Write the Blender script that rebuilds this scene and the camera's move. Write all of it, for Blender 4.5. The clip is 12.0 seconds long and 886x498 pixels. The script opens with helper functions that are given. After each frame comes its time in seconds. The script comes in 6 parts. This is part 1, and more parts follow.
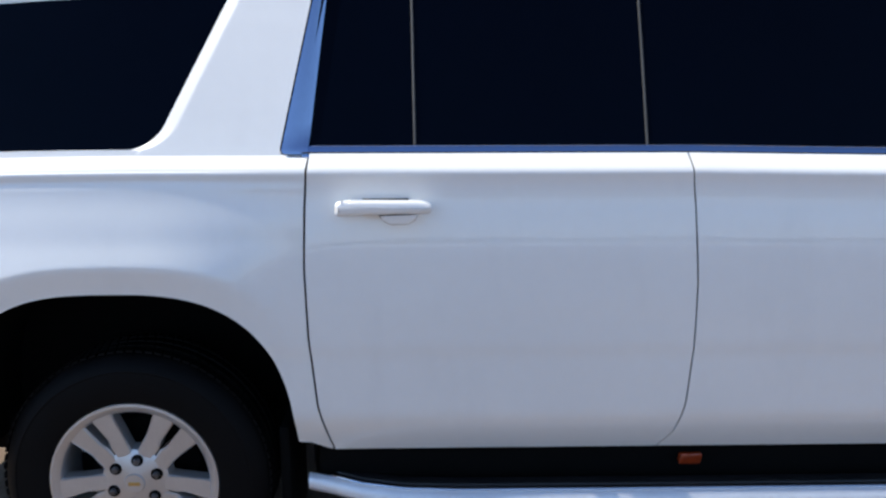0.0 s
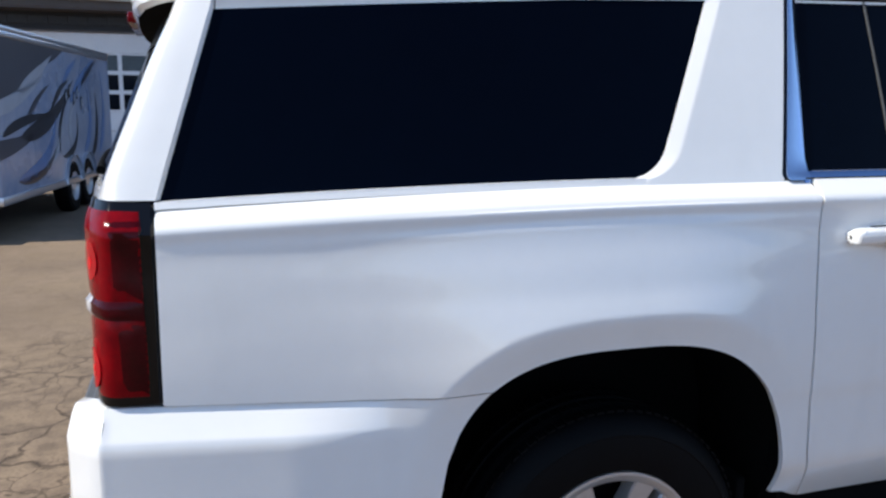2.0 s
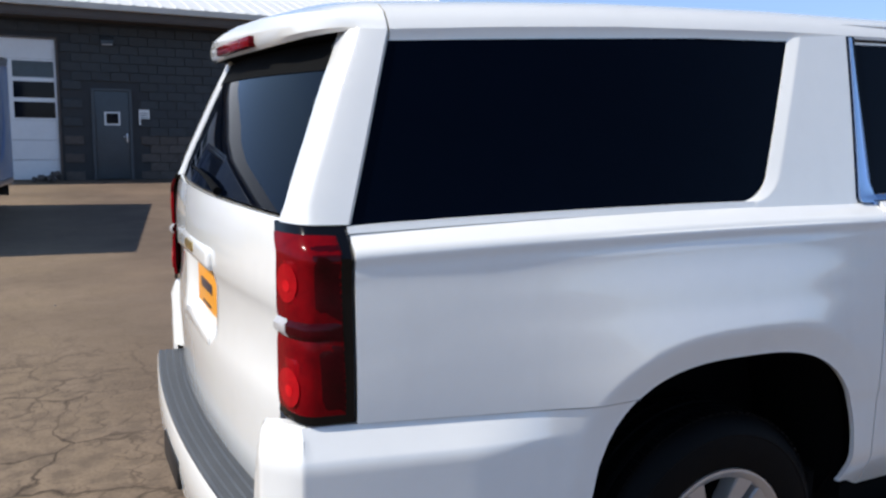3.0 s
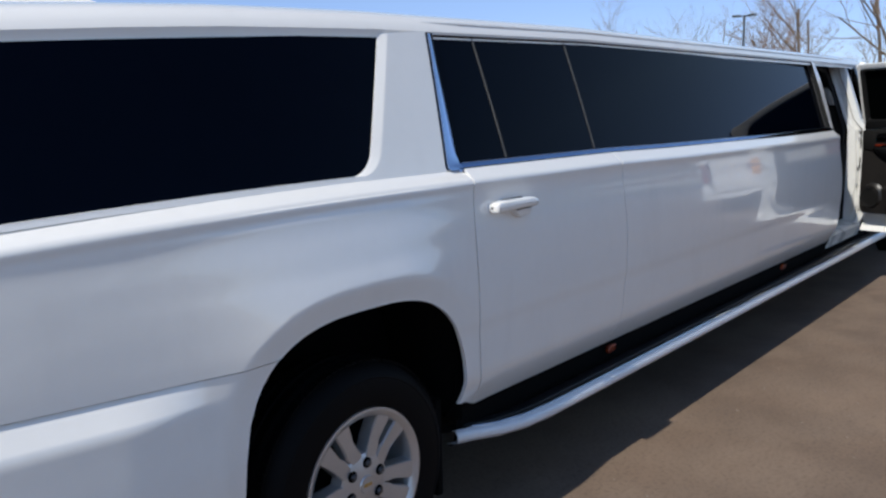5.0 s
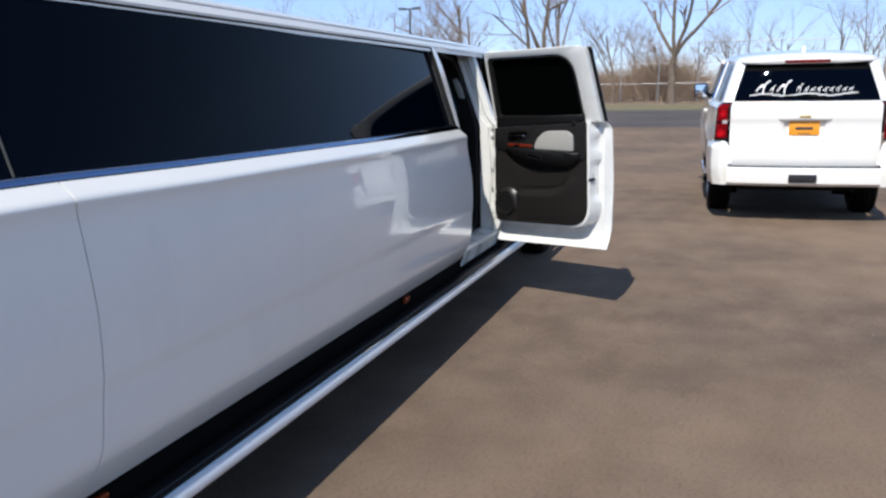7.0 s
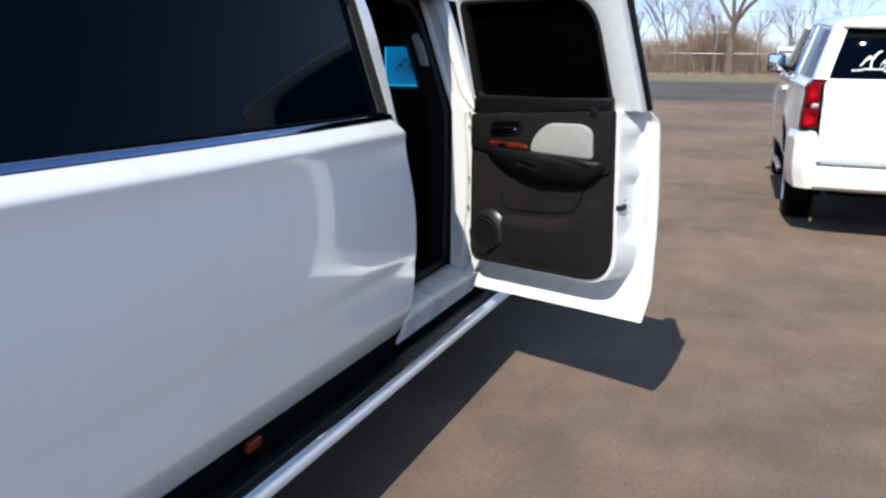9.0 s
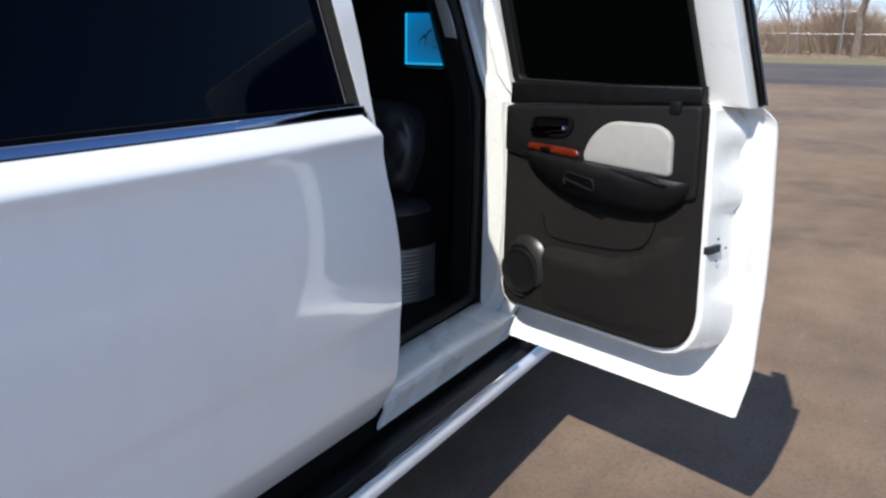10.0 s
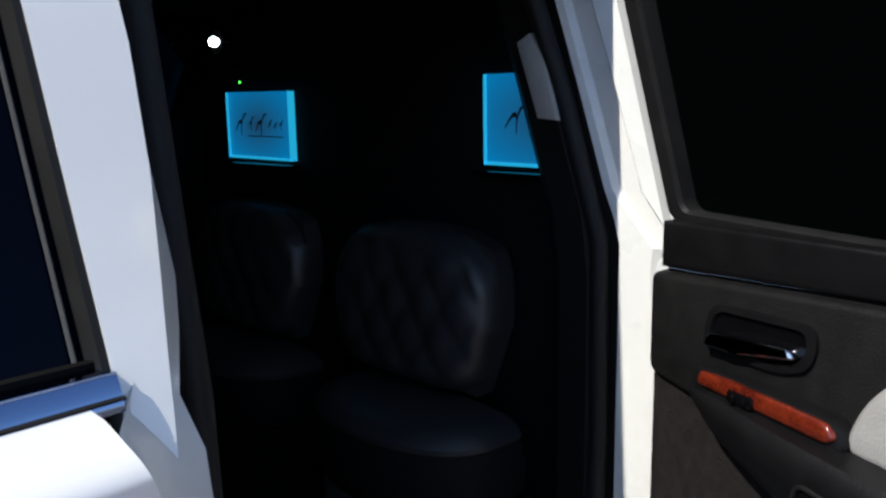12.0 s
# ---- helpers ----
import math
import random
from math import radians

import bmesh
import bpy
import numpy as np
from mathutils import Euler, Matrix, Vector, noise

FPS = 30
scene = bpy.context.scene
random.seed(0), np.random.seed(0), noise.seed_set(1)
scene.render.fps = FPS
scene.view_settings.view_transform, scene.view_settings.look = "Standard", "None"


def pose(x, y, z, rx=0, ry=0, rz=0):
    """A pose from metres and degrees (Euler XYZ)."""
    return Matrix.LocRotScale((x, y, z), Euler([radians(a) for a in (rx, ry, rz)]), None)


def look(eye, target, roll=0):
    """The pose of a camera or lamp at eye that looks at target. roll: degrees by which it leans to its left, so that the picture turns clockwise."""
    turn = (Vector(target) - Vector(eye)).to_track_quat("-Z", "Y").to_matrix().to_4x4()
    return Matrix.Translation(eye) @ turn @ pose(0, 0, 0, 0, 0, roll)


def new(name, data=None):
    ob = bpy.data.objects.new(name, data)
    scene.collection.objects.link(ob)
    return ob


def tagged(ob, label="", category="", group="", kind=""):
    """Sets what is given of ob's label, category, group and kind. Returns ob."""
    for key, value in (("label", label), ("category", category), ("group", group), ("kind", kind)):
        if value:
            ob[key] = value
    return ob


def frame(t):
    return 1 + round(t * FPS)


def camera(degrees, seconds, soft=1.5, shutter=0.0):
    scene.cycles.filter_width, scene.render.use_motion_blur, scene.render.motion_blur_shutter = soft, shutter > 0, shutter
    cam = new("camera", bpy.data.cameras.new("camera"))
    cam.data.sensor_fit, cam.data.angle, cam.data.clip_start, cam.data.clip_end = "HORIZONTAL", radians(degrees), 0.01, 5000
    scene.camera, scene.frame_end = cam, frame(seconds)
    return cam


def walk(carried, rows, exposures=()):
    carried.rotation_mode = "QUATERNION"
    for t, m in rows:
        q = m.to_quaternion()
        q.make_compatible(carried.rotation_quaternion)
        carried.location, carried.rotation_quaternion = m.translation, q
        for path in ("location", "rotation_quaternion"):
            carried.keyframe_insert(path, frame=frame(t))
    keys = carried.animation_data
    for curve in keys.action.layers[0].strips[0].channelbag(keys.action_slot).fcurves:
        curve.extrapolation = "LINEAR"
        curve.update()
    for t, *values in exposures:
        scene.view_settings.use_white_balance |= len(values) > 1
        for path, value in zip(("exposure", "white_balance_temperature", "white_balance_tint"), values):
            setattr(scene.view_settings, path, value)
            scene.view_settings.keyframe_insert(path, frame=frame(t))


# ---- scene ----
cam = camera(57.0, 12.0, soft=2.5)
PATH = [
    (0, (2.519, -0.183, 1.443), (2.557, 1.783, 1.076), -0.1),
    (0.5, (2.084, -0.041, 1.431), (2.214, 1.924, 1.08), 0.8),
    (1, (1.691, 0.068, 1.409), (1.87, 2.029, 1.063), 0.2),
    (1.5, (1.279, 0.159, 1.402), (1.588, 2.111, 1.092), -0.4),
    (2, (0.723, 0.372, 1.461), (1.325, 2.249, 1.12), 0.4),
    (2.5, (0.363, 0.447, 1.485), (1.1, 2.281, 1.18), 2.3),
    (2.7, (0.254, 0.472, 1.496), (1.039, 2.285, 1.188), 2.0),
    (4.3, (-0.109, 0.53, 1.439), (1.178, 2.035, 1.157), -1.4),
    (4.5, (-0.087, 0.487, 1.447), (1.271, 1.925, 1.154), -1.3),
    (5, (0.061, 0.266, 1.488), (1.555, 1.553, 1.155), -1.5),
    (5.5, (0.36, 0.254, 1.490), (2.011, 1.329, 1.147), -2.1),
    (6, (0.764, 0.334, 1.516), (2.53, 1.195, 1.142), -0.7),
    (6.5, (1.186, 0.395, 1.5), (3.016, 1.109, 1.123), -0.9),
    (7, (1.625, 0.453, 1.496), (3.482, 1.094, 1.121), -0.9),
    (7.2, (1.832, 0.476, 1.503), (3.692, 1.109, 1.128), -1.0),
    (8.8, (3.615, 0.692, 1.495), (5.433, 1.401, 1.056), 0.5),
    (9, (3.817, 0.723, 1.492), (5.621, 1.458, 1.036), 0.5),
    (9.5, (4.324, 0.789, 1.474), (6.078, 1.613, 0.98), 0.2),
    (10, (4.846, 0.865, 1.463), (6.532, 1.813, 0.957), 0.9),
    (10.5, (5.307, 1.003, 1.477), (6.93, 2.059, 0.975), 1.7),
    (11, (5.715, 1.112, 1.484), (7.236, 2.321, 1.012), 1.5),
    (11.5, (6.022, 1.266, 1.485), (7.455, 2.597, 1.069), 0.1),
    (12, (6.243, 1.42, 1.501), (7.654, 2.789, 1.131), -1.0),
]
EXPOSURES = [(0, 0.67), (1.5, 0.66), (2.5, 0.47), (4.5, 0.07), (5.5, 0.16), (6.0, 0.21), (7.0, 0.34), (9.0, 0.58), (9.5, 0.64), (11.0, 0.60), (12.0, 0.58)]
walk(cam, [(t, look(eye, target, roll)) for t, eye, target, roll in PATH], EXPOSURES)

# ---------------------------------------------------------------- world, sun
SUN = Vector((0.888, -0.055, -1.0))
world = bpy.data.worlds.new("world")
scene.world = world
world.use_nodes = True
wn = world.node_tree.nodes
sky = wn.new("ShaderNodeTexSky")
sky.sky_type, sky.sun_disc = "NISHITA", False
sky.sun_elevation, sky.sun_rotation = radians(48.4), radians(-92)
sky.altitude = 300
sky.air_density, sky.dust_density, sky.ozone_density = 0.8, 0.0, 2.5
wn["Background"].inputs["Strength"].default_value = 0.15
tint = wn.new("ShaderNodeMix")
tint.data_type, tint.blend_type = "RGBA", "MULTIPLY"
tint.inputs[0].default_value = 1.0
height = wn.new("ShaderNodeSeparateXYZ")
world.node_tree.links.new(wn.new("ShaderNodeTexCoord").outputs["Generated"], height.inputs[0])
haze = wn.new("ShaderNodeValToRGB")          # clear dry air: the sky stays blue down to the horizon
haze.color_ramp.elements[0].position, haze.color_ramp.elements[0].color = 0.0, (0.47, 0.50, 0.68, 1)
haze.color_ramp.elements[1].position, haze.color_ramp.elements[1].color = 0.30, (1.45, 1.33, 1.15, 1)
haze.color_ramp.elements.new(0.13).color = (0.715, 0.72, 0.86, 1)
haze.color_ramp.elements.new(0.85).color = (1.10, 1.02, 0.99, 1)
world.node_tree.links.new(height.outputs["Z"], haze.inputs[0])
world.node_tree.links.new(haze.outputs[0], tint.inputs[7])
world.node_tree.links.new(sky.outputs[0], tint.inputs[6])
world.node_tree.links.new(tint.outputs[2], wn["Background"].inputs["Color"])
sun = new("sun", bpy.data.lights.new("sun", "SUN"))
sun.data.energy, sun.data.angle, sun.data.color = 4.1, radians(0.5), (1.0, 0.95, 0.87)
sun.matrix_world = look((0, 0, 20), Vector((0, 0, 20)) + SUN)


# ---------------------------------------------------------------- materials
def material(name, base, rough=0.5, metal=0.0, coat=0.0, grain=0.0, scale=8.0, bump=0.0, bump_scale=200.0,
             second=None, spec=0.5, emit=None, power=0.0, big=None, spread=0.0):
    """A surface with colour variation at two scales, roughness wear and fine relief."""
    m = bpy.data.materials.new(name)
    m.use_nodes = True
    nodes, links = m.node_tree.nodes, m.node_tree.links
    b = nodes["Principled BSDF"]
    b.inputs["Roughness"].default_value = rough
    b.inputs["Metallic"].default_value = metal
    b.inputs["Coat Weight"].default_value = coat
    b.inputs["Coat Roughness"].default_value = 0.02
    b.inputs["Specular IOR Level"].default_value = spec
    b.inputs["Base Color"].default_value = (*base, 1)
    coord = nodes.new("ShaderNodeTexCoord")
    if grain or second or spread:
        noise_a = nodes.new("ShaderNodeTexNoise")
        noise_a.inputs["Scale"].default_value, noise_a.inputs["Detail"].default_value = scale, 6
        links.new(coord.outputs["Object"], noise_a.inputs["Vector"])
        noise_b = nodes.new("ShaderNodeTexNoise")
        noise_b.inputs["Scale"].default_value, noise_b.inputs["Detail"].default_value = scale * 9, 3
        links.new(coord.outputs["Object"], noise_b.inputs["Vector"])
        mixed = nodes.new("ShaderNodeMath")
        mixed.operation = "MULTIPLY_ADD"
        mixed.inputs[1].default_value = 0.4
        links.new(noise_b.outputs["Fac"], mixed.inputs[0])
        half = nodes.new("ShaderNodeMath")
        half.operation, half.inputs[1].default_value = "MULTIPLY", 0.6
        links.new(noise_a.outputs["Fac"], half.inputs[0])
        links.new(half.outputs[0], mixed.inputs[2])
        ramp = nodes.new("ShaderNodeValToRGB")
        ramp.color_ramp.elements[0].position, ramp.color_ramp.elements[1].position = 0.34, 0.66
        lo = second if second else tuple(c * (1 - grain) for c in base)
        hi = base if second else tuple(min(1, c * (1 + grain)) for c in base)
        ramp.color_ramp.elements[0].color, ramp.color_ramp.elements[1].color = (*lo, 1), (*hi, 1)
        links.new(mixed.outputs[0], ramp.inputs[0])
        out = ramp.outputs[0]
        if spread:
            info = nodes.new("ShaderNodeObjectInfo")
            hue = nodes.new("ShaderNodeHueSaturation")
            val = nodes.new("ShaderNodeMapRange")
            val.inputs[3].default_value, val.inputs[4].default_value = 1 - spread, 1 + spread
            links.new(info.outputs["Random"], val.inputs[0])
            links.new(val.outputs[0], hue.inputs["Value"])
            links.new(out, hue.inputs["Color"])
            out = hue.outputs[0]
        links.new(out, b.inputs["Base Color"])
        rr = nodes.new("ShaderNodeMapRange")
        rr.inputs[3].default_value, rr.inputs[4].default_value = max(0.01, rough * 0.8), min(1, rough * 1.2)
        links.new(noise_a.outputs["Fac"], rr.inputs[0])
        links.new(rr.outputs[0], b.inputs["Roughness"])
    if bump:
        nb = nodes.new("ShaderNodeTexNoise")
        nb.inputs["Scale"].default_value, nb.inputs["Detail"].default_value = bump_scale, 3
        links.new(coord.outputs["Object"], nb.inputs["Vector"])
        bp = nodes.new("ShaderNodeBump")
        bp.inputs["Strength"].default_value, bp.inputs["Distance"].default_value = bump, 0.01
        links.new(nb.outputs["Fac"], bp.inputs["Height"])
        links.new(bp.outputs[0], b.inputs["Normal"])
    if emit:
        b.inputs["Emission Color"].default_value = (*emit, 1)
        b.inputs["Emission Strength"].default_value = power
    return m


PAINT = material("white_paint", (0.84, 0.826, 0.788), 0.24, coat=1.0, grain=0.015, scale=3, bump=0.003, bump_scale=18)
PAINT.node_tree.nodes["Principled BSDF"].inputs["Coat IOR"].default_value = 1.66
pn, pl = PAINT.node_tree.nodes, PAINT.node_tree.links      # long shallow waves in the hand-finished panels
stretch = pn.new("ShaderNodeVectorMath")
stretch.operation, stretch.inputs[1].default_value = "MULTIPLY", (0.7, 3.0, 6.5)
pl.new(pn["Texture Coordinate"].outputs["Object"], stretch.inputs[0])
wave = pn.new("ShaderNodeTexNoise")
wave.inputs["Scale"].default_value, wave.inputs["Detail"].default_value = 1.0, 1.5
pl.new(stretch.outputs[0], wave.inputs["Vector"])
smear_at = pn.new("ShaderNodeVectorMath")
smear_at.operation, smear_at.inputs[1].default_value = "MULTIPLY", (7.0, 7.0, 2.2)
pl.new(pn["Texture Coordinate"].outputs["Object"], smear_at.inputs[0])
smear = pn.new("ShaderNodeTexNoise")
smear.inputs["Scale"].default_value, smear.inputs["Detail"].default_value = 1.0, 7
pl.new(smear_at.outputs[0], smear.inputs["Vector"])
coat_film = pn.new("ShaderNodeMapRange")
coat_film.inputs[1].default_value, coat_film.inputs[2].default_value, coat_film.inputs[3].default_value, coat_film.inputs[4].default_value = 0.56, 0.74, 0.0, 0.10
pl.new(smear.outputs["Fac"], coat_film.inputs[0])
dust = pn.new("ShaderNodeMix")
dust.data_type = "RGBA"
dust.inputs[7].default_value = (0.55, 0.54, 0.52, 1)
pl.new(coat_film.outputs[0], dust.inputs[0])
pl.new(pn["Color Ramp"].outputs[0], dust.inputs[6])
pl.new(dust.outputs[2], pn["Principled BSDF"].inputs["Base Color"])
ripple = pn.new("ShaderNodeBump")
ripple.inputs["Strength"].default_value, ripple.inputs["Distance"].default_value = 0.30, 0.01
pl.new(wave.outputs["Fac"], ripple.inputs["Height"])
pl.new(ripple.outputs[0], pn["Bump"].inputs["Normal"])
PAINT_IN = material("white_jamb_paint", (0.69, 0.695, 0.672), 0.28, coat=0.5, grain=0.03, scale=6)
GLASS = material("dark_tinted_glass", (0.0006, 0.0016, 0.0048), 0.015, spec=0.065, grain=0.1, scale=2)
DOOR_GLASS = material("dark_tinted_door_glass", (0.001, 0.0015, 0.0015), 0.02, spec=0.02, grain=0.1, scale=2)
NUT = material("dark_grey_metal", (0.12, 0.12, 0.125), 0.35, metal=0.8, grain=0.1, scale=40)
CHROME = material("chrome", (0.75, 0.77, 0.80), 0.06, metal=1.0, grain=0.03, scale=5)
# Belt chrome darkened and blued in the colour for the sky it mirrors
BELT_CHROME = material("sky_blue_chrome", (0.20, 0.285, 0.46), 0.07, metal=1.0, grain=0.03, scale=5)
# Sky blue is tinted into the reflection of the dark glass
GLASS.node_tree.nodes["Principled BSDF"].inputs["Specular Tint"].default_value = (0.54, 0.68, 0.88, 1)
# The same sky reflection, tinted less strongly into the window surround
SURROUND = material("sky_tinted_chrome", (0.37, 0.475, 0.67), 0.10, metal=1.0, grain=0.03, scale=5)
BRUSHED = material("brushed_aluminium", (0.60, 0.62, 0.66), 0.30, metal=0.85, grain=0.06, scale=30, bump=0.02)
SATIN = material("satin_silver", (0.70, 0.71, 0.73), 0.42, metal=0.45, grain=0.05, scale=20, bump=0.02)
ALLOY = material("silver_alloy_paint", (0.56, 0.55, 0.54), 0.30, metal=0.65, coat=0.6, grain=0.05, scale=12)
BLACK = material("black_plastic", (0.012, 0.012, 0.013), 0.45, grain=0.25, scale=20, bump=0.05)
GLOSS_BLACK = material("gloss_black", (0.0025, 0.0025, 0.003), 0.08, spec=0.3, grain=0.1, scale=4)
# Near-black for underbody parts, and for shade painted under spoiler, sill and seat
VOID = material("black_parts_and_shade", (0.003, 0.003, 0.003), 0.95, spec=0.1, grain=0.3, scale=9)
SEAL = material("black_rubber_seal", (0.008, 0.008, 0.008), 0.65, spec=0.3, grain=0.2, scale=30)
TYRE = material("tyre_rubber", (0.0026, 0.0026, 0.0029), 0.60, spec=0.10, grain=0.3, scale=14, bump=0.1, bump_scale=120)
RED = material("red_lens", (0.21, 0.0014, 0.004), 0.14, spec=0.12, second=(0.09, 0.0008, 0.003), scale=5)
RED_BOWL = material("bowl_red_lens", (0.26, 0.0018, 0.005), 0.16, spec=0.12, second=(0.14, 0.0012, 0.004), scale=9)
RED_MID = material("mid_red_lens", (0.36, 0.0030, 0.007), 0.2, spec=0.18, grain=0.25, scale=12)
RED_GLOW = material("light_red_lens", (0.55, 0.0055, 0.010), 0.2, spec=0.2, grain=0.25, scale=30)
RED_DARK = material("dark_red_lens", (0.040, 0.0004, 0.002), 0.14, spec=0.16, grain=0.3, scale=26)
CLEAR = material("clear_lens", (0.45, 0.43, 0.42), 0.15, coat=1.0, grain=0.2, scale=40)
AMBER = material("amber_lens", (0.24, 0.030, 0.006), 0.2, coat=0.3, grain=0.2, scale=50)
PAD = material("grey_step_pad", (0.060, 0.066, 0.075), 0.6, grain=0.15, scale=15, bump=0.15, bump_scale=300)
GOLD = material("gold_badge", (0.55, 0.38, 0.14), 0.3, metal=0.8, grain=0.1, scale=40)
PLATE = material("orange_plate", (0.75, 0.30, 0.02), 0.45, grain=0.08, scale=30)
INK = material("dark_ink", (0.05, 0.035, 0.04), 0.5, grain=0.1, scale=30)
DECAL = material("white_decal", (0.8, 0.8, 0.8), 0.5, grain=0.04, scale=30)
TRIM = material("charcoal_trim", (0.0050, 0.0048, 0.0046), 0.56, spec=0.23, grain=0.25, scale=35, bump=0.25, bump_scale=420)
TRIM_SOFT = material("charcoal_carpet", (0.0088, 0.0072, 0.0062), 0.85, spec=0.24, grain=0.55, scale=60, bump=0.5, bump_scale=600)
TRIM_BLACK = material("black_vinyl", (0.0048, 0.0048, 0.0052), 0.42, spec=0.22, grain=0.2, scale=30, bump=0.15, bump_scale=400)
SHEEN = material("satin_charcoal_plastic", (0.016, 0.015, 0.0145), 0.34, spec=0.45, grain=0.15, scale=30)
GREY_PAD = material("light_grey_leather", (0.31, 0.302, 0.282), 0.55, grain=0.06, scale=40, bump=0.2, bump_scale=300)
WOOD = material("red_wood_veneer", (0.165, 0.021, 0.007), 0.16, coat=0.5, second=(0.035, 0.004, 0.003), scale=24)
LEATHER = material("black_quilted_leather", (0.028, 0.029, 0.031), 0.36, grain=0.2, scale=25, bump=0.12, bump_scale=260)
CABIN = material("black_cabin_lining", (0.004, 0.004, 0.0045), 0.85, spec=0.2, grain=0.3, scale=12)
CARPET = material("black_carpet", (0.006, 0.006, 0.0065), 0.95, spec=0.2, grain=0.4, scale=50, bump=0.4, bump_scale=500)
PLEAT = material("silver_pleated_vinyl", (0.19, 0.185, 0.18), 0.34, metal=0.6, grain=0.1, scale=20)


# ---------------------------------------------------------------- mesh tools
def mesh(name, bm, mat, smooth=True):
    data = bpy.data.meshes.new(name)
    bmesh.ops.recalc_face_normals(bm, faces=bm.faces[:])
    bm.to_mesh(data)
    bm.free()
    for m in (mat if isinstance(mat, (list, tuple)) else [mat]):
        data.materials.append(m)
    if smooth:
        data.shade_smooth()
        data.set_sharp_from_angle(angle=radians(38))
    return data


def part(name, bm, mat, parent, label="", smooth=True):
    ob = new(name, mesh(name, bm, mat, smooth))
    ob.parent = parent
    if label:
        ob["label"] = label
    return ob


def thing(name, label, category, group="", kind=""):
    return tagged(new(name), label, category, group, kind)


def setting(name, bm, mat, label="", category="", smooth=False, kind="structure"):
    return tagged(new(name, mesh(name, bm, mat, smooth)), label, category, "", kind)


def rows_mesh(rows, close_u=False, close_v=False):
    bm = bmesh.new()
    vs = [[bm.verts.new(p) for p in r] for r in rows]
    n, m = len(vs), len(vs[0])
    for i in range(n if close_v else n - 1):
        for j in range(m if close_u else m - 1):
            q = (vs[i][j], vs[i][(j + 1) % m], vs[(i + 1) % n][(j + 1) % m], vs[(i + 1) % n][j])
            if len(set(q)) == 4:
                bm.faces.new(q)
    return bm


def lin(a, b, n):
    return [a + (b - a) * i / (n - 1) for i in range(n)]


def flange(bm, depth, pull=(0, 1, 0)):
    """Turns the open edges of a sheet inwards, to give it thickness."""
    edges = [e for e in bm.edges if e.is_boundary]
    got = bmesh.ops.extrude_edge_only(bm, edges=edges)
    for v in [g for g in got["geom"] if isinstance(g, bmesh.types.BMVert)]:
        v.co += Vector(pull) * depth
    return bm


def thick(bm, t):
    bmesh.ops.recalc_face_normals(bm, faces=bm.faces[:])
    bmesh.ops.solidify(bm, geom=bm.faces[:], thickness=t)
    return bm


def box(x0, x1, y0, y1, z0, z1, bevel=0.0, seg=2):
    bm = bmesh.new()
    bmesh.ops.create_cube(bm, size=1)
    for v in bm.verts:
        v.co = ((x0 + x1) / 2 + v.co.x * (x1 - x0), (y0 + y1) / 2 + v.co.y * (y1 - y0), (z0 + z1) / 2 + v.co.z * (z1 - z0))
    if bevel:
        bmesh.ops.bevel(bm, geom=bm.edges[:], offset=bevel, segments=seg, affect="EDGES", profile=0.5)
    return bm


def join(*bms):
    out = bms[0]
    for b in bms[1:]:
        tmp = bpy.data.meshes.new("tmp")
        b.to_mesh(tmp)
        b.free()
        out.from_mesh(tmp)
        bpy.data.meshes.remove(tmp)
    return out


def moved(bm, m):
    bmesh.ops.transform(bm, matrix=m, verts=bm.verts[:])
    return bm


def poly(points, vec, bevel=0.0, seg=2):
    """A closed outline pushed along vec: a plate with rounded edges."""
    bm = bmesh.new()
    f = bm.faces.new([bm.verts.new(p) for p in points])
    got = bmesh.ops.extrude_face_region(bm, geom=[f])
    vs = [g for g in got["geom"] if isinstance(g, bmesh.types.BMVert)]
    for v in vs:
        v.co += Vector(vec)
    if bevel:
        top = [e for e in bm.edges if all(v in set(vs) for v in e.verts)]
        bmesh.ops.bevel(bm, geom=top, offset=bevel, segments=seg, affect="EDGES", profile=0.5)
    return bm


def rounded(corners, r, n=5):
    """2D outline with rounded corners; r: one radius or one each."""
    out, k = [], len(corners)
    for i, c in enumerate(corners):
        rr = r[i] if isinstance(r, (list, tuple)) else r
        c = Vector(c)
        a, b = (Vector(corners[i - 1]) - c), (Vector(corners[(i + 1) % k]) - c)
        rr = min(rr, a.length * 0.49, b.length * 0.49)
        if rr <= 1e-5:
            out.append(c)
            continue
        p, q = c + a.normalized() * rr, c + b.normalized() * rr
        for j in range(n + 1):
            t = j / n
            out.append((p * (1 - t) + c * t) * (1 - t) + (c * (1 - t) + q * t) * t)
    return out


def lathe(profile, n=48, axis="y", centre=(0, 0, 0)):
    """profile: (radius, along the axis)."""
    rows = []
    for r, a in profile:
        ring = []
        for k in range(n):
            w = 2 * math.pi * k / n
            p = {"y": (r * math.cos(w), a, r * math.sin(w)), "x": (a, r * math.cos(w), r * math.sin(w)), "z": (r * math.cos(w), r * math.sin(w), a)}[axis]
            ring.append(Vector(p) + Vector(centre))
        rows.append(ring)
    return rows_mesh(rows, close_u=True)


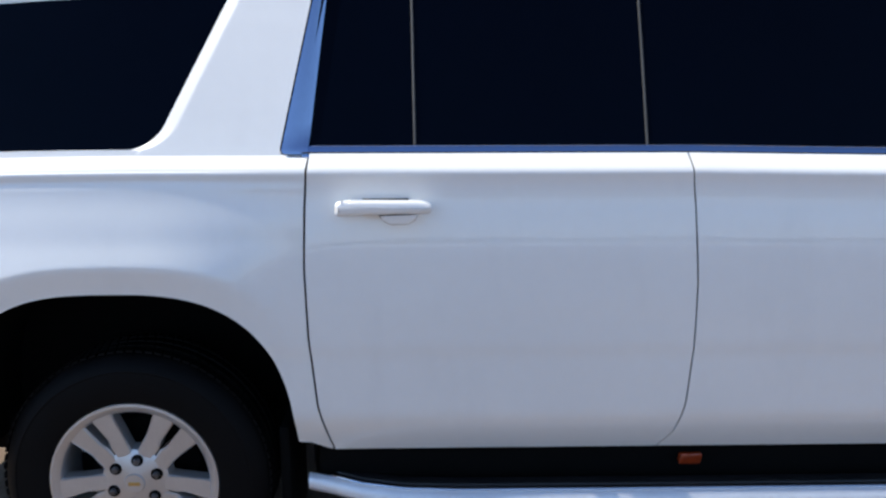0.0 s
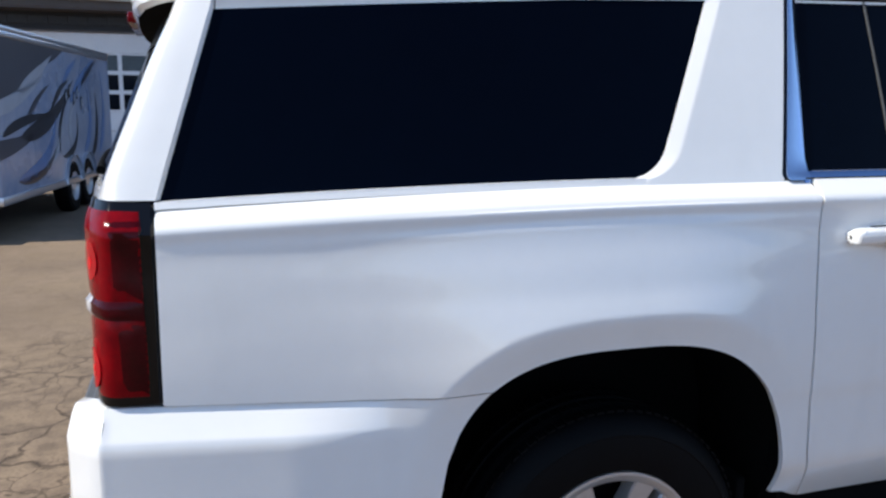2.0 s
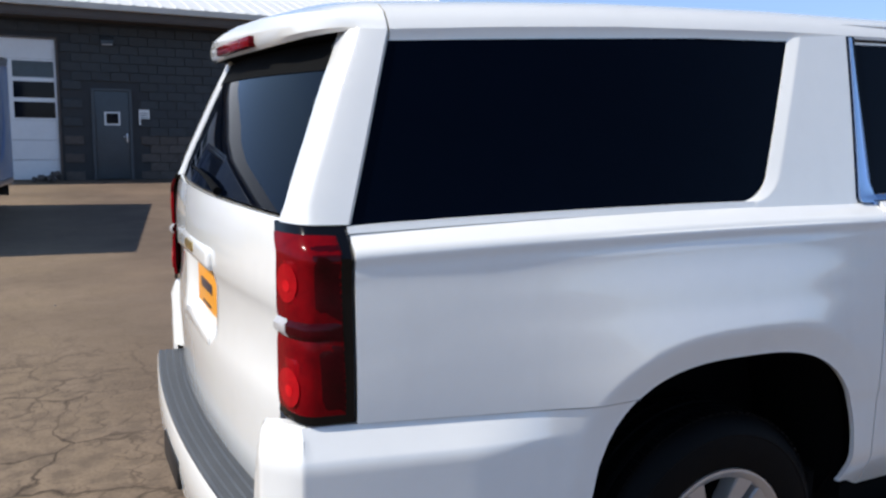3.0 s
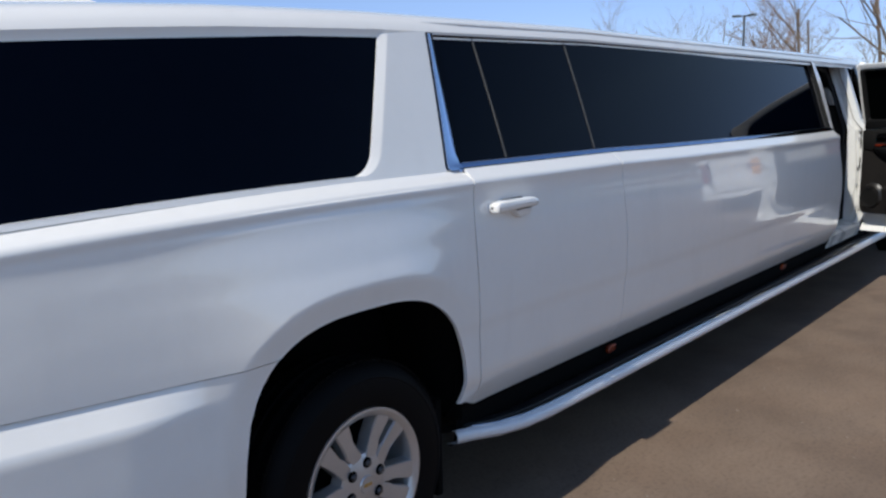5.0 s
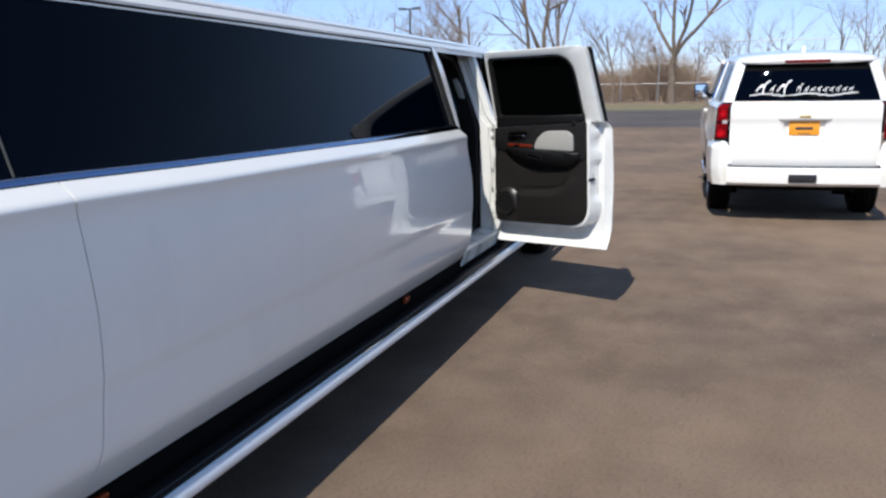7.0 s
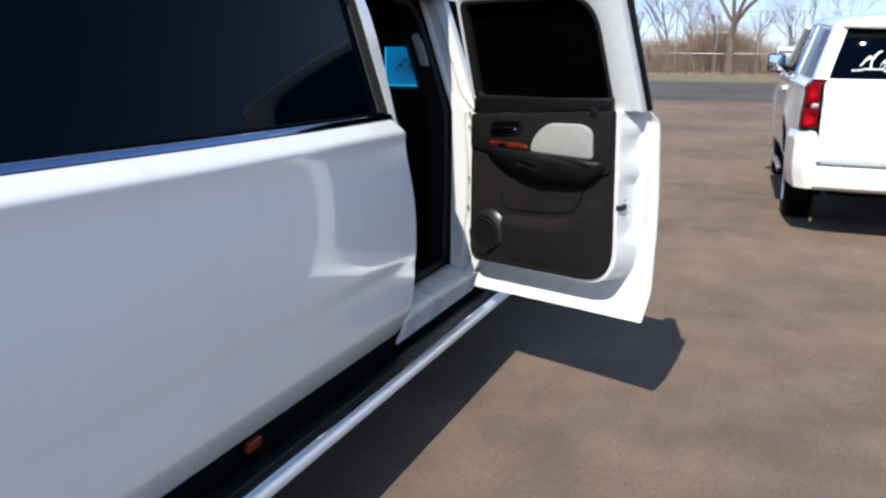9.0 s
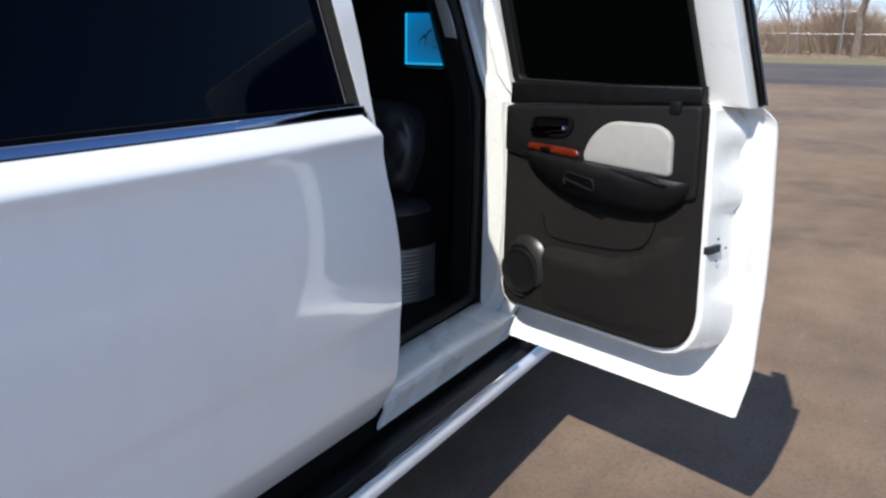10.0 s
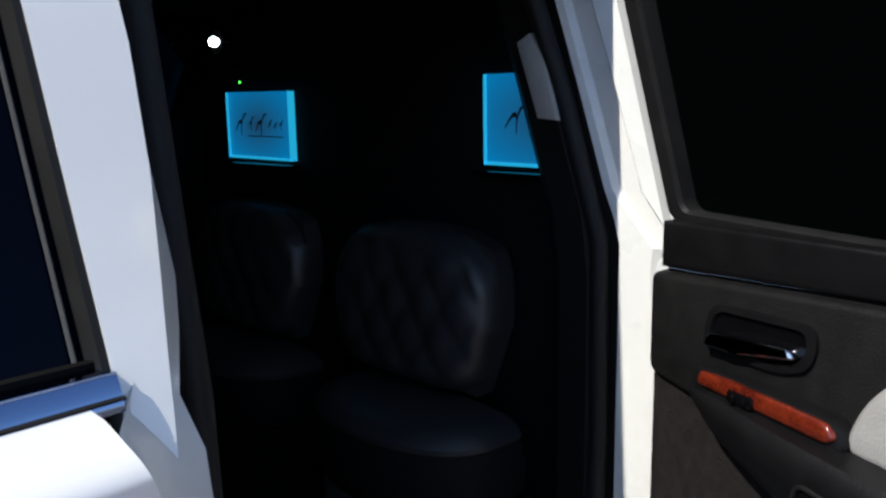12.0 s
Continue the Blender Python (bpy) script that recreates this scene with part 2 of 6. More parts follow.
def tube(points, radius, n=8):
    pts = [Vector(p) for p in points]
    rows = []
    for i, p in enumerate(pts):
        d = (pts[min(i + 1, len(pts) - 1)] - pts[max(i - 1, 0)]).normalized()
        u = d.orthogonal().normalized() if i == 0 else (u - d * u.dot(d)).normalized()
        w = d.cross(u)
        r = radius[i] if isinstance(radius, (list, tuple)) else radius
        rows.append([p + (u * math.cos(2 * math.pi * k / n) + w * math.sin(2 * math.pi * k / n)) * r for k in range(n)])
    bm = rows_mesh(rows, close_u=True)
    for ring in (0, -1):
        loop = [v for v in bm.verts if any((v.co - q).length < 1e-6 for q in rows[ring])]
        if len(loop) == n:
            bmesh.ops.contextual_create(bm, geom=loop)
    return bm


def smooth_step(a, b, x):
    t = min(1, max(0, (x - a) / (b - a)))
    return t * t * (3 - 2 * t)


# ---------------------------------------------------------------- the long vehicle and its shorter sister
YC = 2.91                     # centre line
WHEEL_R = 0.382
ARCH = (1.690, 0.42, 0.467, 0.508, 3.1)
PROFILE = [(0.38, 0.07), (0.41, 0.05), (0.446, 0.030), (0.48, 0.009), (0.52, -0.012), (0.555, -0.028), (0.570, -0.0325), (0.60, -0.0355), (0.70, -0.0415), (0.743, -0.0435),
           (0.777, -0.0500), (0.86, -0.0525), (0.93, -0.0525), (1.00, -0.0500), (1.06, -0.0455), (1.12, -0.0400), (1.17, -0.0352), (1.20, -0.0335), (1.220, -0.0335),
           (1.236, -0.0360), (1.247, -0.0385), (1.258, -0.0335), (1.278, -0.010), (1.293, 0.007), (1.32, 0.034)]
PZ, PY = [p[0] for p in PROFILE], [p[1] for p in PROFILE]


def profile(z):
    """Softened section of the body side."""
    k = 0.006 if z > 1.19 else (0.008 if 0.73 < z < 0.79 or 0.54 < z < 0.58 else min(0.030, 0.006 + 0.25 * min(abs(z - 1.19), abs(z - 0.79), abs(z - 0.73), abs(z - 0.58), abs(z - 0.54))))
    return sum(float(np.interp(z + d * k, PZ, PY)) * w for d, w in ((-2, 0.06), (-1.2, 0.16), (-0.5, 0.18), (0, 0.20), (0.5, 0.18), (1.2, 0.16), (2, 0.06)))


def taper(x, s):
    rear = 0.062 * max(0, (1.75 - x) / 1.1) ** 2
    front = 0.10 * max(0, (x - 4.6 - s) / 1.2) ** 2
    return rear + front


def arch_value(x, z, cx, grow=0.0):
    _, cz, a, b, n = ARCH
    if x > cx:
        a, n = a - 0.006, 2.7
    dx, dz = abs(x - cx) / (a + grow), max(0.0, z - cz) / (b + grow)
    return (dx ** n + dz ** n) ** (1 / n)


def arch_edge(z, cx):
    """The rear edge of the wheel arch at height z."""
    _, cz, a, b, n = ARCH
    return cx - a * max(0.0, 1 - (max(0.0, z - cz) / b) ** n) ** (1 / n)


def flare(r, x, z, cx):
    return (sharp_flare(r - 0.006, x, z, cx) + sharp_flare(r - 0.002, x, z, cx) + sharp_flare(r + 0.002, x, z, cx) + sharp_flare(r + 0.006, x, z, cx)) / 4


def sharp_flare(r, x, z, cx):
    """The panel swells to a crisp ridge round the wheel arch, most above it; inside the ridge the lip leans in."""
    up = max(0.0, z - ARCH[1])
    rise = 0.016 + 0.018 * smooth_step(0.55, 0.95, up / math.hypot(up, x - cx + 1e-6))
    return rise * max(0.0, (1.75 - r) / 0.75) ** 2.6 if r > 1 else rise - (0.55 * rise + 0.003) * min(1.0, (1 - r) / 0.12)


def side_y(x, z, s):
    y = 2.0 + profile(z) + taper(x, s)
    for cx in (ARCH[0], 4.97 + s):
        if abs(x - cx) < 1.0 and z < 1.25:
            r = arch_value(x, z, cx, 0.074)
            fade = 1 - 0.85 * smooth_step(0.08, 0.62, x - cx)
            y -= flare(r, x, z, cx) * fade
    return y


def glass_y(x, z, s):
    t = z - 1.315
    return 2.035 + 0.315 * t + 0.05 * t * t + taper(x, s)


def gutter(x, s):
    return float(np.interp(x - (s if x > 3.3 + s else 0) if x > 3.3 + s else min(x, 3.3), [0.3, 0.8, 1.3, 1.97, 3.3, 4.0, 4.4], [1.65, 1.69, 1.728, 1.757, 1.787, 1.785, 1.76]))


def mirrored(bm):
    for v in bm.verts:
        v.co.y = 2 * YC - v.co.y
    return bm


def side_sheet(xa, xb, za, zb, s, nx, nz, arch=None, depth=0.014, fn=side_y, off=0.0, crown=0.0):
    """A body panel between edge lines xa(z), xb(z) and za(x), zb(x), following the body's surface."""
    rows = []
    for j in range(nz):
        row = []
        for i in range(nx):
            u, w = i / (nx - 1), j / (nz - 1)
            x = xa(1.0) * (1 - u) + xb(1.0) * u
            if crown:        # dense rows at a fixed drop below the top edge
                z = zb(x) - crown * (1 - (w - 0.5) / 0.5) if w > 0.5 else za(x) + (zb(x) - crown - za(x)) * w / 0.5
            else:
                z = za(x) * (1 - w) + zb(x) * w
            x = xa(z) * (1 - u) + xb(z) * u
            row.append(Vector((x, fn(x, z, s) + off, z)))
        rows.append(row)
    bm = rows_mesh(rows)
    if arch is not None:
        gone = [f for f in bm.faces if arch_value(*(f.calc_center_median().x, f.calc_center_median().z), arch) < 1.0]
        bmesh.ops.delete(bm, geom=gone, context="FACES")
        for v in [v for v in bm.verts if v.is_boundary]:
            r = arch_value(v.co.x, v.co.z, arch)
            if r < 1.06 and v.co.z > min(za(v.co.x) + 0.004, 0.6) - 0.004 or r < 1.0:
                zc = ARCH[1]
                k = 1 / r
                if v.co.x < arch and abs(v.co.z - za(v.co.x)) < 0.004 and v.co.z > 0.7:
                    v.co.x = arch_edge(v.co.z, arch)
                    v.co.y = fn(v.co.x, v.co.z, s) + off
                    continue
                v.co.x = arch + (v.co.x - arch) * k
                if v.co.z > zc:
                    v.co.z = zc + (v.co.z - zc) * k
                v.co.y = fn(v.co.x, v.co.z, s) + off
    return flange(bm, depth)


def const(v):
    return lambda _: v


def curve(zs, xs):
    return lambda z: float(np.interp(z, zs, xs))


SEAM_A = curve([0.40, 0.446, 0.6, 0.8, 1.0, 1.15, 1.31], [2.262, 2.250, 2.214, 2.196, 2.190, 2.194, 2.204])
SEAM_B = curve([0.40, 0.446, 0.50, 0.60, 0.75, 0.95, 1.15, 1.25, 1.31], [3.165, 3.180, 3.215, 3.238, 3.248, 3.248, 3.236, 3.226, 3.220])
EDGE = curve([0.40, 0.446, 0.52, 0.67, 0.93, 1.003, 1.068, 1.133, 1.188, 1.23, 1.26, 1.287, 1.301], [6.545, 6.552, 6.562, 6.567, 6.549, 6.537, 6.526, 6.512, 6.503, 6.499, 6.489, 6.478, 6.466])
JAMB = curve([0.44, 0.60, 0.98, 1.10, 1.23, 1.265, 1.32], [6.578, 6.586, 6.586, 6.582, 6.571, 6.562, 6.550])
WIN_REAR = lambda z: 0.673 + 0.317 * (z - 1.279)
CHROME_OUT = lambda z: 2.131 + 0.195 * (z - 1.31)
CHROME_IN = lambda z: 2.131 + 0.195 * (z - 1.31) + 0.070 - 0.09 * (z - 1.31)
GLASS_END = lambda z: 6.499 - 0.02 * (z - 1.315)
POST = curve([1.20, 1.25, 1.32, 1.38, 1.458, 1.56, 1.65, 1.70, 1.80], [6.530, 6.538, 6.547, 6.556, 6.567, 6.574, 6.572, 6.562, 6.53])


def win_front(z):
    r, zb = 0.066, 1.3045
    x = 1.784 + 0.47 * (z - 1.31)
    if z < zb + r:
        x -= r - math.sqrt(max(0, r * r - (r - max(0, z - zb)) ** 2))
    return x


def quarter_bottom(x):
    return float(np.interp(x, [0.5, 0.66, 1.00, 1.20, 1.37, 1.50, 2.0, 2.18, 2.3], [0.877, 0.874, 0.861, 0.855, 0.854, 0.70, 0.55, 0.45, 0.446]))


def quarter_belt(x):
    t = min(1.0, max(0.0, (1.80 - x) / 1.13))
    return 1.312 - 0.0025 * t - 0.0285 * t * t


def belt_side(x, z, s):
    """Rear quarter: the belt falls a little towards the tail."""
    z = z + (1.312 - quarter_belt(x)) * smooth_step(0.8, 1.0, z)
    soft = smooth_step(1.05, 1.14, z) * smooth_step(1.236, 1.20, z)
    y = side_y(x, z, s)
    if soft:
        y += soft * (sum(side_y(x, z + d, s) for d in (-0.045, -0.025, 0.025)) / 3 - y)
    if z > 1.262:        # the shoulder runs flat into the window frame
        t = min(1.0, (z - 1.262) / 0.030)
        y += (side_y(x, 1.262, s) * (1 - t) + (glass_y(x, 1.30, s) - 0.006) * t - y)
    return y


def pillar_y(x, z, s):
    """The broad pillar, with a bevel along the window's edge."""
    return glass_y(x, z, s) + 0.010 * max(0.0, 1 - max(0.0, x - win_front(z)) / 0.036)


def both(name, make, mat, parent, label=""):
    near = part(name, make(), mat, parent, label)
    far = part(name, mirrored(make()), mat, parent, label)
    return near, far


def corner_sheet(z_list, base, offs, push=0.0):
    """A sheet that wraps the tail corner: base(z) gives the side point, offs(z) the plan outline from it."""
    rows = []
    for z in z_list:
        x, y = base(z)
        rows.append([Vector((x + dx, y + dy, z)) for dx, dy in offs(z)])
    return rows_mesh(rows)


def wheel(parent, cx, cy, cz, turn=1):
    """Tyre, twin-spoke rim, six nuts and a cap; turn -1 faces the other way."""
    w = new("wheel")
    w.parent = parent
    r = WHEEL_R
    part("tyre", lathe([(0.232, 0.02), (0.243, 0.004), (0.29, -0.004), (0.330, 0.002), (0.333, 0.000), (0.338, 0.0015), (0.352, 0.012), (0.368, 0.026), (r - 0.003, 0.05), (r, 0.075), (r - 0.006, 0.082), (r, 0.09), (r, 0.13),
                        (r - 0.007, 0.134), (r, 0.138), (r, 0.17), (r - 0.006, 0.178), (r, 0.185), (r - 0.004, 0.21), (0.358, 0.235), (0.29, 0.26), (0.222, 0.25)], 72), TYRE, w, "worn black all-season tyre")
    tread = bmesh.new()
    for k in range(90):
        for lane, yy in enumerate((0.055, 0.11, 0.155, 0.2)):
            a = 2 * math.pi * (k + 0.5 * (lane % 2)) / 90
            blk = box(-0.009, 0.009, yy - 0.017, yy + 0.017, r - 0.004, r + 0.0012)
            tread = join(tread, moved(blk, Matrix.Rotation(a, 4, "Y")))
    tagged(part("tread", tread, TYRE, w, smooth=False), kind="stuff")
    part("rim", lathe([(0.226, 0.03), (0.230, 0.012), (0.228, 0.003), (0.221, 0.002), (0.215, 0.006), (0.205, 0.011), (0.201, 0.017), (0.200, 0.055), (0.200, 0.11), (0.200, 0.2)], 72), ALLOY, w, "silver alloy wheel rim")
    # Near-black backing disc paints the dark between the spokes
    part("brake", lathe([(0.0, 0.118), (0.15, 0.118), (0.155, 0.125), (0.155, 0.14), (0.20, 0.15), (0.21, 0.2)], 40), VOID, w)
    for k in range(5):
        a = radians(53 + 72 * k)
        for sgn in (-1, 1):
            pts = [(0.070, sgn * 0.001), (0.118, sgn * 0.003), (0.130, sgn * 0.010), (0.208, sgn * 0.013), (0.206, sgn * 0.074), (0.13, sgn * 0.053), (0.070, sgn * 0.046)]
            if sgn < 0:
                pts = pts[::-1]
            bm = bmesh.new()
            f = bm.faces.new([bm.verts.new((px, 0.011 if px > 0.19 else (0.020 if px > 0.1 else 0.014), pz)) for px, pz in pts])
            got = bmesh.ops.extrude_face_region(bm, geom=[f])
            for v in [g for g in got["geom"] if isinstance(g, bmesh.types.BMVert)]:
                v.co.y += 0.05
            bmesh.ops.bevel(bm, geom=bm.edges[:], offset=0.004, segments=2, affect="EDGES")
            part("spoke", moved(bm, Matrix.Rotation(-a, 4, "Y")), ALLOY, w)
    part("hub", lathe([(0.0, 0.006), (0.03, 0.006), (0.040, 0.009), (0.075, 0.013), (0.092, 0.020), (0.097, 0.060)], 40), ALLOY, w)
    part("cap", lathe([(0.0, 0.001), (0.026, 0.001), (0.030, 0.008)], 28), ALLOY, w)
    part("badge", box(-0.016, 0.016, -0.001, 0.004, -0.005, 0.005, 0.001), GOLD, w)
    for k in range(6):
        a = radians(22 + 60 * k)
        # Black discs on the hub stand in for shade in the nut recesses
        part("lug_recess", moved(lathe([(0.0, 0.0075), (0.0155, 0.0075), (0.0165, 0.010), (0.0165, 0.02)], 16), Matrix.Translation((0.064 * math.cos(a), 0, 0.064 * math.sin(a)))), VOID, w)
        part("lug_nut", moved(lathe([(0.0, -0.003), (0.007, -0.002), (0.0095, 0.002), (0.0100, 0.012), (0.010, 0.02)], 12), Matrix.Translation((0.064 * math.cos(a), 0, 0.064 * math.sin(a)))), NUT, w)
    for ob in w.children:
        ob.matrix_parent_inverse = Matrix.Identity(4)
        kind = ob.name.split(".")[0]
        for v in ob.data.vertices:
            if kind in ("tyre", "tread"):
                v.co.z = max(v.co.z, 0.0205 - r)
            else:
                v.co.x, v.co.z = v.co.x * 1.045, v.co.z * 1.045
    w.matrix_basis = pose(cx, cy, cz) @ (Matrix.Identity(4) if turn > 0 else pose(0, 0, 0, 0, 0, 180))
    return w


def tail_offsets(z):
    low = [(0, 0), (-0.05, 0.006), (-0.086, 0.016), (-0.108, 0.055), (-0.116, 0.125)]
    high = [(0, 0), (-0.060, 0.009), (-0.084, 0.022), (-0.106, 0.062), (-0.118, 0.106)]
    t = smooth_step(0.88, 1.20, z)
    wide = 1.06 - 0.11 * smooth_step(1.24, 1.30, z) - 0.15 * smooth_step(1.30, 1.55, z) - 0.17 * smooth_step(1.50, 1.70, z)
    pillar = [(0, 0), (-0.070, 0.010), (-0.100, 0.021), (-0.114, 0.056), (-0.118, 0.106)]
    k = smooth_step(1.27, 1.32, z)
    pts = [(Vector(a) * (1 - t) + Vector(b) * t) * (1 - k) + Vector(c) * k for a, b, c in zip(low, high, pillar)]
    pts = [Vector((p.x * wide, p.y)) for p in pts]
    out = []
    for i in range(len(pts) - 1):
        for k in range(5):
            u = k / 5
            p0, p1, p2, p3 = pts[max(i - 1, 0)], pts[i], pts[i + 1], pts[min(i + 2, len(pts) - 1)]
            out.append(0.5 * (2 * p1 + (p2 - p0) * u + (2 * p0 - 5 * p1 + 4 * p2 - p3) * u * u + (3 * p1 - p0 - 3 * p2 + p3) * u ** 3))
    return out + [pts[-1]]


def tail_base(z):
    return (0.661, side_y(0.661, z + (1.312 - quarter_belt(0.661)) * smooth_step(0.8, 1.0, z), 0))


def tail_light(parent, flip):
    """Black housing with two red lenses, painted hot spots and a clear reversing wedge."""
    t = new("tail_light")
    t.parent = parent
    t["label"] = "red tail light with black surround"
    fix = mirrored if flip else (lambda b: b)

    def lens(name, z0, z1, i0, i1, mat, proud, n=10, label=""):
        rows = []
        for k in range(n):
            z = z0 + (z1 - z0) * k / (n - 1)
            x, y = tail_base(z)
            offs = tail_offsets(z)[i0:i1]
            edge = min(k, n - 1 - k) / 2.0
            row = []
            for j, (dx, dy) in enumerate(offs):
                e = min(1.0, min(edge, (j if i1 == 21 else min(j, len(offs) - 1 - j)) / 2.0))
                row.append(Vector((x + dx - proud * e * 0.8, y + dy - proud * e * (0.35 if j < len(offs) / 2 else 0.2), z)))
            rows.append(row)
        part(name, fix(flange(rows_mesh(rows), 0.012, (0.7, 0.7, 0))), mat, t, label)

    def spot(name, zc, c, high, wide, mat, proud, label=""):
        """A round patch on the lens, c and wide counted in steps along its plan outline."""
        rows = []
        for k in range(9):
            a = math.pi * (k / 8 - 0.5)
            z = zc + high * math.sin(a)
            x, y = tail_base(z)
            offs = tail_offsets(z)
            row = []
            for i in lin(c - wide * max(0.04, math.cos(a)), c + wide * max(0.04, math.cos(a)), 7):
                dx, dy = (float(np.interp(i, range(len(offs)), [o[n] for o in offs])) for n in (0, 1))
                row.append(Vector((x + dx - proud * 0.8, y + dy - proud * 0.3, z)))
            rows.append(row)
        part(name, fix(flange(rows_mesh(rows), 0.004, (0.7, 0.7, 0))), mat, t, label)

    lens("housing", 0.878, 1.276, 0, 21, GLOSS_BLACK, -0.004, 14)
    lens("upper_lens", 1.072, 1.258, 2, 21, RED, 0.004, 12)
    lens("lower_lens", 0.896, 1.062, 2, 21, RED, 0.004, 12)
    lens("middle_lens", 1.046, 1.088, 2, 21, RED_DARK, 0.0075, 8)
    for z0, z1, name in ((1.085, 1.250, "upper"), (0.900, 1.050, "lower")):
        lens("dark_section", z0, z1, 2, 9, RED_DARK, 0.0055, 12, "dark red outer section")
        lens("dark_edge", z0, z1, 19, 21, RED_DARK, 0.0052, 8)
        lens(name + "_bar", z0 + 0.03, z1 - 0.03, 5, 8, RED, 0.0075, 10, "narrow red light bar")
        lens("inner_bowl", z0 + 0.020, z1 - 0.030, 11, 19, RED_BOWL, 0.0060, 12)
        zc = z0 + 0.076 if name == "upper" else z0 + 0.048
        # Glints inside the lamp, painted on as rounds of brighter red
        spot(name + "_reflector", zc, 15.3, 0.040, 3.4, RED_MID, 0.0072, "bright red inner reflector")
        spot("reflector_core", zc - 0.006, 15.2, 0.012, 1.2, RED_GLOW, 0.0082)
    lens("reversing_lens", 1.048, 1.088, 15, 21, CLEAR, 0.014, 7, "small clear reversing lens")


def rear_x(y, z):
    t = min(1, abs(y - YC) / 0.78)
    return 0.550 - 0.064 * (1 - t * t)


def tail(parent):
    """All of the body's rear end: pillars, gate, glass, bumper, spoiler, lamps."""
    zs = lin(1.276, 1.685, 12)
    both("rear_pillar", lambda: flange(corner_sheet(zs, lambda z: (WIN_REAR(z) - 0.002, glass_y(WIN_REAR(z), z, 0) - 0.006), tail_offsets), 0.02, (0.7, 0.7, 0)), PAINT, parent)
    for flip in (False, True):
        tail_light(parent, flip)
    y0, y1 = 2.168, 2 * YC - 2.168
    ys = lin(y0, y1, 49)
    gate_z = [0.60, 0.63, 0.70, 0.80, 0.86, 0.90, 0.92, 0.97, 1.05, 1.08, 1.10, 1.15, 1.22, 1.26, 1.278]
    bulge = [0.02, 0.0, -0.002, -0.006, -0.008, -0.004, 0.0, 0.004, 0.004, -0.004, -0.010, -0.010, -0.004, 0.004, 0.012]
    gate = part("tailgate", flange(rows_mesh([[Vector((rear_x(y, z) + 0.012 + b + 0.048 * smooth_step(0.23, 0.19, abs(y - YC)) * smooth_step(0.90, 0.92, z) * smooth_step(1.10, 1.08, z), y, z)) for y in ys] for z, b in zip(gate_z, bulge)]), 0.03, (1, 0, 0)), PAINT, parent, "white painted tailgate")
    part("licence_plate", box(0.526, 0.534, YC - 0.150, YC + 0.150, 0.930, 1.072, 0.003), PLATE, gate, "orange licence plate")
    for k, w in enumerate((0.17, 0.08, 0.12)):
        zz = (1.0, 1.055, 0.945)[k]
        part("plate_bar", box(0.5235, 0.527, YC - w / 2, YC + w / 2, zz - (0.014 if k == 0 else 0.004), zz + (0.014 if k == 0 else 0.004), 0.001), INK, gate)
    part("plate_ledge", join(box(0.480, 0.54, YC - 0.26, YC + 0.26, 1.085, 1.150, 0.020, 4), box(0.490, 0.54, YC - 0.20, YC + 0.20, 0.868, 0.905, 0.012, 3)), PAINT, gate)
    part("badge", box(0.474, 0.484, YC - 0.055, YC + 0.055, 1.108, 1.138, 0.005), GOLD, gate, "small gold badge")
    gz = lin(1.286, 1.66, 9)

    def back_glass_row(z):
        xe = WIN_REAR(z) - 0.113 + 0.018 * smooth_step(1.30, 1.55, z) + 0.020 * smooth_step(1.50, 1.70, z)
        ye = glass_y(WIN_REAR(z), z, 0) + 0.100
        return [Vector((xe - 0.050 * (1 - ((y - YC) / (YC - ye)) ** 2) + 0.010, y, z)) for y in lin(ye, 2 * YC - ye, 25)]
    glass = part("rear_window", flange(rows_mesh([back_glass_row(z) for z in gz]), 0.01, (1, 0, 0)), GLASS, parent, "dark tinted rear window")
    part("wiper", tube([(0.520, YC - 0.22, 1.294), (0.519, YC - 0.12, 1.315), (0.521, YC + 0.02, 1.330), (0.530, YC + 0.22, 1.335)], [0.012, 0.008, 0.005, 0.004]), VOID, glass)
    # Black sheet on the glass paints in the shade under the spoiler
    part("glass_frit", rows_mesh([[v + Vector((-0.0025, 0, 0)) for v in back_glass_row(z)] for z in lin(1.598, 1.664, 5)]), VOID, glass, "black band painting the spoiler's shade on the glass")
    # spoiler: carries the roof's section on over the rear window
    zt = gutter(0.806, 0)
    y0 = glass_y(0.806, zt, 0)
    half = [(y0 - 0.006, zt - 0.016), (y0 - 0.008, zt - 0.004), (y0 + 0.002, zt + 0.014), (y0 + 0.022, zt + 0.038), (y0 + 0.055, zt + 0.055), (y0 + 0.12, zt + 0.068), (y0 + 0.26, zt + 0.082), (y0 + 0.48, zt + 0.092), (YC, zt + 0.096)]
    full = half + [(2 * YC - y, z) for y, z in half[-2::-1]]
    top, low = [], []
    for k, (y, z) in enumerate(full):
        t = abs(y - YC) / (YC - y0)
        inn = (YC - y) / (YC - y0) * 0.028
        xr = 0.620 + 0.020 * t ** 2 + 0.10 * t ** 10
        floor = zt - 0.004
        row = []
        for q in (0.0, 0.2, 0.45, 0.7, 0.88, 0.96):
            xx = 0.8008 + (xr - 0.8008) * q
            row.append(Vector((xx, y + inn * q, z - 0.046 * q ** 1.6 * (1 - t ** 8))))
        zl = floor - 0.022 + 0.020 * t ** 6
        zm = zl + max(0.001, min(0.050, 0.6 * (row[-1].z - zl)))
        row += [Vector((xr, y + inn, zm)), Vector((xr + 0.002, y + inn, zl + (zm - zl) * 0.32)), Vector((xr + 0.014, y + inn, zl))]
        top.append(row)
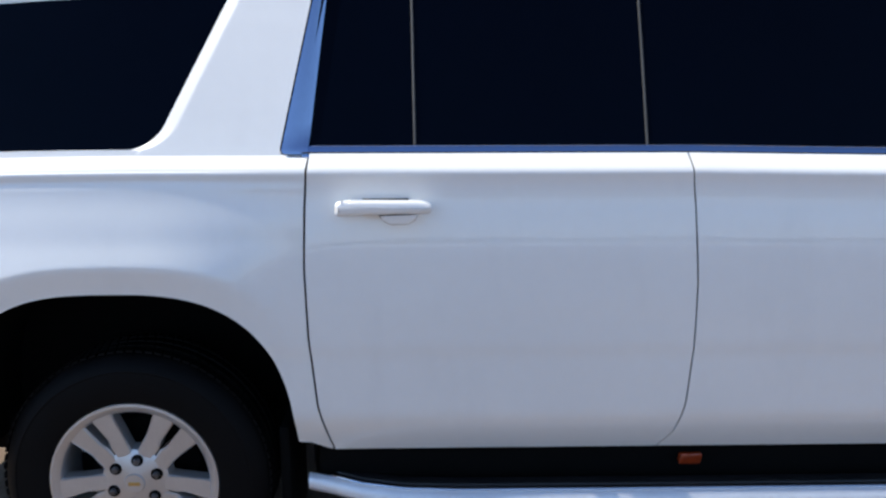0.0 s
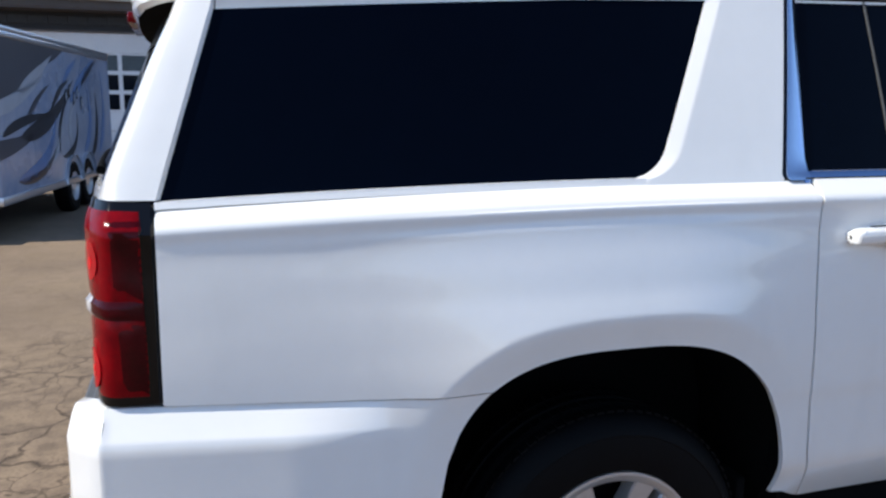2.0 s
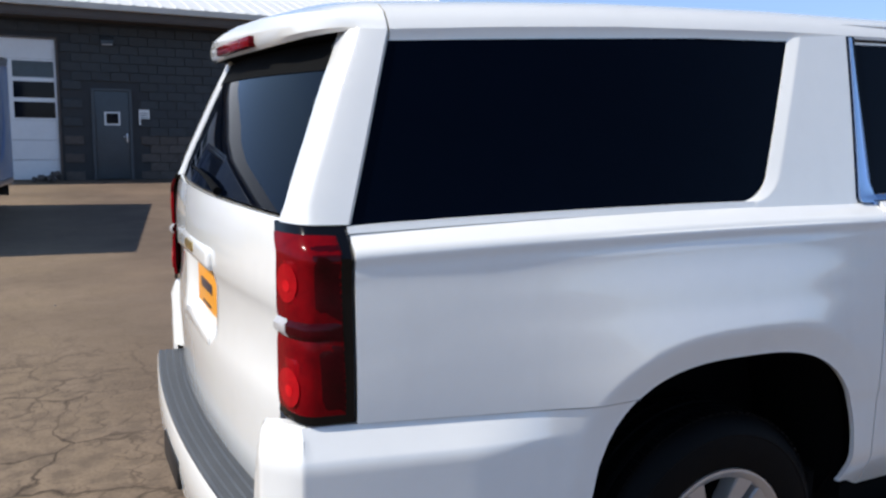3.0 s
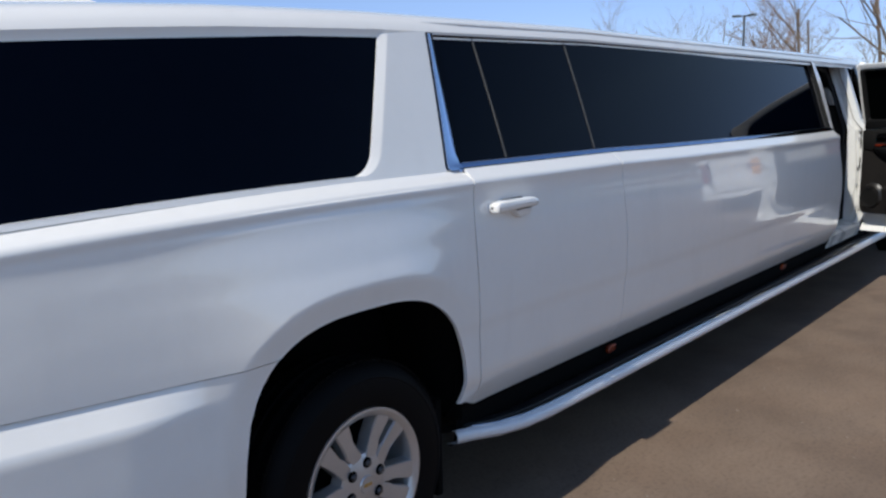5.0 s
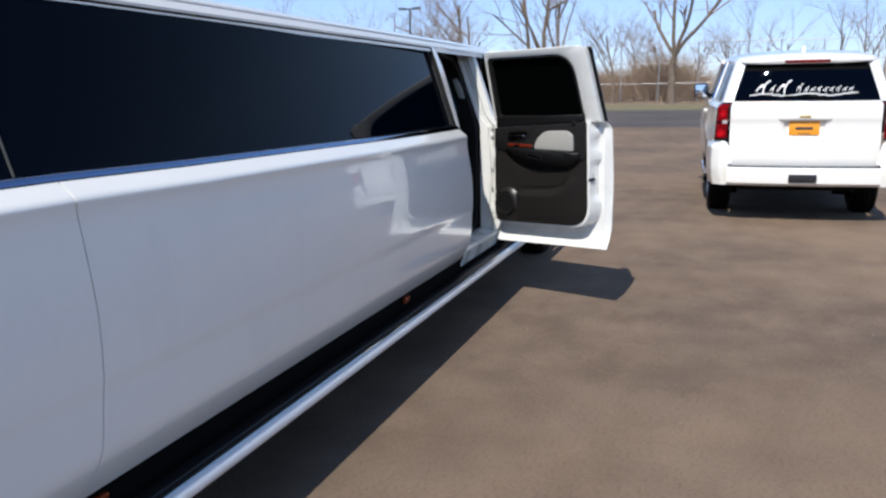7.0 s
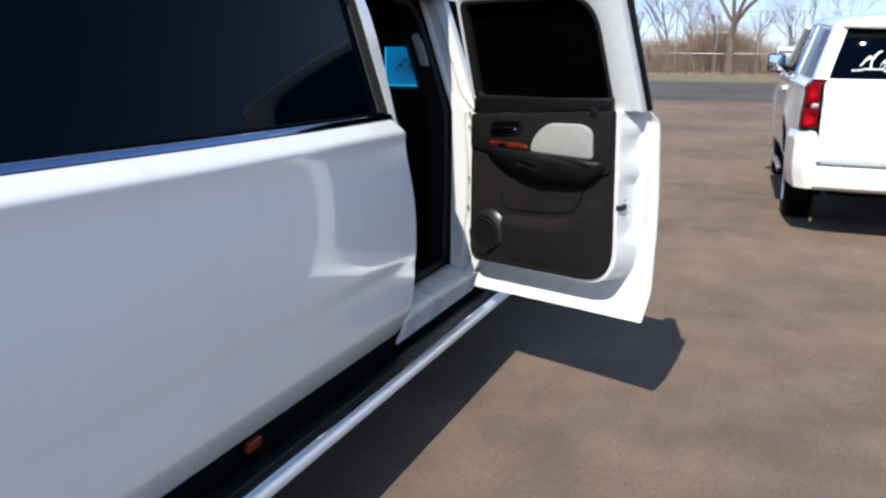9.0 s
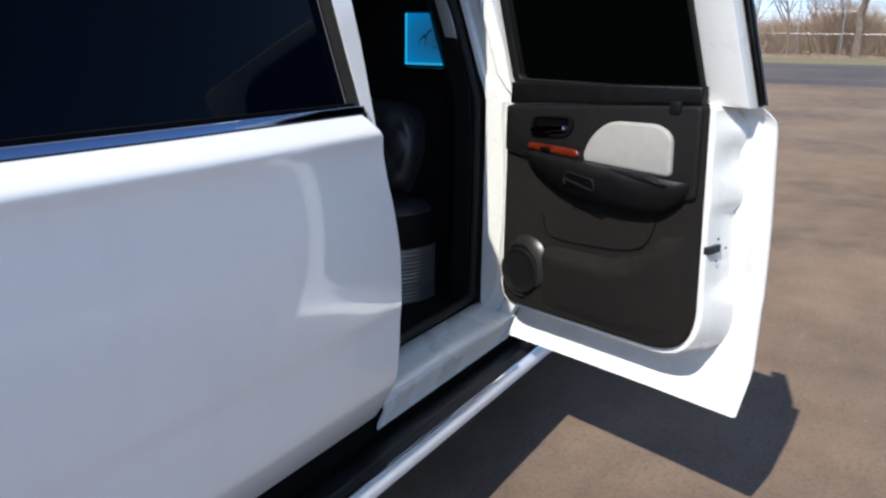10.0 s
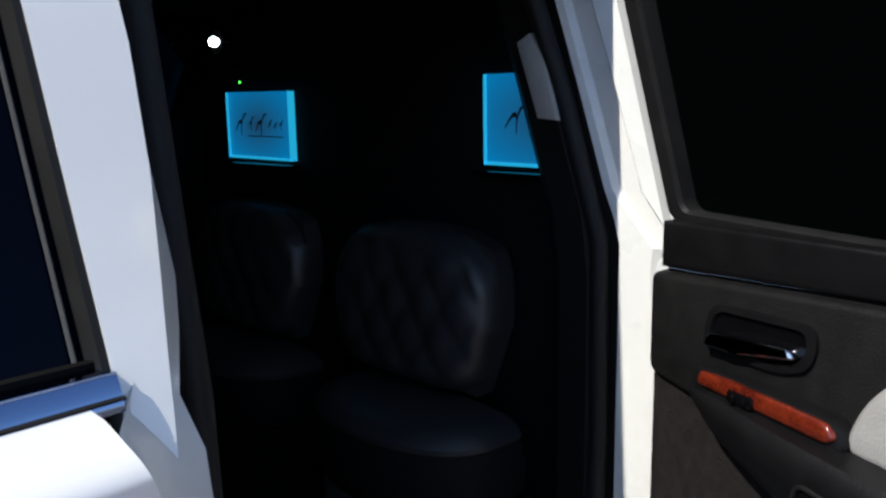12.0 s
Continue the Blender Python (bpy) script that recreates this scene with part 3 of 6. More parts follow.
        low.append([Vector((xr + 0.014, y + inn, zl)), Vector((xr + 0.07, y + inn, zl + 0.012)), Vector((0.74, y + inn * 0.3, floor - 0.02))])
    sp = part("spoiler", rows_mesh(top), PAINT, parent, "white roof spoiler")
    part("underside", rows_mesh(low), VOID, sp)
    part("brake_light", box(0.608, 0.64, YC - 0.22, YC + 0.22, zt - 0.018, zt + 0.010, 0.004), RED, sp, "red high-level brake light")
    # bumper: two corners and the middle with its step pad

    def corner():
        rows = []
        for z in [0.40, 0.43, 0.50, 0.60, 0.70, 0.78, 0.810, 0.818, 0.826, 0.85, 0.868, 0.874]:
            lip = 0.0 if z < 0.81 else 0.64 * (z - 0.81)
            tuck = 0.03 * smooth_step(0.55, 0.40, z)
            row = []
            for x in lin(1.39, 0.555, 50):
                zz = z + (quarter_bottom(x) - 0.0035 - 0.874) * smooth_step(0.66, 0.872, z)
                fl = flare(arch_value(x, zz, ARCH[0], 0.074), x, zz, ARCH[0])
                fade = smooth_step(1.22, 0.9, x)
                row.append(Vector((x, 2.0 + taper(x, 0) - 0.086 * fade - 0.0495 * (1 - fade) - fl + lip * fade + tuck, zz)))
            y = row[-1].y
            for dx, dy in ((0.548, 0.0005), (0.543, 0.003), (0.515, 0.036), (0.486, 0.072), (0.481, 0.080), (0.480, 0.095), (0.480, 0.108), (0.479, 0.124), (0.478, 0.150)):
                row.append(Vector((dx + lip * 0.35 + tuck, y + dy, min(z, float(np.interp(dy, [0.05, 0.075, 0.095, 0.108, 0.124, 0.150], [0.874, 0.858, 0.838, 0.81, 0.75, 0.62])) + 0.03 * (z - 0.62)))))
            rows.append(row)
        bm = rows_mesh(rows)
        gone = [f for f in bm.faces if arch_value(f.calc_center_median().x, f.calc_center_median().z, ARCH[0]) < 1.0]
        bmesh.ops.delete(bm, geom=gone, context="FACES")
        for v in [v for v in bm.verts if v.is_boundary and v.co.x > 1.1]:
            r = arch_value(v.co.x, v.co.z, ARCH[0])
            if r < 1.06:
                if v.co.z > quarter_bottom(v.co.x) - 0.005:
                    v.co.x = arch_edge(v.co.z, ARCH[0])
                else:
                    v.co.x = ARCH[0] + (v.co.x - ARCH[0]) / r
                if v.co.z > ARCH[1] and v.co.z <= quarter_bottom(v.co.x) - 0.005:
                    v.co.z = ARCH[1] + (v.co.z - ARCH[1]) / r
                v.co.y = 2.0 + taper(v.co.x, 0) - 0.0495 - flare(arch_value(v.co.x, v.co.z, ARCH[0], 0.074), v.co.x, v.co.z, ARCH[0]) + 0.03 * smooth_step(0.55, 0.40, v.co.z)
        return flange(bm, 0.03, (0.3, 0.9, 0))
    bumper = new("rear_bumper")
    bumper.parent = parent
    bumper["label"] = "white rear bumper with grey step pad"
    part("corner", corner(), PAINT, bumper)
    part("corner", moved(mirrored(corner()), Matrix.Translation((0.05, 0, 0))), PAINT, bumper)
    ya, yb = 2.150, 2 * YC - 2.150
    bx = lambda y: 0.472 - 0.060 * (1 - ((y - YC) / 0.82) ** 2)
    part("bar", flange(rows_mesh([[Vector((bx(y) + o, y, z)) for y in lin(ya, yb, 21)] for o, z in ((0.05, 0.40), (0.01, 0.43), (0.0, 0.50), (0.0, 0.585), (0.008, 0.600), (0.02, 0.604))]), 0.02, (1, 0, 0)), PAINT, bumper)
    pad = [[Vector((bx(y) + o, y, 0.606 + 0.004 * (k % 2))) for y in lin(ya + 0.01, yb - 0.01, 21)] for k, o in enumerate((0.006, 0.012, 0.03, 0.034, 0.055, 0.059, 0.08, 0.084, 0.11, 0.15))]
    part("step_pad", flange(rows_mesh(pad), 0.03, (0, 0, -1)), PAD, bumper, "grey ribbed rubber step pad")
    part("hitch_cover", box(0.407, 0.43, YC - 0.14, YC + 0.14, 0.44, 0.53, 0.01), BLACK, bumper)


def door_handle(parent, x0, x1, z, s=0, flip=False):
    fix = mirrored if flip else (lambda b: b)
    h = new("door_handle")
    h.parent = parent
    y = side_y((x0 + x1) / 2, z, s)
    pts = rounded([(x0, z - 0.020), (x0, z + 0.016), (x0 + 0.03, z + 0.022), (x1 - 0.03, z + 0.020), (x1, z + 0.008), (x1 - 0.008, z - 0.014)], 0.012)
    part("bar", fix(poly([(p.x, y - 0.012, p.y) for p in pts], (0, -0.030, 0), 0.012, 3)), PAINT, h, "white painted door handle")
    part("shadow_cup", fix(poly([(p[0], y - 0.003, p[1]) for p in rounded([(x0 + 0.08, z - 0.045), (x0 + 0.06, z + 0.03), (x1 - 0.07, z + 0.03), (x1 - 0.05, z - 0.045)], 0.03)], (0, 0.004, 0))), PAINT, h)
    part("foot", fix(poly([(p[0], y, p[1]) for p in rounded([(x0, z - 0.014), (x0, z + 0.012), (x0 + 0.05, z + 0.012), (x0 + 0.05, z - 0.014)], 0.008)], (0, -0.02, 0))), PAINT, h)
    part("grip_edge", fix(poly([(p[0], y - 0.002, p[1]) for p in rounded([(x0 + 0.105, z - 0.012), (x0 + 0.14, z - 0.044), (x1 - 0.062, z - 0.043), (x1 - 0.042, z - 0.026), (x1 - 0.04, z - 0.008)], 0.012)], (0, -0.034, 0), 0.008)), PAINT, h)
    part("lock_foot", fix(poly([(p[0], y, p[1]) for p in rounded([(x1 - 0.06, z - 0.014), (x1 - 0.06, z + 0.012), (x1 - 0.01, z + 0.010), (x1 - 0.01, z - 0.012)], 0.008)], (0, -0.02, 0))), PAINT, h)
    part("slot", fix(box(x0 + 0.07, x1 - 0.065, y - 0.006, y + 0.002, z + 0.016, z + 0.024, 0.002)), BLACK, h)
    return h


def roof_panel(parent, x_list, s, name="roof"):
    rows = []
    for x in x_list:
        zt = gutter(x, s)
        y0 = glass_y(x, zt, s)
        half = [(y0 - 0.006, zt - 0.016), (y0 - 0.008, zt - 0.004), (y0 + 0.002, zt + 0.014), (y0 + 0.022, zt + 0.038), (y0 + 0.055, zt + 0.055), (y0 + 0.12, zt + 0.068), (y0 + 0.26, zt + 0.082), (y0 + 0.48, zt + 0.092), (YC, zt + 0.096)]
        row = [Vector((x, y, z)) for y, z in half]
        rows.append(row + [Vector((v.x, 2 * YC - v.y, v.z)) for v in row[-2::-1]])
    return part(name, flange(rows_mesh(rows), 0.02, (0, 0, -1)), PAINT, parent, "white painted roof")


def vehicle(parent, s, limo):
    """Everything on the body that both vehicles share; s: length let in behind the rear doors."""
    tail(parent)
    quarter = lambda: side_sheet(const(0.668), lambda z: SEAM_A(z) - 0.003, quarter_bottom, lambda x: quarter_belt(x) - 0.020, s, 150, 97, ARCH[0], fn=belt_side, crown=0.14)
    both("rear_quarter_panel", quarter, PAINT, parent, "white rear quarter panel with flared wheel arch")
    # quarter window and the broad pillar before it
    wtop = lambda x: gutter(x, s) - 0.012
    both("quarter_window", lambda: side_sheet(WIN_REAR, win_front, lambda x: quarter_belt(x) - 0.010, wtop, s, 30, 90, fn=glass_y, off=0.004, depth=0.01), GLASS, parent, "dark tinted quarter window")
    both("window_surround", lambda: side_sheet(const(0.668), const(1.81), lambda x: quarter_belt(x) - 0.023, lambda x: quarter_belt(x) - 0.0085, s, 40, 4, fn=glass_y, off=-0.007, depth=0.02), PAINT, parent)
    both("window_lip", lambda: tube([(x, glass_y(x, quarter_belt(x) - 0.008, s) - 0.006, quarter_belt(x) - 0.0085) for x in lin(0.68, 1.745, 30)], [0.0008] + [0.0018] * 28 + [0.0008], 8), PAINT, parent)
    both("broad_pillar", lambda: side_sheet(win_front, lambda z: CHROME_OUT(z), lambda x: quarter_belt(x) - 0.024, lambda x: gutter(x, s) - 0.002, s, 60, 90, fn=pillar_y, off=-0.008, depth=0.03), PAINT, parent)
    # rear door
    door = new("rear_door")
    door.parent = parent
    door["label"] = "closed white rear door"
    both("skin", lambda: side_sheet(lambda z: SEAM_A(z) + 0.003, lambda z: SEAM_B(z) - 0.0025, const(0.446), const(1.295), s, 60, 110, crown=0.12), PAINT, door)
    door_handle(door, 2.277, 2.535, 1.156, s)
    door_handle(door, 2.277, 2.535, 1.156, s, True)
    # dark structure behind the panels, open where the door stands open
    spans = [(0.9, 6.50), (7.44, 5.2 + s)] if limo else [(0.9, 5.2)]
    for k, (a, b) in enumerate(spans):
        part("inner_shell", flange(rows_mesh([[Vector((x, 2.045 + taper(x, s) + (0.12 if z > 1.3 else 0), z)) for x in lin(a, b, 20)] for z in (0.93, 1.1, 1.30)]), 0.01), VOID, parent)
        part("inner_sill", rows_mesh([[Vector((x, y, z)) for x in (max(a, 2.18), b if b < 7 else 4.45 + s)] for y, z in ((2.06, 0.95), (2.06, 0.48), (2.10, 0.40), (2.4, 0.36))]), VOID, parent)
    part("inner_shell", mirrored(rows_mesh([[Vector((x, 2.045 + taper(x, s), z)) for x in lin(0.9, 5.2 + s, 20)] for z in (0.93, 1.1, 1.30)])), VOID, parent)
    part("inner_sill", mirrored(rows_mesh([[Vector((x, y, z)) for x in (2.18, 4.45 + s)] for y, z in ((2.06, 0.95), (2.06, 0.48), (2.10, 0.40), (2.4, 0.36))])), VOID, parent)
    # Near-black rails and guards added so the gap under the sills stays dark
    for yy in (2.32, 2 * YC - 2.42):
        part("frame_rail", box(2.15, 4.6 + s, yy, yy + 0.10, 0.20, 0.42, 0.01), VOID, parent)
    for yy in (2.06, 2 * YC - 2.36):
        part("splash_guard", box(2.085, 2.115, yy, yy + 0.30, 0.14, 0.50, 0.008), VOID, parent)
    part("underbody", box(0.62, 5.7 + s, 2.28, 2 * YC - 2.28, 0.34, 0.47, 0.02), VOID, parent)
    for cx in (ARCH[0], 4.97 + s):
        for flip in (False, True):
            def well():
                rows = []
                for yy in (2.03 + taper(cx, s), 2.20, 2.38):
                    row = []
                    for k in range(25):
                        a = math.pi * k / 24
                        row.append(Vector((cx - 0.50 * math.copysign(abs(math.cos(a)) ** 0.65, math.cos(a)), yy, 0.40 + 0.535 * abs(math.sin(a)) ** 0.65)))
                    rows.append(row)
                bm = rows_mesh(rows)
                last = [v for v in bm.verts if abs(v.co.y - 2.38) < 1e-5]
                bm.faces.new(last)
                return bm
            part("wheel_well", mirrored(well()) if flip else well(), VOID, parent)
        wheel(parent, cx - 0.008, 1.990 + taper(cx, s), WHEEL_R - 0.020)
        wheel(parent, cx - 0.008, 2 * YC - 1.990 - taper(cx, s), WHEEL_R - 0.020, -1)
    # front half
    F = 3.215 + s
    front = new("front_door")
    front.parent = parent
    front["label"] = "closed white front door"
    both("skin", lambda: side_sheet(const(F + (0.205 if limo else 0.0)), lambda z: F + 1.10 + 0.04 * smooth_step(0.7, 1.2, z), const(0.446), const(1.295), s, 40, 60, crown=0.12), PAINT, front)
    both("front_fender", lambda: side_sheet(lambda z: F + 1.106 + 0.04 * smooth_step(0.7, 1.2, z), const(F + 2.42), const(0.446), lambda x: 1.28 - 0.06 * smooth_step(F + 1.3, F + 2.5, x), s, 70, 50, 4.97 + s), PAINT, parent)
    hood = []
    for x in lin(F + 1.02, F + 2.50, 16):
        z = 1.27 - 0.07 * ((x - F - 1.0) / 1.5) ** 2
        y0 = 2.02 + taper(x, s)
        half = [(y0, z - 0.03), (y0 + 0.05, z), (y0 + 0.3, z + 0.035), (YC, z + 0.055)]
        hood.append([Vector((x, y, zz)) for y, zz in half] + [Vector((x, 2 * YC - y, zz)) for y, zz in half[-2::-1]])
    part("hood", flange(rows_mesh(hood), 0.03, (0, 0, -1)), PAINT, parent)
    nose = [[Vector((F + 2.44 + o + 0.10 * (1 - ((y - YC) / 0.92) ** 2), y, z)) for y in lin(2.09, 2 * YC - 2.09, 15)] for o, z in ((0.0, 1.20), (0.03, 1.15), (0.05, 0.80), (0.10, 0.72), (0.10, 0.50), (0.04, 0.38))]
    part("front_fascia", flange(rows_mesh(nose), 0.05, (-1, 0, 0)), PAINT, parent)
    part("windshield", flange(rows_mesh([[Vector((F + 1.06 - 0.62 * t + 0.10 * (1 - ((y - YC) / 0.8) ** 2) * (1 - t), y, 1.30 + 0.50 * t)) for y in lin(2.10 + 0.11 * t, 2 * YC - 2.10 - 0.11 * t, 13)] for t in lin(0, 1, 6)]), 0.01, (-1, 0, 0)), GLASS, parent, "dark windscreen")
    ga = F + (0.30 if limo else 0.10)
    both("front_door_window", lambda: side_sheet(const(ga), lambda z: F + 1.04 - 1.25 * (z - 1.315), const(1.318), lambda x: gutter(min(x, F + 0.45), s) - 0.012, s, 16, 10, fn=glass_y, off=0.004, depth=0.01), GLASS, parent)
    both("front_pillar", lambda: tube([(F + 1.07 - 0.66 * t, glass_y(F + 1.0, 1.315 + 0.44 * t, s) + 0.0, 1.30 + 0.485 * t) for t in lin(0, 1, 6)], 0.032), PAINT, parent)
    both("window_post", lambda: side_sheet(const(F + (0.20 if limo else -0.03)), const(ga), const(1.30), lambda x: gutter(x, s) - 0.002, s, 4, 10, fn=glass_y, off=-0.002, depth=0.03), GLOSS_BLACK, parent)
    both("door_mirror", lambda: moved(join(box(-0.06, 0.08, -0.24, -0.04, -0.02, 0.19, 0.03, 3), box(-0.03, 0.05, -0.06, 0.05, 0.0, 0.06, 0.01)), Matrix.Translation((F + 0.98, 2.05, 1.31))), GLOSS_BLACK, parent, "dark door mirror")
    both("mirror_glass", lambda: moved(box(-0.068, -0.058, -0.225, -0.055, -0.005, 0.175, 0.004), Matrix.Translation((F + 0.98, 2.05, 1.31))), CHROME, parent, "silvered mirror glass")
    roof_panel(parent, [0.806, 0.9, 1.1, 1.4, 1.7, 1.97, 2.4, 2.8, 3.3] + ([4.5, 5.8, 7.0] if limo else []) + [3.4 + s, 3.6 + s, 3.68 + s], s)
    # bright window line
    wend = 6.499 if limo else F - 0.03
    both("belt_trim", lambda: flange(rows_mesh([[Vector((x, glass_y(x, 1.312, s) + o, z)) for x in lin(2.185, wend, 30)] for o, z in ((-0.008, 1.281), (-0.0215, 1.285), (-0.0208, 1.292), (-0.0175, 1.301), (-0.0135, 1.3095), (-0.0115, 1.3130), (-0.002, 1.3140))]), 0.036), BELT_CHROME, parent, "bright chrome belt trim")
    # Thin chrome tube added as the white highlight along the trim's top edge
    both("trim_bead", lambda: tube([(x, glass_y(x, 1.312, s) - 0.0105, 1.3132) for x in lin(2.21, wend, 30)], 0.0013, 6), CHROME, parent)
    both("belt_gap", lambda: tube([(x, glass_y(x, 1.312, s) - 0.0235, 1.2965) for x in lin(2.185, wend, 30)], 0.0022, 6), SEAL, parent)
    cz = [1.2925, 1.2935, 1.295, 1.2975, 1.301, 1.305, 1.3085] + lin(1.315, 1.752, 16)
    turn_in = lambda z: 0.016 - math.sqrt(max(0.0, 0.016 ** 2 - max(0.0, 1.3085 - z) ** 2))
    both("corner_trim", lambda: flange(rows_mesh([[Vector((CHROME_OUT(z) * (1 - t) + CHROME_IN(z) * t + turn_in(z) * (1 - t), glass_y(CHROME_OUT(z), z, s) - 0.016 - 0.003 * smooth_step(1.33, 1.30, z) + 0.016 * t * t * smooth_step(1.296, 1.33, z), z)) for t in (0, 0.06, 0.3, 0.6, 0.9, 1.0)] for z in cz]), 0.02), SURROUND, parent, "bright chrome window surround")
    both("trim_gap", lambda: side_sheet(lambda z: CHROME_OUT(z) - 0.006 + turn_in(z), lambda z: CHROME_OUT(z) + 0.03, const(1.2925), lambda x: gutter(x, s) - 0.004, s, 3, 60, fn=glass_y, off=-0.0088, depth=0.01), GLOSS_BLACK, parent)


# ---------------------------------------------------------------- the stretch limousine
S = 4.21
limo = thing("stretch_limousine", "long white stretch limousine with its side door standing open", "limousine")
vehicle(limo, S, True)
stretch = part("stretch_panel", side_sheet(lambda z: SEAM_B(z) + 0.0025, EDGE, const(0.446), const(1.295), S, 140, 110, crown=0.12), PAINT, limo, "glossy white stretched body panel")
part("stretch_panel", mirrored(side_sheet(lambda z: SEAM_B(z) + 0.0025, const(7.62), const(0.446), const(1.295), S, 60, 60, crown=0.12)), PAINT, limo)
long_top = lambda x: gutter(x, S) - 0.016
set_back = lambda x, z, s: glass_y(x, z, s) + 0.026 * (max(0.0, x - 4.0) / 2.5) ** 2
part("side_window", side_sheet(lambda z: CHROME_IN(z) - 0.004, GLASS_END, const(1.306), long_top, S, 60, 16, fn=set_back, off=0.004, depth=0.012), GLASS, limo, "long dark tinted side window")
part("side_window", mirrored(side_sheet(lambda z: CHROME_IN(z) - 0.004, const(7.62), const(1.318), long_top, S, 60, 16, fn=glass_y, off=0.004, depth=0.012)), GLASS, limo)
DIVIDER = material("grey_window_divider", (0.055, 0.054, 0.052), 0.5, grain=0.15, scale=20)
for x0, thin in ((2.486, 0.0036), (3.118, 0.0036), (6.484, 0.0022)):
    part("window_divider", tube([(x0 - 0.02 * (z - 1.32), set_back(x0, z, S) + 0.003, z) for z in lin(1.316, gutter(x0, S) - 0.02, 8)], thin, 6), DIVIDER, limo)
part("glass_seal", side_sheet(lambda z: GLASS_END(z) - 0.007, lambda z: GLASS_END(z) - 0.0005, const(1.312), lambda x: gutter(x, S) - 0.006, S, 3, 16, fn=glass_y, off=-0.003, depth=0.06), SEAL, limo, "black rubber glass seal")
part("drip_rail", tube([(x, glass_y(x, gutter(x, S), S) + 0.016, gutter(x, S) + 0.029) for x in lin(2.22, 7.4, 24)], [0.002] + [0.008] * 22 + [0.002], 8), PAINT, limo)
part("window_head_trim", tube([(x, glass_y(x, gutter(x, S), S) - 0.004, gutter(x, S) - 0.017) for x in lin(2.24, 6.56, 24)], 0.0055, 6), GLOSS_BLACK, limo)
part("door_post", side_sheet(GLASS_END, POST, const(1.235), lambda x: gutter(x, S) - 0.004, S, 6, 18, fn=glass_y, off=-0.004, depth=0.09), PAINT, limo, "white post beside the open doorway")

# doorway
part("sill", flange(rows_mesh([[Vector((x, y, z)) for x in lin(6.59, 7.46, 8)] for y, z in ((2.05, 0.40), (2.03, 0.446), (2.025, 0.470), (2.04, 0.482), (2.10, 0.486), (2.12, 0.498), (2.17, 0.502), (2.19, 0.49))]), 0.02, (0, 0, -1)), PAINT_IN, limo, "white painted door sill")
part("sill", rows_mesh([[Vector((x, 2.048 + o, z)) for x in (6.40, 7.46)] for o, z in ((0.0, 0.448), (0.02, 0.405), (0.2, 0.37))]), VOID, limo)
jamb_rows = []
for z in lin(0.46, 1.80, 30):
    y0 = (side_y(7.45, z, S) if z < 1.31 else glass_y(7.45, z, S)) + 0.02
    jamb_rows.append([Vector((7.452, y0, z)), Vector((7.436, y0 + 0.006, z)), Vector((7.430, y0 + 0.05, z)), Vector((7.446, y0 + 0.062, z)), Vector((7.446, y0 + 0.10, z)), Vector((7.434, y0 + 0.11, z)), Vector((7.432, max(y0 + 0.125, 2.155 + max(0, z - 1.25) * 0.30), z))])
jamb = part("door_jamb", flange(rows_mesh(jamb_rows), 0.03, (1, 0, 0)), PAINT_IN, limo, "sunlit white hinge post of the doorway")
for z in (0.66, 1.06):
    part("hinge", join(box(7.385, 7.44, 2.02, 2.05, z - 0.035, z + 0.035, 0.005), moved(lathe([(0.0, -0.045), (0.011, -0.045), (0.011, 0.045), (0.0, 0.045)], 12, "z"), Matrix.Translation((7.40, 2.02, z)))), PAINT_IN, jamb)
for z in (0.80, 0.94, 1.18, 1.24):
    part("bolt", moved(lathe([(0.0, -0.006), (0.008, -0.005), (0.009, 0.0)], 10, "x"), Matrix.Translation((7.432, 2.065, z))), BRUSHED, jamb)
seal_path = [(7.42, 2.19, 0.53), (7.425, 2.185, 0.9), (7.425, 2.19, 1.25), (7.42, 2.265, 1.5), (7.40, 2.315, 1.66), (7.33, 2.335, 1.735), (7.1, 2.32, 1.755), (6.8, 2.290, 1.755), (6.70, 2.28, 1.73), (6.655, 2.26, 1.60), (6.645, 2.20, 1.35), (6.640, 2.165, 1.2), (6.636, 2.145, 0.9), (6.645, 2.155, 0.62), (6.69, 2.185, 0.525), (6.8, 2.195, 0.512), (7.2, 2.195, 0.512), (7.36, 2.195, 0.515)]
part("door_seal", tube(seal_path + [seal_path[0]], 0.017, 10), SEAL, limo, "black rubber door seal")
jrows = []
for z in lin(0.47, 1.765, 30):
    k = smooth_step(1.26, 1.34, z)
    e, y = EDGE(min(z, 1.31)) * (1 - k) + POST(max(z, 1.25)) * k, side_y(6.55, min(z, 1.31), S) * (1 - k) + glass_y(6.58, z, S) * k
    mid = JAMB(min(z, 1.32)) * (1 - k) + 6.600 * k
    jrows.append([Vector((e - 0.002, y + 0.010, z)), Vector((e + 0.010 - 0.002 * k, y + 0.024, z)), Vector((mid - 0.004, y + 0.054, z)), Vector((mid, y + 0.066, z)), Vector((mid + 0.010, y + 0.10, z)), Vector((mid + 0.012, y + 0.145, z)), Vector((mid + 0.010, y + 0.20, z))])
part("rear_jamb", rows_mesh(jrows), PAINT_IN, limo, "white rear jamb of the doorway")
part("jamb_lining", rows_mesh([[Vector((7.438 + dx, y + max(0, z - 1.25) * 0.33, z)) for dx, y in ((0.0, 2.15), (0.0, 2.185), (-0.02, 2.21), (-0.02, 2.27), (0.02, 2.31), (0.13, 2.34))] for z in lin(0.48, 1.76, 12)]), TRIM, limo, "charcoal pillar lining")
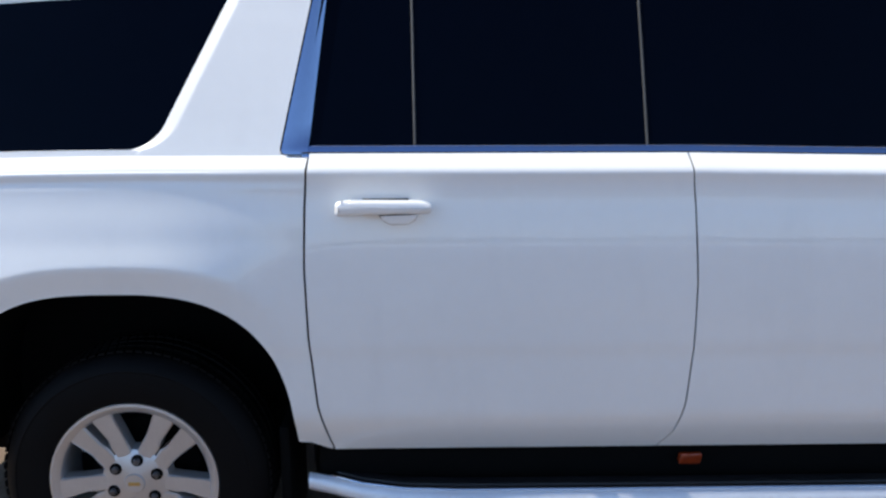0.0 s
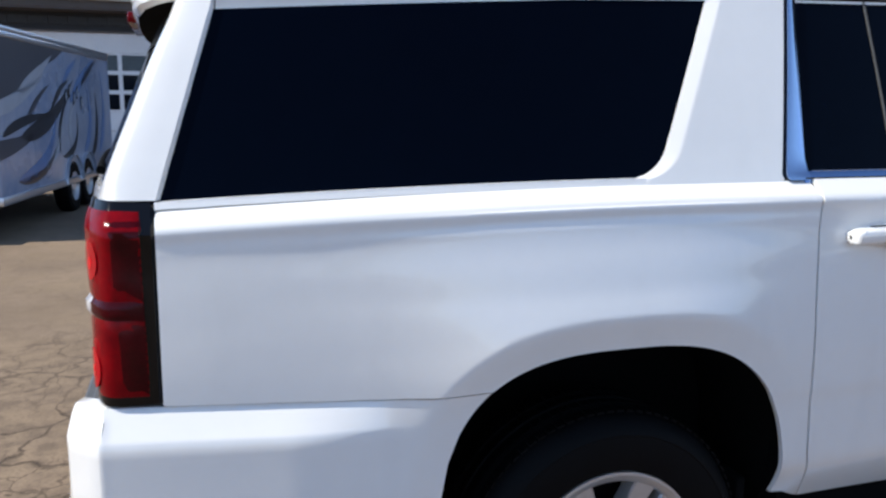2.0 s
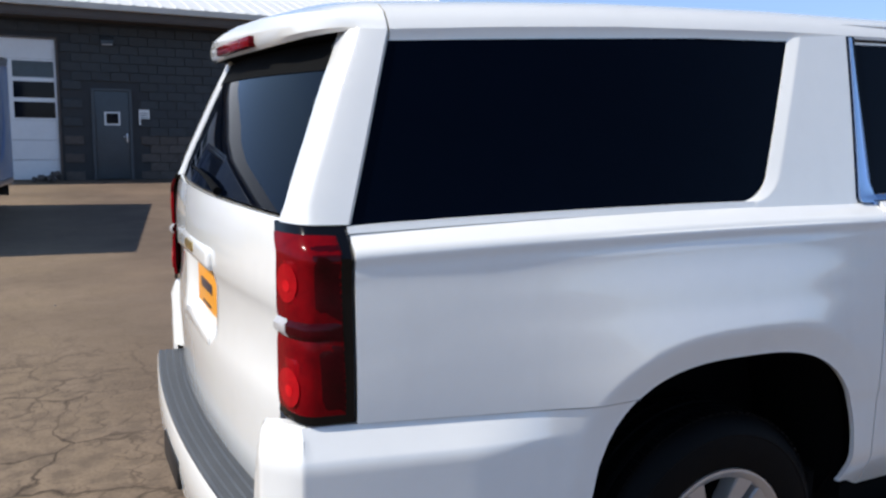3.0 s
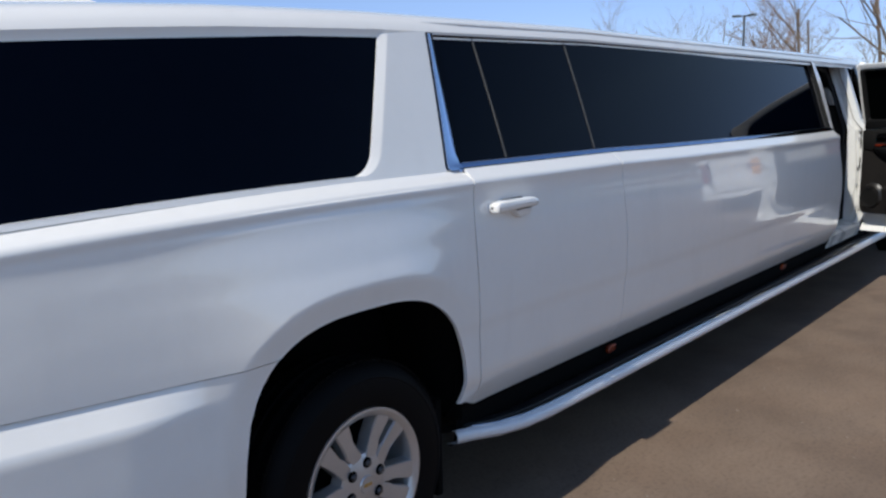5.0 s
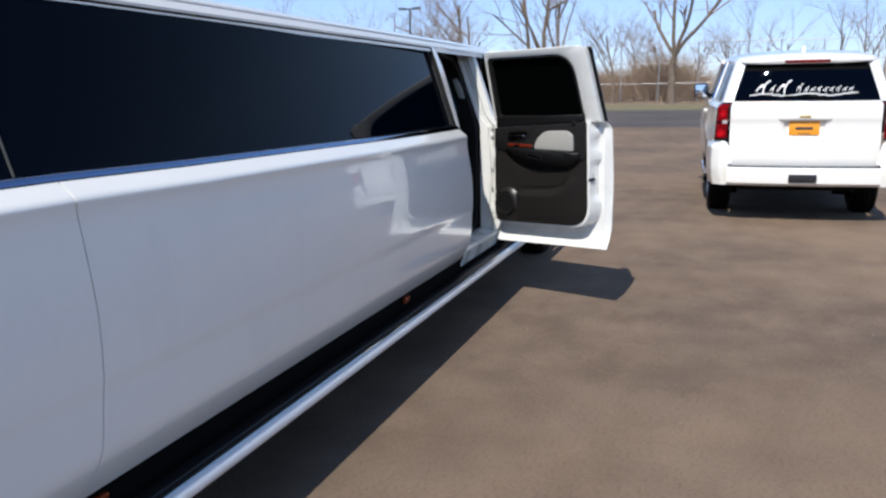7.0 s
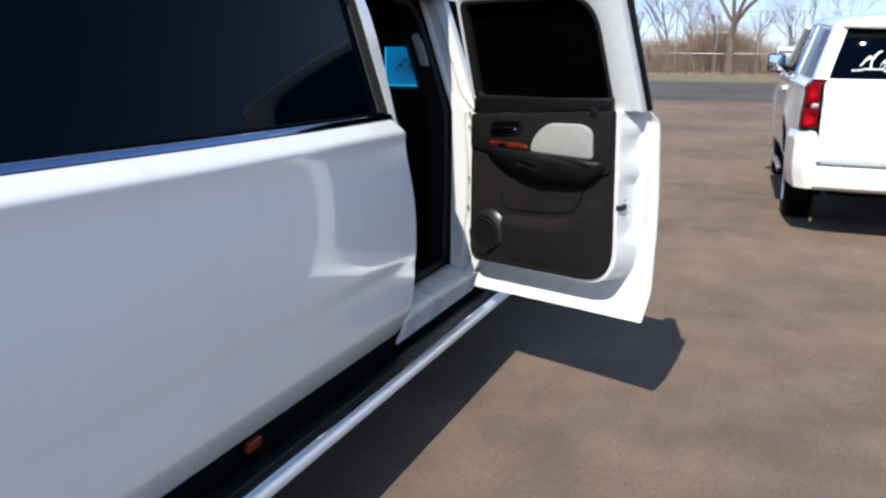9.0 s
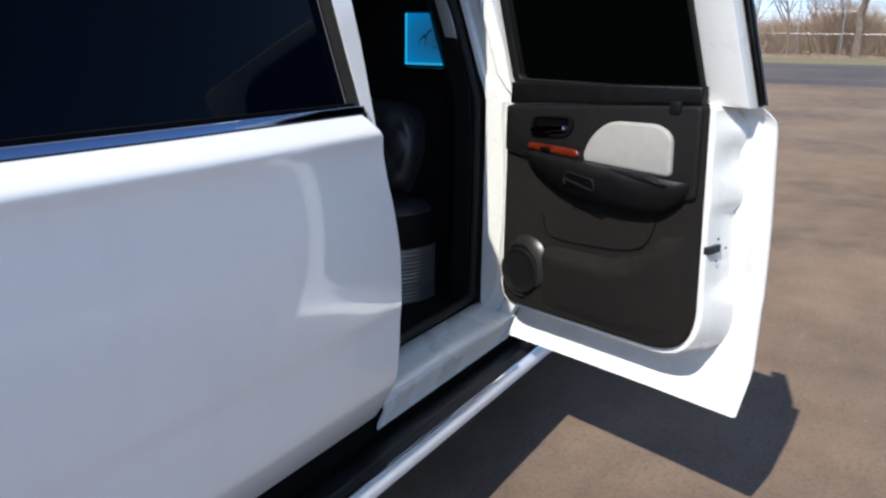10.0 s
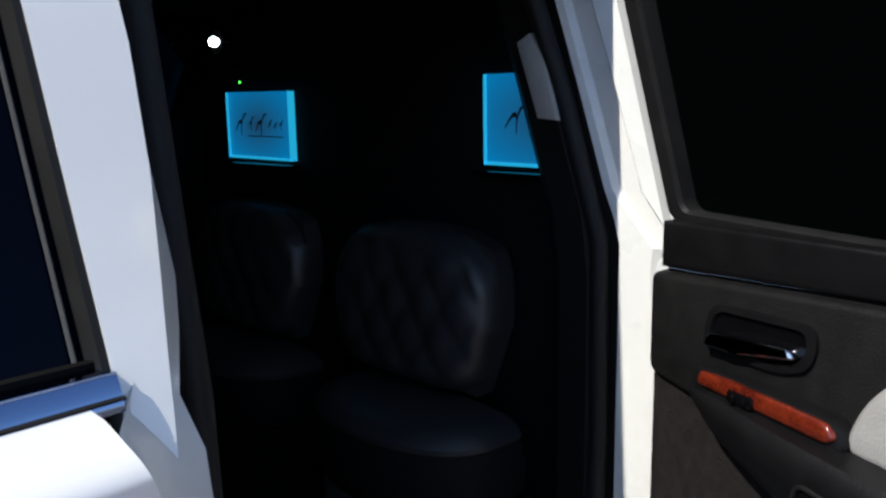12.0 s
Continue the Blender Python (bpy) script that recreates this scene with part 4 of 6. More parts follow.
part("doorway_head", rows_mesh([[Vector((x, glass_y(x, 1.77, S) + dy, z)) for x in lin(6.45, 7.46, 6)] for dy, z in ((0.0, 1.772), (0.02, 1.760), (0.07, 1.758), (0.10, 1.775), (0.3, 1.79))]), PAINT_IN, limo)

# the belt falls a little towards the doorway
for ob in limo.children:
    if ob.name.split(".")[0] in ("stretch_panel", "side_window", "belt_trim", "belt_gap", "trim_bead", "door_post", "rear_jamb", "window_divider", "glass_seal"):
        for v in ob.data.vertices:
            if v.co.y < YC:
                v.co.z -= float(np.interp(v.co.x, [3.22, 3.75, 4.6, 5.4, 5.9, 6.5], [0.0, 0.008, 0.014, 0.021, 0.022, 0.019])) * smooth_step(0.9, 1.22, v.co.z) * smooth_step(1.70, 1.40, v.co.z)

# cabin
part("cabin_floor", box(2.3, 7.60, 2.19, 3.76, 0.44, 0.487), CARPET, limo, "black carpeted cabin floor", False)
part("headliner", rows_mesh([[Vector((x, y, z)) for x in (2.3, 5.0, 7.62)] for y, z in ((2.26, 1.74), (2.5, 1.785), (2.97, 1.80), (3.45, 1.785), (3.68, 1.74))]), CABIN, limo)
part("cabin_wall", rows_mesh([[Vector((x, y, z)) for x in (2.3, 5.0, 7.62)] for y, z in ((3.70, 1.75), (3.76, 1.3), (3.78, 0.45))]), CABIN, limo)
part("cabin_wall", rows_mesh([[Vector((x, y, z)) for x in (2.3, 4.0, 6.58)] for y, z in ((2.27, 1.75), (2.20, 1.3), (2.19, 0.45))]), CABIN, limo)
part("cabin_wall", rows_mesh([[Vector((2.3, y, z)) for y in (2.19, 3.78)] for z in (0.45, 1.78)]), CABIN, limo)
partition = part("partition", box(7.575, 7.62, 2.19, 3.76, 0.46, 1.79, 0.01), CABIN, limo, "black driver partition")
LED = material("blue_lit_panel", (0.02, 0.12, 0.22), 0.3, emit=(0.0, 0.26, 0.56), power=0.3)
led_n, led_l = LED.node_tree.nodes, LED.node_tree.links
led_map = led_n.new("ShaderNodeMapping")
led_map.inputs["Location"].default_value, led_map.inputs["Scale"].default_value = (0, -0.75, -0.75), (0, 1.5, 1.5)
led_l.new(led_n.new("ShaderNodeTexCoord").outputs["Generated"], led_map.inputs["Vector"])
led_glow = led_n.new("ShaderNodeTexGradient")
led_glow.gradient_type = "SPHERICAL"
led_l.new(led_map.outputs[0], led_glow.inputs["Vector"])
led_ramp = led_n.new("ShaderNodeValToRGB")
led_ramp.color_ramp.elements[0].color, led_ramp.color_ramp.elements[1].color = (0.0, 0.36, 0.88, 1), (0.02, 0.10, 0.22, 1)
led_l.new(led_glow.outputs["Fac"], led_ramp.inputs[0])
led_l.new(led_ramp.outputs[0], led_n["Principled BSDF"].inputs["Emission Color"])
LED_EDGE = material("lit_panel_edge", (0.05, 0.4, 0.6), 0.3, emit=(0.02, 0.50, 0.85), power=0.5)
for y0, y1, zt in ((2.245, 2.560, 1.543), (3.262, 3.562, 1.520)):
    zb = zt - 0.183
    panel = part("lit_panel", box(7.555, 7.573, y0, y1, zb, zt, 0.003), LED, partition, "square blue backlit panel with dark lettering shapes")
    part("panel_edge", join(box(7.552, 7.572, y0 - 0.004, y1 + 0.004, zb - 0.005, zb + 0.002), box(7.552, 7.572, y1, y1 + 0.005, zb - 0.005, zt), box(7.552, 7.572, y0 - 0.005, y0, zb - 0.005, zt)), LED_EDGE, partition, "", False)
    part("panel_shelf", box(7.52, 7.575, y0 - 0.01, y1 + 0.01, zb - 0.025, zb - 0.015, 0.002), GLOSS_BLACK, partition)
    mark = bmesh.new()
    for k, (a, w, h) in enumerate(((0.262, 0.060, 0.052), (0.196, 0.030, 0.034), (0.160, 0.056, 0.050), (0.098, 0.022, 0.022), (0.072, 0.022, 0.018), (0.046, 0.022, 0.020))):
        z, line = zb + 0.088 + 0.003 * (k % 2), []
        for q in range(13):
            u = q / 12
            line.append((y0 + a - w * (u + 0.22 * math.sin(2 * math.pi * u)), z + h * (u - 0.5) * 0.55 + 0.42 * h * math.sin(2.6 * math.pi * u), 0.0034 * (0.35 + math.sin(math.pi * u)) * (1.6 if k in (0, 2) else 1.0)))
        up, lo = [(7.5535, y, zz + r) for y, zz, r in line], [(7.5535, y, zz - r) for y, zz, r in line]
        mark = join(mark, flange(rows_mesh([[Vector(p) for p in up], [Vector(p) for p in lo]]), 0.001, (-1, 0, 0)))
    part("panel_mark", join(mark, box(7.5525, 7.5535, y0 + 0.03, y0 + 0.20, zb + 0.058, zb + 0.061)), INK, partition, "", False)


def bench_seat(y0, y1, base_mat):
    """Rear-facing quilted seat on a pleated drum base."""
    st = new("rear_facing_seat")
    st.parent = limo
    st["label"] = "black quilted leather seat"
    n, m, rows = 46, 44, []
    for j in range(m):
        w = j / (m - 1)
        row = []
        for i in range(n):
            u = i / (n - 1)
            uu, ww = 2 * u - 1, 2 * w - 1
            rim = max(0.0, 1 - (abs(uu) ** 5 + (abs(ww) ** 4 if ww > 0 else abs(ww) ** 7)))
            pin = 1 - 0.12 * max(0, ww) ** 4 - 0.20 * max(0, -ww) ** 1.3
            y = (y0 + y1) / 2 + uu * (y1 - y0) / 2 * pin
            z = 0.885 + w * 0.340 - 0.035 * abs(uu) ** 3 * (1 if ww > 0 else 0.2)
            a, b = (y + 0.62 * z) / 0.095, (y - 0.62 * z) / 0.095
            quilt = 0.012 * (abs(math.sin(math.pi * a)) * abs(math.sin(math.pi * b))) ** 0.45
            x = 7.475 - 0.055 * rim ** 0.4 - quilt * rim ** 0.5 - 0.04 * (1 - w) * 0.6
            row.append(Vector((x, y, z)))
        rows.append(row)
    part("backrest", flange(rows_mesh(rows), 0.05, (1, 0, 0)), LEATHER, st, "diamond-quilted black backrest")
    cush = []
    for r, z in ((0.0, 0.892), (0.5, 0.892), (0.8, 0.884), (0.93, 0.872), (0.985, 0.855), (0.975, 0.843), (1.0, 0.825), (1.03, 0.785), (1.0, 0.735), (0.9, 0.705), (0.7, 0.70)):
        cush.append([Vector((7.45 - 0.225 * r * max(0, math.sin(math.pi * k / 28)) ** 0.6, (y0 + y1) / 2 - 0.060 - (y1 - y0) * 0.53 * r * math.cos(math.pi * k / 28), z - 0.02)) for k in range(29)])
    part("cushion", rows_mesh(cush[:6]), LEATHER, st, "rounded black leather cushion")
    # Skirt coloured darker than the cushion leather, for the shade under the pad
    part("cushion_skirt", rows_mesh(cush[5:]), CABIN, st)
    base = []
    for z in lin(0.487, 0.700, 64):
        zig = 0.0016 * math.sin(z * 2 * math.pi / 0.0145)
        base.append([Vector((7.46 - (0.245 + zig) * max(0, math.sin(math.pi * k / 44)) ** 0.75, (y0 + y1) / 2 - 0.078 - ((y1 - y0) * 0.51 + zig) * math.cos(math.pi * k / 44), z)) for k in range(45)])
    part("base", rows_mesh(base), base_mat, st, "pleated drum seat base")


bench_seat(2.452, 2.945, PLEAT)
# Far base is near-black instead of silver: the cabin's shade in its colour
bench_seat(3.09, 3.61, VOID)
part("belt_guide", poly([(7.425, 2.262, 1.455), (7.425, 2.290, 1.560), (7.425, 2.325, 1.605), (7.425, 2.352, 1.590), (7.425, 2.305, 1.458)], (-0.03, 0, 0), 0.006), GREY_PAD, limo, "light grey belt guide")
BULB = material("white_cabin_bulb", (0.9, 0.9, 0.9), 0.4, emit=(0.9, 0.97, 1.0), power=6.0)
GREEN = material("green_indicator", (0.1, 0.6, 0.1), 0.4, emit=(0.1, 1.0, 0.1), power=1.5)
part("cabin_light", moved(lathe([(0.0, -0.014), (0.009, -0.010), (0.013, 0.0), (0.009, 0.01), (0.0, 0.012)], 14, "x"), Matrix.Translation((7.36, 3.29, 1.642))), BULB, limo, "small lit white cabin light")
part("cabin_light_housing", moved(lathe([(0.03, 0.0), (0.035, 0.02), (0.0, 0.03)], 16, "x"), Matrix.Translation((7.366, 3.29, 1.642))), GLOSS_BLACK, limo)
part("indicator", moved(lathe([(0.0, -0.004), (0.004, 0.0), (0.0, 0.004)], 8, "x"), Matrix.Translation((7.56, 3.50, 1.548))), GREEN, limo)

# running board
edge = [(2.17, 2.035), (2.24, 2.005), (2.33, 1.955), (2.45, 1.922), (2.6, 1.910)] + [(x, 1.908) for x in lin(3.0, 8.25, 22)] + [(8.40, 1.916), (8.5, 1.96), (8.56, 2.01)]
board = new("running_board")
board.parent = limo
board["label"] = "black running board with silver outer edge"
part("edge", flange(rows_mesh([[Vector((x, y + o, z)) for x, y in edge] for o, z in ((0.05, 0.305), (0.012, 0.312), (0.0, 0.325), (0.0, 0.345), (0.010, 0.358), (0.022, 0.362), (0.026, 0.356))]), 0.004, (0, 1, 0)), SATIN, board, "satin silver board edge")
part("bead", tube([(x, y + 0.024, 0.362) for x, y in edge[1:-1]], 0.004, 6), CHROME, board)
part("tread", flange(rows_mesh([[Vector((x, y + o, z)) for x, y in edge[1:-1]] for o, z in ((0.026, 0.356), (0.040, 0.352), (0.042, 0.356), (0.050, 0.356), (0.052, 0.352), (0.070, 0.352), (0.072, 0.356), (0.080, 0.356), (0.082, 0.352), (0.125, 0.350), (0.15, 0.335))]), 0.03, (0, 0, -1)), BLACK, board, "black ribbed tread")
# Black sheet put behind the board where the gap is only shade
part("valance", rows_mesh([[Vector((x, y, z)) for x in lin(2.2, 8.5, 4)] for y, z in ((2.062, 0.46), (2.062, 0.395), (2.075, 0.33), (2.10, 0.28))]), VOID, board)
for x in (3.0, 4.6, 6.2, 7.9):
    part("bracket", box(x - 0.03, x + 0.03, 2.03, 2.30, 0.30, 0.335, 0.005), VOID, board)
for x in (3.285, 5.62):
    part("side_marker", poly([(p[0], 2.052, p[1]) for p in rounded([(x - 0.036, 0.384), (x - 0.030, 0.416), (x + 0.036, 0.416), (x + 0.030, 0.384)], 0.008)], (0, -0.016, 0), 0.004), AMBER, limo, "amber side marker lamp")

# the open door, hinged at its front edge
TILT_OPEN = radians(70)
HX, HY = 7.41, 2.0
OUT = Matrix(((-math.cos(TILT_OPEN), -math.sin(TILT_OPEN), 0, HX), (-math.sin(TILT_OPEN), math.cos(TILT_OPEN), 0, HY), (0, 0, 1, 0), (0, 0, 0, 1)))
odoor = new("open_door")
odoor.parent = limo
odoor["label"] = "white side door standing wide open"


def dpart(name, bm, mat, label="", smooth=True):
    return part(name, moved(bm, OUT), mat, odoor, label, smooth)


def outer_n(u, z):
    x = HX - u
    return (side_y(x, z, S) if z < 1.31 else glass_y(x, z, S)) - HY


def plate(points, n0, n1, bevel=0.0, seg=2):
    """An outline in (u, z), standing from depth n0 to n1."""
    return poly([(p[0], n0, p[1]) for p in points], (0, n1 - n0, 0), bevel, seg)


rows = []
for z in [0.432, 0.436, 0.446, 0.47, 0.50, 0.54, 0.58, 0.62] + lin(0.66, 1.24, 16) + [1.26, 1.275, 1.29, 1.302]:
    tip = float(np.interp(z, [0.43, 0.9, 1.2, 1.27, 1.302], [0.896, 0.890, 0.886, 0.878, 0.855]))
    back = lambda u: max(0.004, outer_n(u, z) + 0.010)
    loop = [Vector((u, outer_n(u, max(z, 0.44)), z)) for u in lin(0.012, tip, 26)]
    loop += [Vector((tip + 0.004, outer_n(tip, z) + 0.004, z)), Vector((tip + 0.002, outer_n(tip, z) + 0.011, z)), Vector((tip - 0.006, outer_n(tip, z) + 0.016, z)), Vector((tip - 0.034, back(tip), z)), Vector((0.60, back(0.6), z)), Vector((0.40, back(0.4), z)), Vector((0.03, back(0.03), z)), Vector((0.012, outer_n(0.012, z) + 0.012, z))]
    rows.append(loop)
shell = rows_mesh(rows, close_u=True)
for ring in (0, -1):
    lo = [v for v in shell.verts if abs(v.co.z - rows[ring][0].z) < 1e-6]
    bmesh.ops.contextual_create(shell, geom=lo)
for v in shell.verts:
    v.co.z += 0.016 * v.co.x / 0.88 * smooth_step(0.60, 0.45, v.co.z)
dpart("shell", shell, PAINT_IN, "white painted door shell")


def dense(points, step):
    """A closed outline cut into short steps."""
    out = []
    for a, b in zip(points, points[1:] + points[:1]):
        k = max(1, int((b - a).length / step))
        out += [a + (b - a) * (i / k) for i in range(k)]
    return out


# pressed inner box that carries the trim: steep below, a sloping face with a hollow for the latch at the free edge
box_line = dense(rounded([(0.026, 0.574), (0.026, 1.262), (0.785, 1.298), (0.806, 0.588)], [0.08, 0.02, 0.02, 0.16], 12), 0.02)
levels = [(0.0, 0.106), (0.05, 0.1045), (0.10, 0.101), (0.5, 0.066), (0.9, 0.020), (1.0, 0.012), (1.15, -0.004)]
sides = [[] for _ in levels]
for k, p in enumerate(box_line):
    along = box_line[(k + 1) % len(box_line)] - box_line[k - 1]
    out = Vector((along.y, -along.x)).normalized()
    if (p + out * 0.01 - Vector((0.4, 0.9))).length < (p - Vector((0.4, 0.9))).length:
        out = -out
    hollow = smooth_step(0.765, 0.815, p.y) * smooth_step(1.045, 1.010, p.y) + 0.8 * smooth_step(1.10, 1.13, p.y) * smooth_step(1.22, 1.17, p.y)
    spread = 0.006 + max(0.0, out.x) ** 1.5 * (0.030 - 0.023 * min(1.0, hollow)) * smooth_step(1.28, 1.24, p.y)
    for row, (w, n) in zip(sides, levels):
        row.append(Vector((p.x + out.x * spread * w, n, p.y + out.y * spread * w)))
pressing = rows_mesh(sides, close_u=True)
bmesh.ops.contextual_create(pressing, geom=[v for v in pressing.verts if abs(v.co.y - 0.106) < 1e-6])
dpart("inner_pressing", pressing, PAINT_IN)


def lean_n(z):
    return glass_y(7.0, z, S) - HY


def ring(outer, inner, na, nb, mat, name, label=""):
    k = len(outer)
    f = lambda p, n: Vector((p[0], lean_n(p[1]) + n, p[1]))
    rows = [[f(p, na + 0.006) for p in outer], [f(p, na) for p in [(o[0] * 0.9 + i[0] * 0.1, o[1] * 0.9 + i[1] * 0.1) for o, i in zip(outer, inner)]], [f(p, na) for p in [(o[0] * 0.15 + i[0] * 0.85, o[1] * 0.15 + i[1] * 0.85) for o, i in zip(outer, inner)]], [f(p, na + 0.006) for p in inner],
            [f(p, nb - 0.006) for p in inner], [f(p, nb) for p in [(o[0] * 0.15 + i[0] * 0.85, o[1] * 0.15 + i[1] * 0.85) for o, i in zip(outer, inner)]], [f(p, nb) for p in [(o[0] * 0.9 + i[0] * 0.1, o[1] * 0.9 + i[1] * 0.1) for o, i in zip(outer, inner)]], [f(p, nb - 0.006) for p in outer]]
    return dpart(name, rows_mesh(rows, close_u=True, close_v=True), mat, label)


out_line = rounded([(0.012, 1.295), (0.030, 1.768), (0.812, 1.782), (0.858, 1.295)], [0.001, 0.03, 0.05, 0.001], 8)
in_line = rounded([(0.034, 1.318), (0.048, 1.724), (0.712, 1.734), (0.742, 1.318)], [0.02, 0.035, 0.14, 0.03], 8)
ring(out_line, in_line, -0.006, 0.050, PAINT_IN, "window_frame", "white door window frame")
in2 = rounded([(0.066, 1.334), (0.076, 1.712), (0.698, 1.720), (0.728, 1.334)], [0.02, 0.03, 0.13, 0.03], 8)
ring(in_line, in2, 0.004, 0.056, SEAL, "window_seal", "black rubber window seal")
pane = bmesh.new()
pv = [pane.verts.new((p[0], lean_n(p[1]) + 0.020, p[1])) for p in rounded([(0.055, 1.32), (0.065, 1.72), (0.722, 1.728), (0.747, 1.32)], [0.02, 0.03, 0.13, 0.03], 8)]
pane.faces.new(pv)
dpart("window_pane", thick(pane, 0.005), DOOR_GLASS, "dark tinted door window", False)
dpart("outer_applique", poly([(0.770, -0.010, 1.30), (0.735, 0.118, 1.76), (0.800, 0.120, 1.775), (0.860, -0.006, 1.30)], (0.0, -0.010, 0)), GLOSS_BLACK, "black outer window post")
dpart("frame_edge_strip", tube([(0.864 - 0.044 * t, lean_n(1.30 + 0.47 * t) - 0.002, 1.30 + 0.47 * t) for t in lin(0, 1, 8)], 0.008, 6), GLOSS_BLACK)
# inner trim
trim_line = rounded([(0.040, 0.585), (0.040, 1.250), (0.768, 1.302), (0.790, 0.600)], [0.07, 0.02, 0.02, 0.15], 9)
dpart("trim_panel", plate(trim_line, 0.095, 0.122, 0.012, 3), TRIM_SOFT, "charcoal carpeted door trim")
dpart("upper_trim", plate(rounded([(0.046, 1.100), (0.046, 1.250), (0.760, 1.298), (0.765, 1.040), (0.40, 1.060)], [0.02, 0.015, 0.02, 0.03, 0.1], 5), 0.118, 0.134, 0.010, 3), TRIM, "charcoal moulded upper trim")
dpart("window_rail", poly([(0.055, 0.098, 1.256), (0.055, 0.098, 1.322), (0.752, 0.098, 1.346), (0.752, 0.098, 1.300)], (0, 0.026, 0), 0.008, 3), TRIM_BLACK, "black window rail")
pocket = []
for k in range(25):
    u = 0.05 + 0.70 * k / 24
    e = math.sin(math.pi * k / 24) ** 0.4
    top = float(np.interp(u, [0.05, 0.2, 0.25, 0.5, 0.60, 0.66, 0.77], [0.64, 0.79, 0.825, 0.835, 0.865, 0.935, 0.96]))
    low = 0.612 + 0.10 * max(0.0, (u - 0.62) / 0.15) ** 2
    pocket.append([Vector((u, 0.118 + 0.042 * e * w * smooth_step(0.17, 0.30, u), low + (top - low) * t)) for t, w in ((0, 0.0), (0.05, 0.18), (0.2, 0.38), (0.4, 0.60), (0.6, 0.80), (0.72, 0.93), (0.79, 1.0), (0.86, 0.88), (0.93, 0.5), (1.0, 0.0))])
dpart("lower_pocket", rows_mesh(pocket), TRIM_SOFT, "charcoal carpeted door pocket")
groove = [(0.221, 0.124, 0.92), (0.230, 0.124, 0.870), (0.262, 0.124, 0.848), (0.40, 0.124, 0.852), (0.54, 0.124, 0.864), (0.605, 0.124, 0.885), (0.634, 0.124, 0.93), (0.645, 0.124, 0.985)]
for _ in range(2):
    groove = [groove[0]] + [tuple(p * (1 - k) + q * k for p, q in zip(a, b)) for a, b in zip(groove, groove[1:]) for k in (0.25, 0.75)] + [groove[-1]]
dpart("trim_groove", tube(groove, 0.0026, 6), TRIM_BLACK)
arm = []
for k in range(41):
    u = 0.140 + (0.752 - 0.140) * k / 40
    zt = float(np.interp(u, [0.140, 0.217, 0.36, 0.55, 0.752], [1.112, 1.122, 1.116, 1.105, 1.095]))
    zb = float(np.interp(u, [0.140, 0.165, 0.209, 0.311, 0.40, 0.50, 0.62, 0.67, 0.72, 0.752], [1.10, 1.082, 1.050, 1.008, 0.992, 0.984, 0.984, 0.995, 1.03, 1.075]))
    e = max(0.0, math.sin(math.pi * k / 40)) ** 0.35
    arm.append([Vector((u, 0.122 + 0.078 * e * w, zb + (zt - zb) * t)) for t, w in ((0, 0), (0.08, 0.45), (0.3, 0.78), (0.55, 0.95), (0.78, 1.0), (0.92, 0.97), (1.0, 0.86), (1.0, 0.0))])
dpart("armrest", rows_mesh(arm), TRIM_BLACK, "black moulded armrest")
dpart("pull_cup", poly([(p[0] + 0.118, 0.196, p[1] + 0.014) for p in rounded([(0.250, 1.040), (0.258, 1.064), (0.356, 1.052), (0.362, 1.030)], 0.010)], (0, 0.006, 0), 0.003), GLOSS_BLACK, "recessed pull cup")
dpart("pull_cup_rim", tube([(p.x + 0.118, 0.203, p.y + 0.014) for p in rounded([(0.246, 1.035), (0.256, 1.069), (0.358, 1.056), (0.367, 1.025)], 0.012)] + [(0.366, 0.203, 1.062)], 0.003, 6), TRIM)
dpart("arm_pad", plate(rounded([(0.376, 1.108), (0.402, 1.180), (0.468, 1.236), (0.640, 1.240), (0.686, 1.215), (0.690, 1.100)], [0.03, 0.05, 0.05, 0.03, 0.03, 0.02], 6), 0.130, 0.146, 0.010, 3), GREY_PAD, "light grey leather insert")
dpart("wood_strip", poly([(p[0] + 0.028, 0.138, p[1]) for p in rounded([(0.146, 1.126), (0.150, 1.145), (0.20, 1.147), (0.346, 1.142), (0.358, 1.128), (0.345, 1.118)], 0.008)], (0, 0.026, 0), 0.006, 3), WOOD, "glossy red wood veneer strip")
dpart("wood_bed", poly([(p[0] + 0.028, 0.128, p[1]) for p in rounded([(0.136, 1.100), (0.140, 1.150), (0.352, 1.146), (0.366, 1.118), (0.352, 1.094)], 0.012)], (0, 0.030, 0), 0.006, 2), TRIM_BLACK)
dpart("window_switch", join(box(0.233, 0.273, 0.160, 0.168, 1.122, 1.138, 0.003), box(0.242, 0.250, 0.166, 0.174, 1.124, 1.136, 0.002), box(0.258, 0.264, 0.166, 0.172, 1.124, 1.136, 0.002)), GLOSS_BLACK, "small black window switch")
bez_o = rounded([(0.158, 1.170), (0.173, 1.232), (0.337, 1.238), (0.333, 1.186), (0.285, 1.168)], 0.024, 6)
bez_i = rounded([(0.170, 1.178), (0.181, 1.224), (0.325, 1.230), (0.321, 1.193), (0.280, 1.177)], 0.018, 6)
dpart("handle_bezel", rows_mesh([[Vector((p.x, n, p.y)) for p in q] for q, n in ((bez_o, 0.132), (bez_o, 0.140), (bez_i, 0.141), (bez_i, 0.120))], close_u=True), TRIM_BLACK, "black handle bezel")
dpart("handle_cup", plate(bez_i, 0.100, 0.1355), GLOSS_BLACK)
dpart("inner_handle", poly([(p[0], 0.136, p[1]) for p in rounded([(0.170, 1.174), (0.177, 1.194), (0.230, 1.199), (0.308, 1.206), (0.314, 1.194), (0.225, 1.179)], 0.008)], (0, 0.016, 0), 0.006, 3), CHROME, "chrome inner door handle")
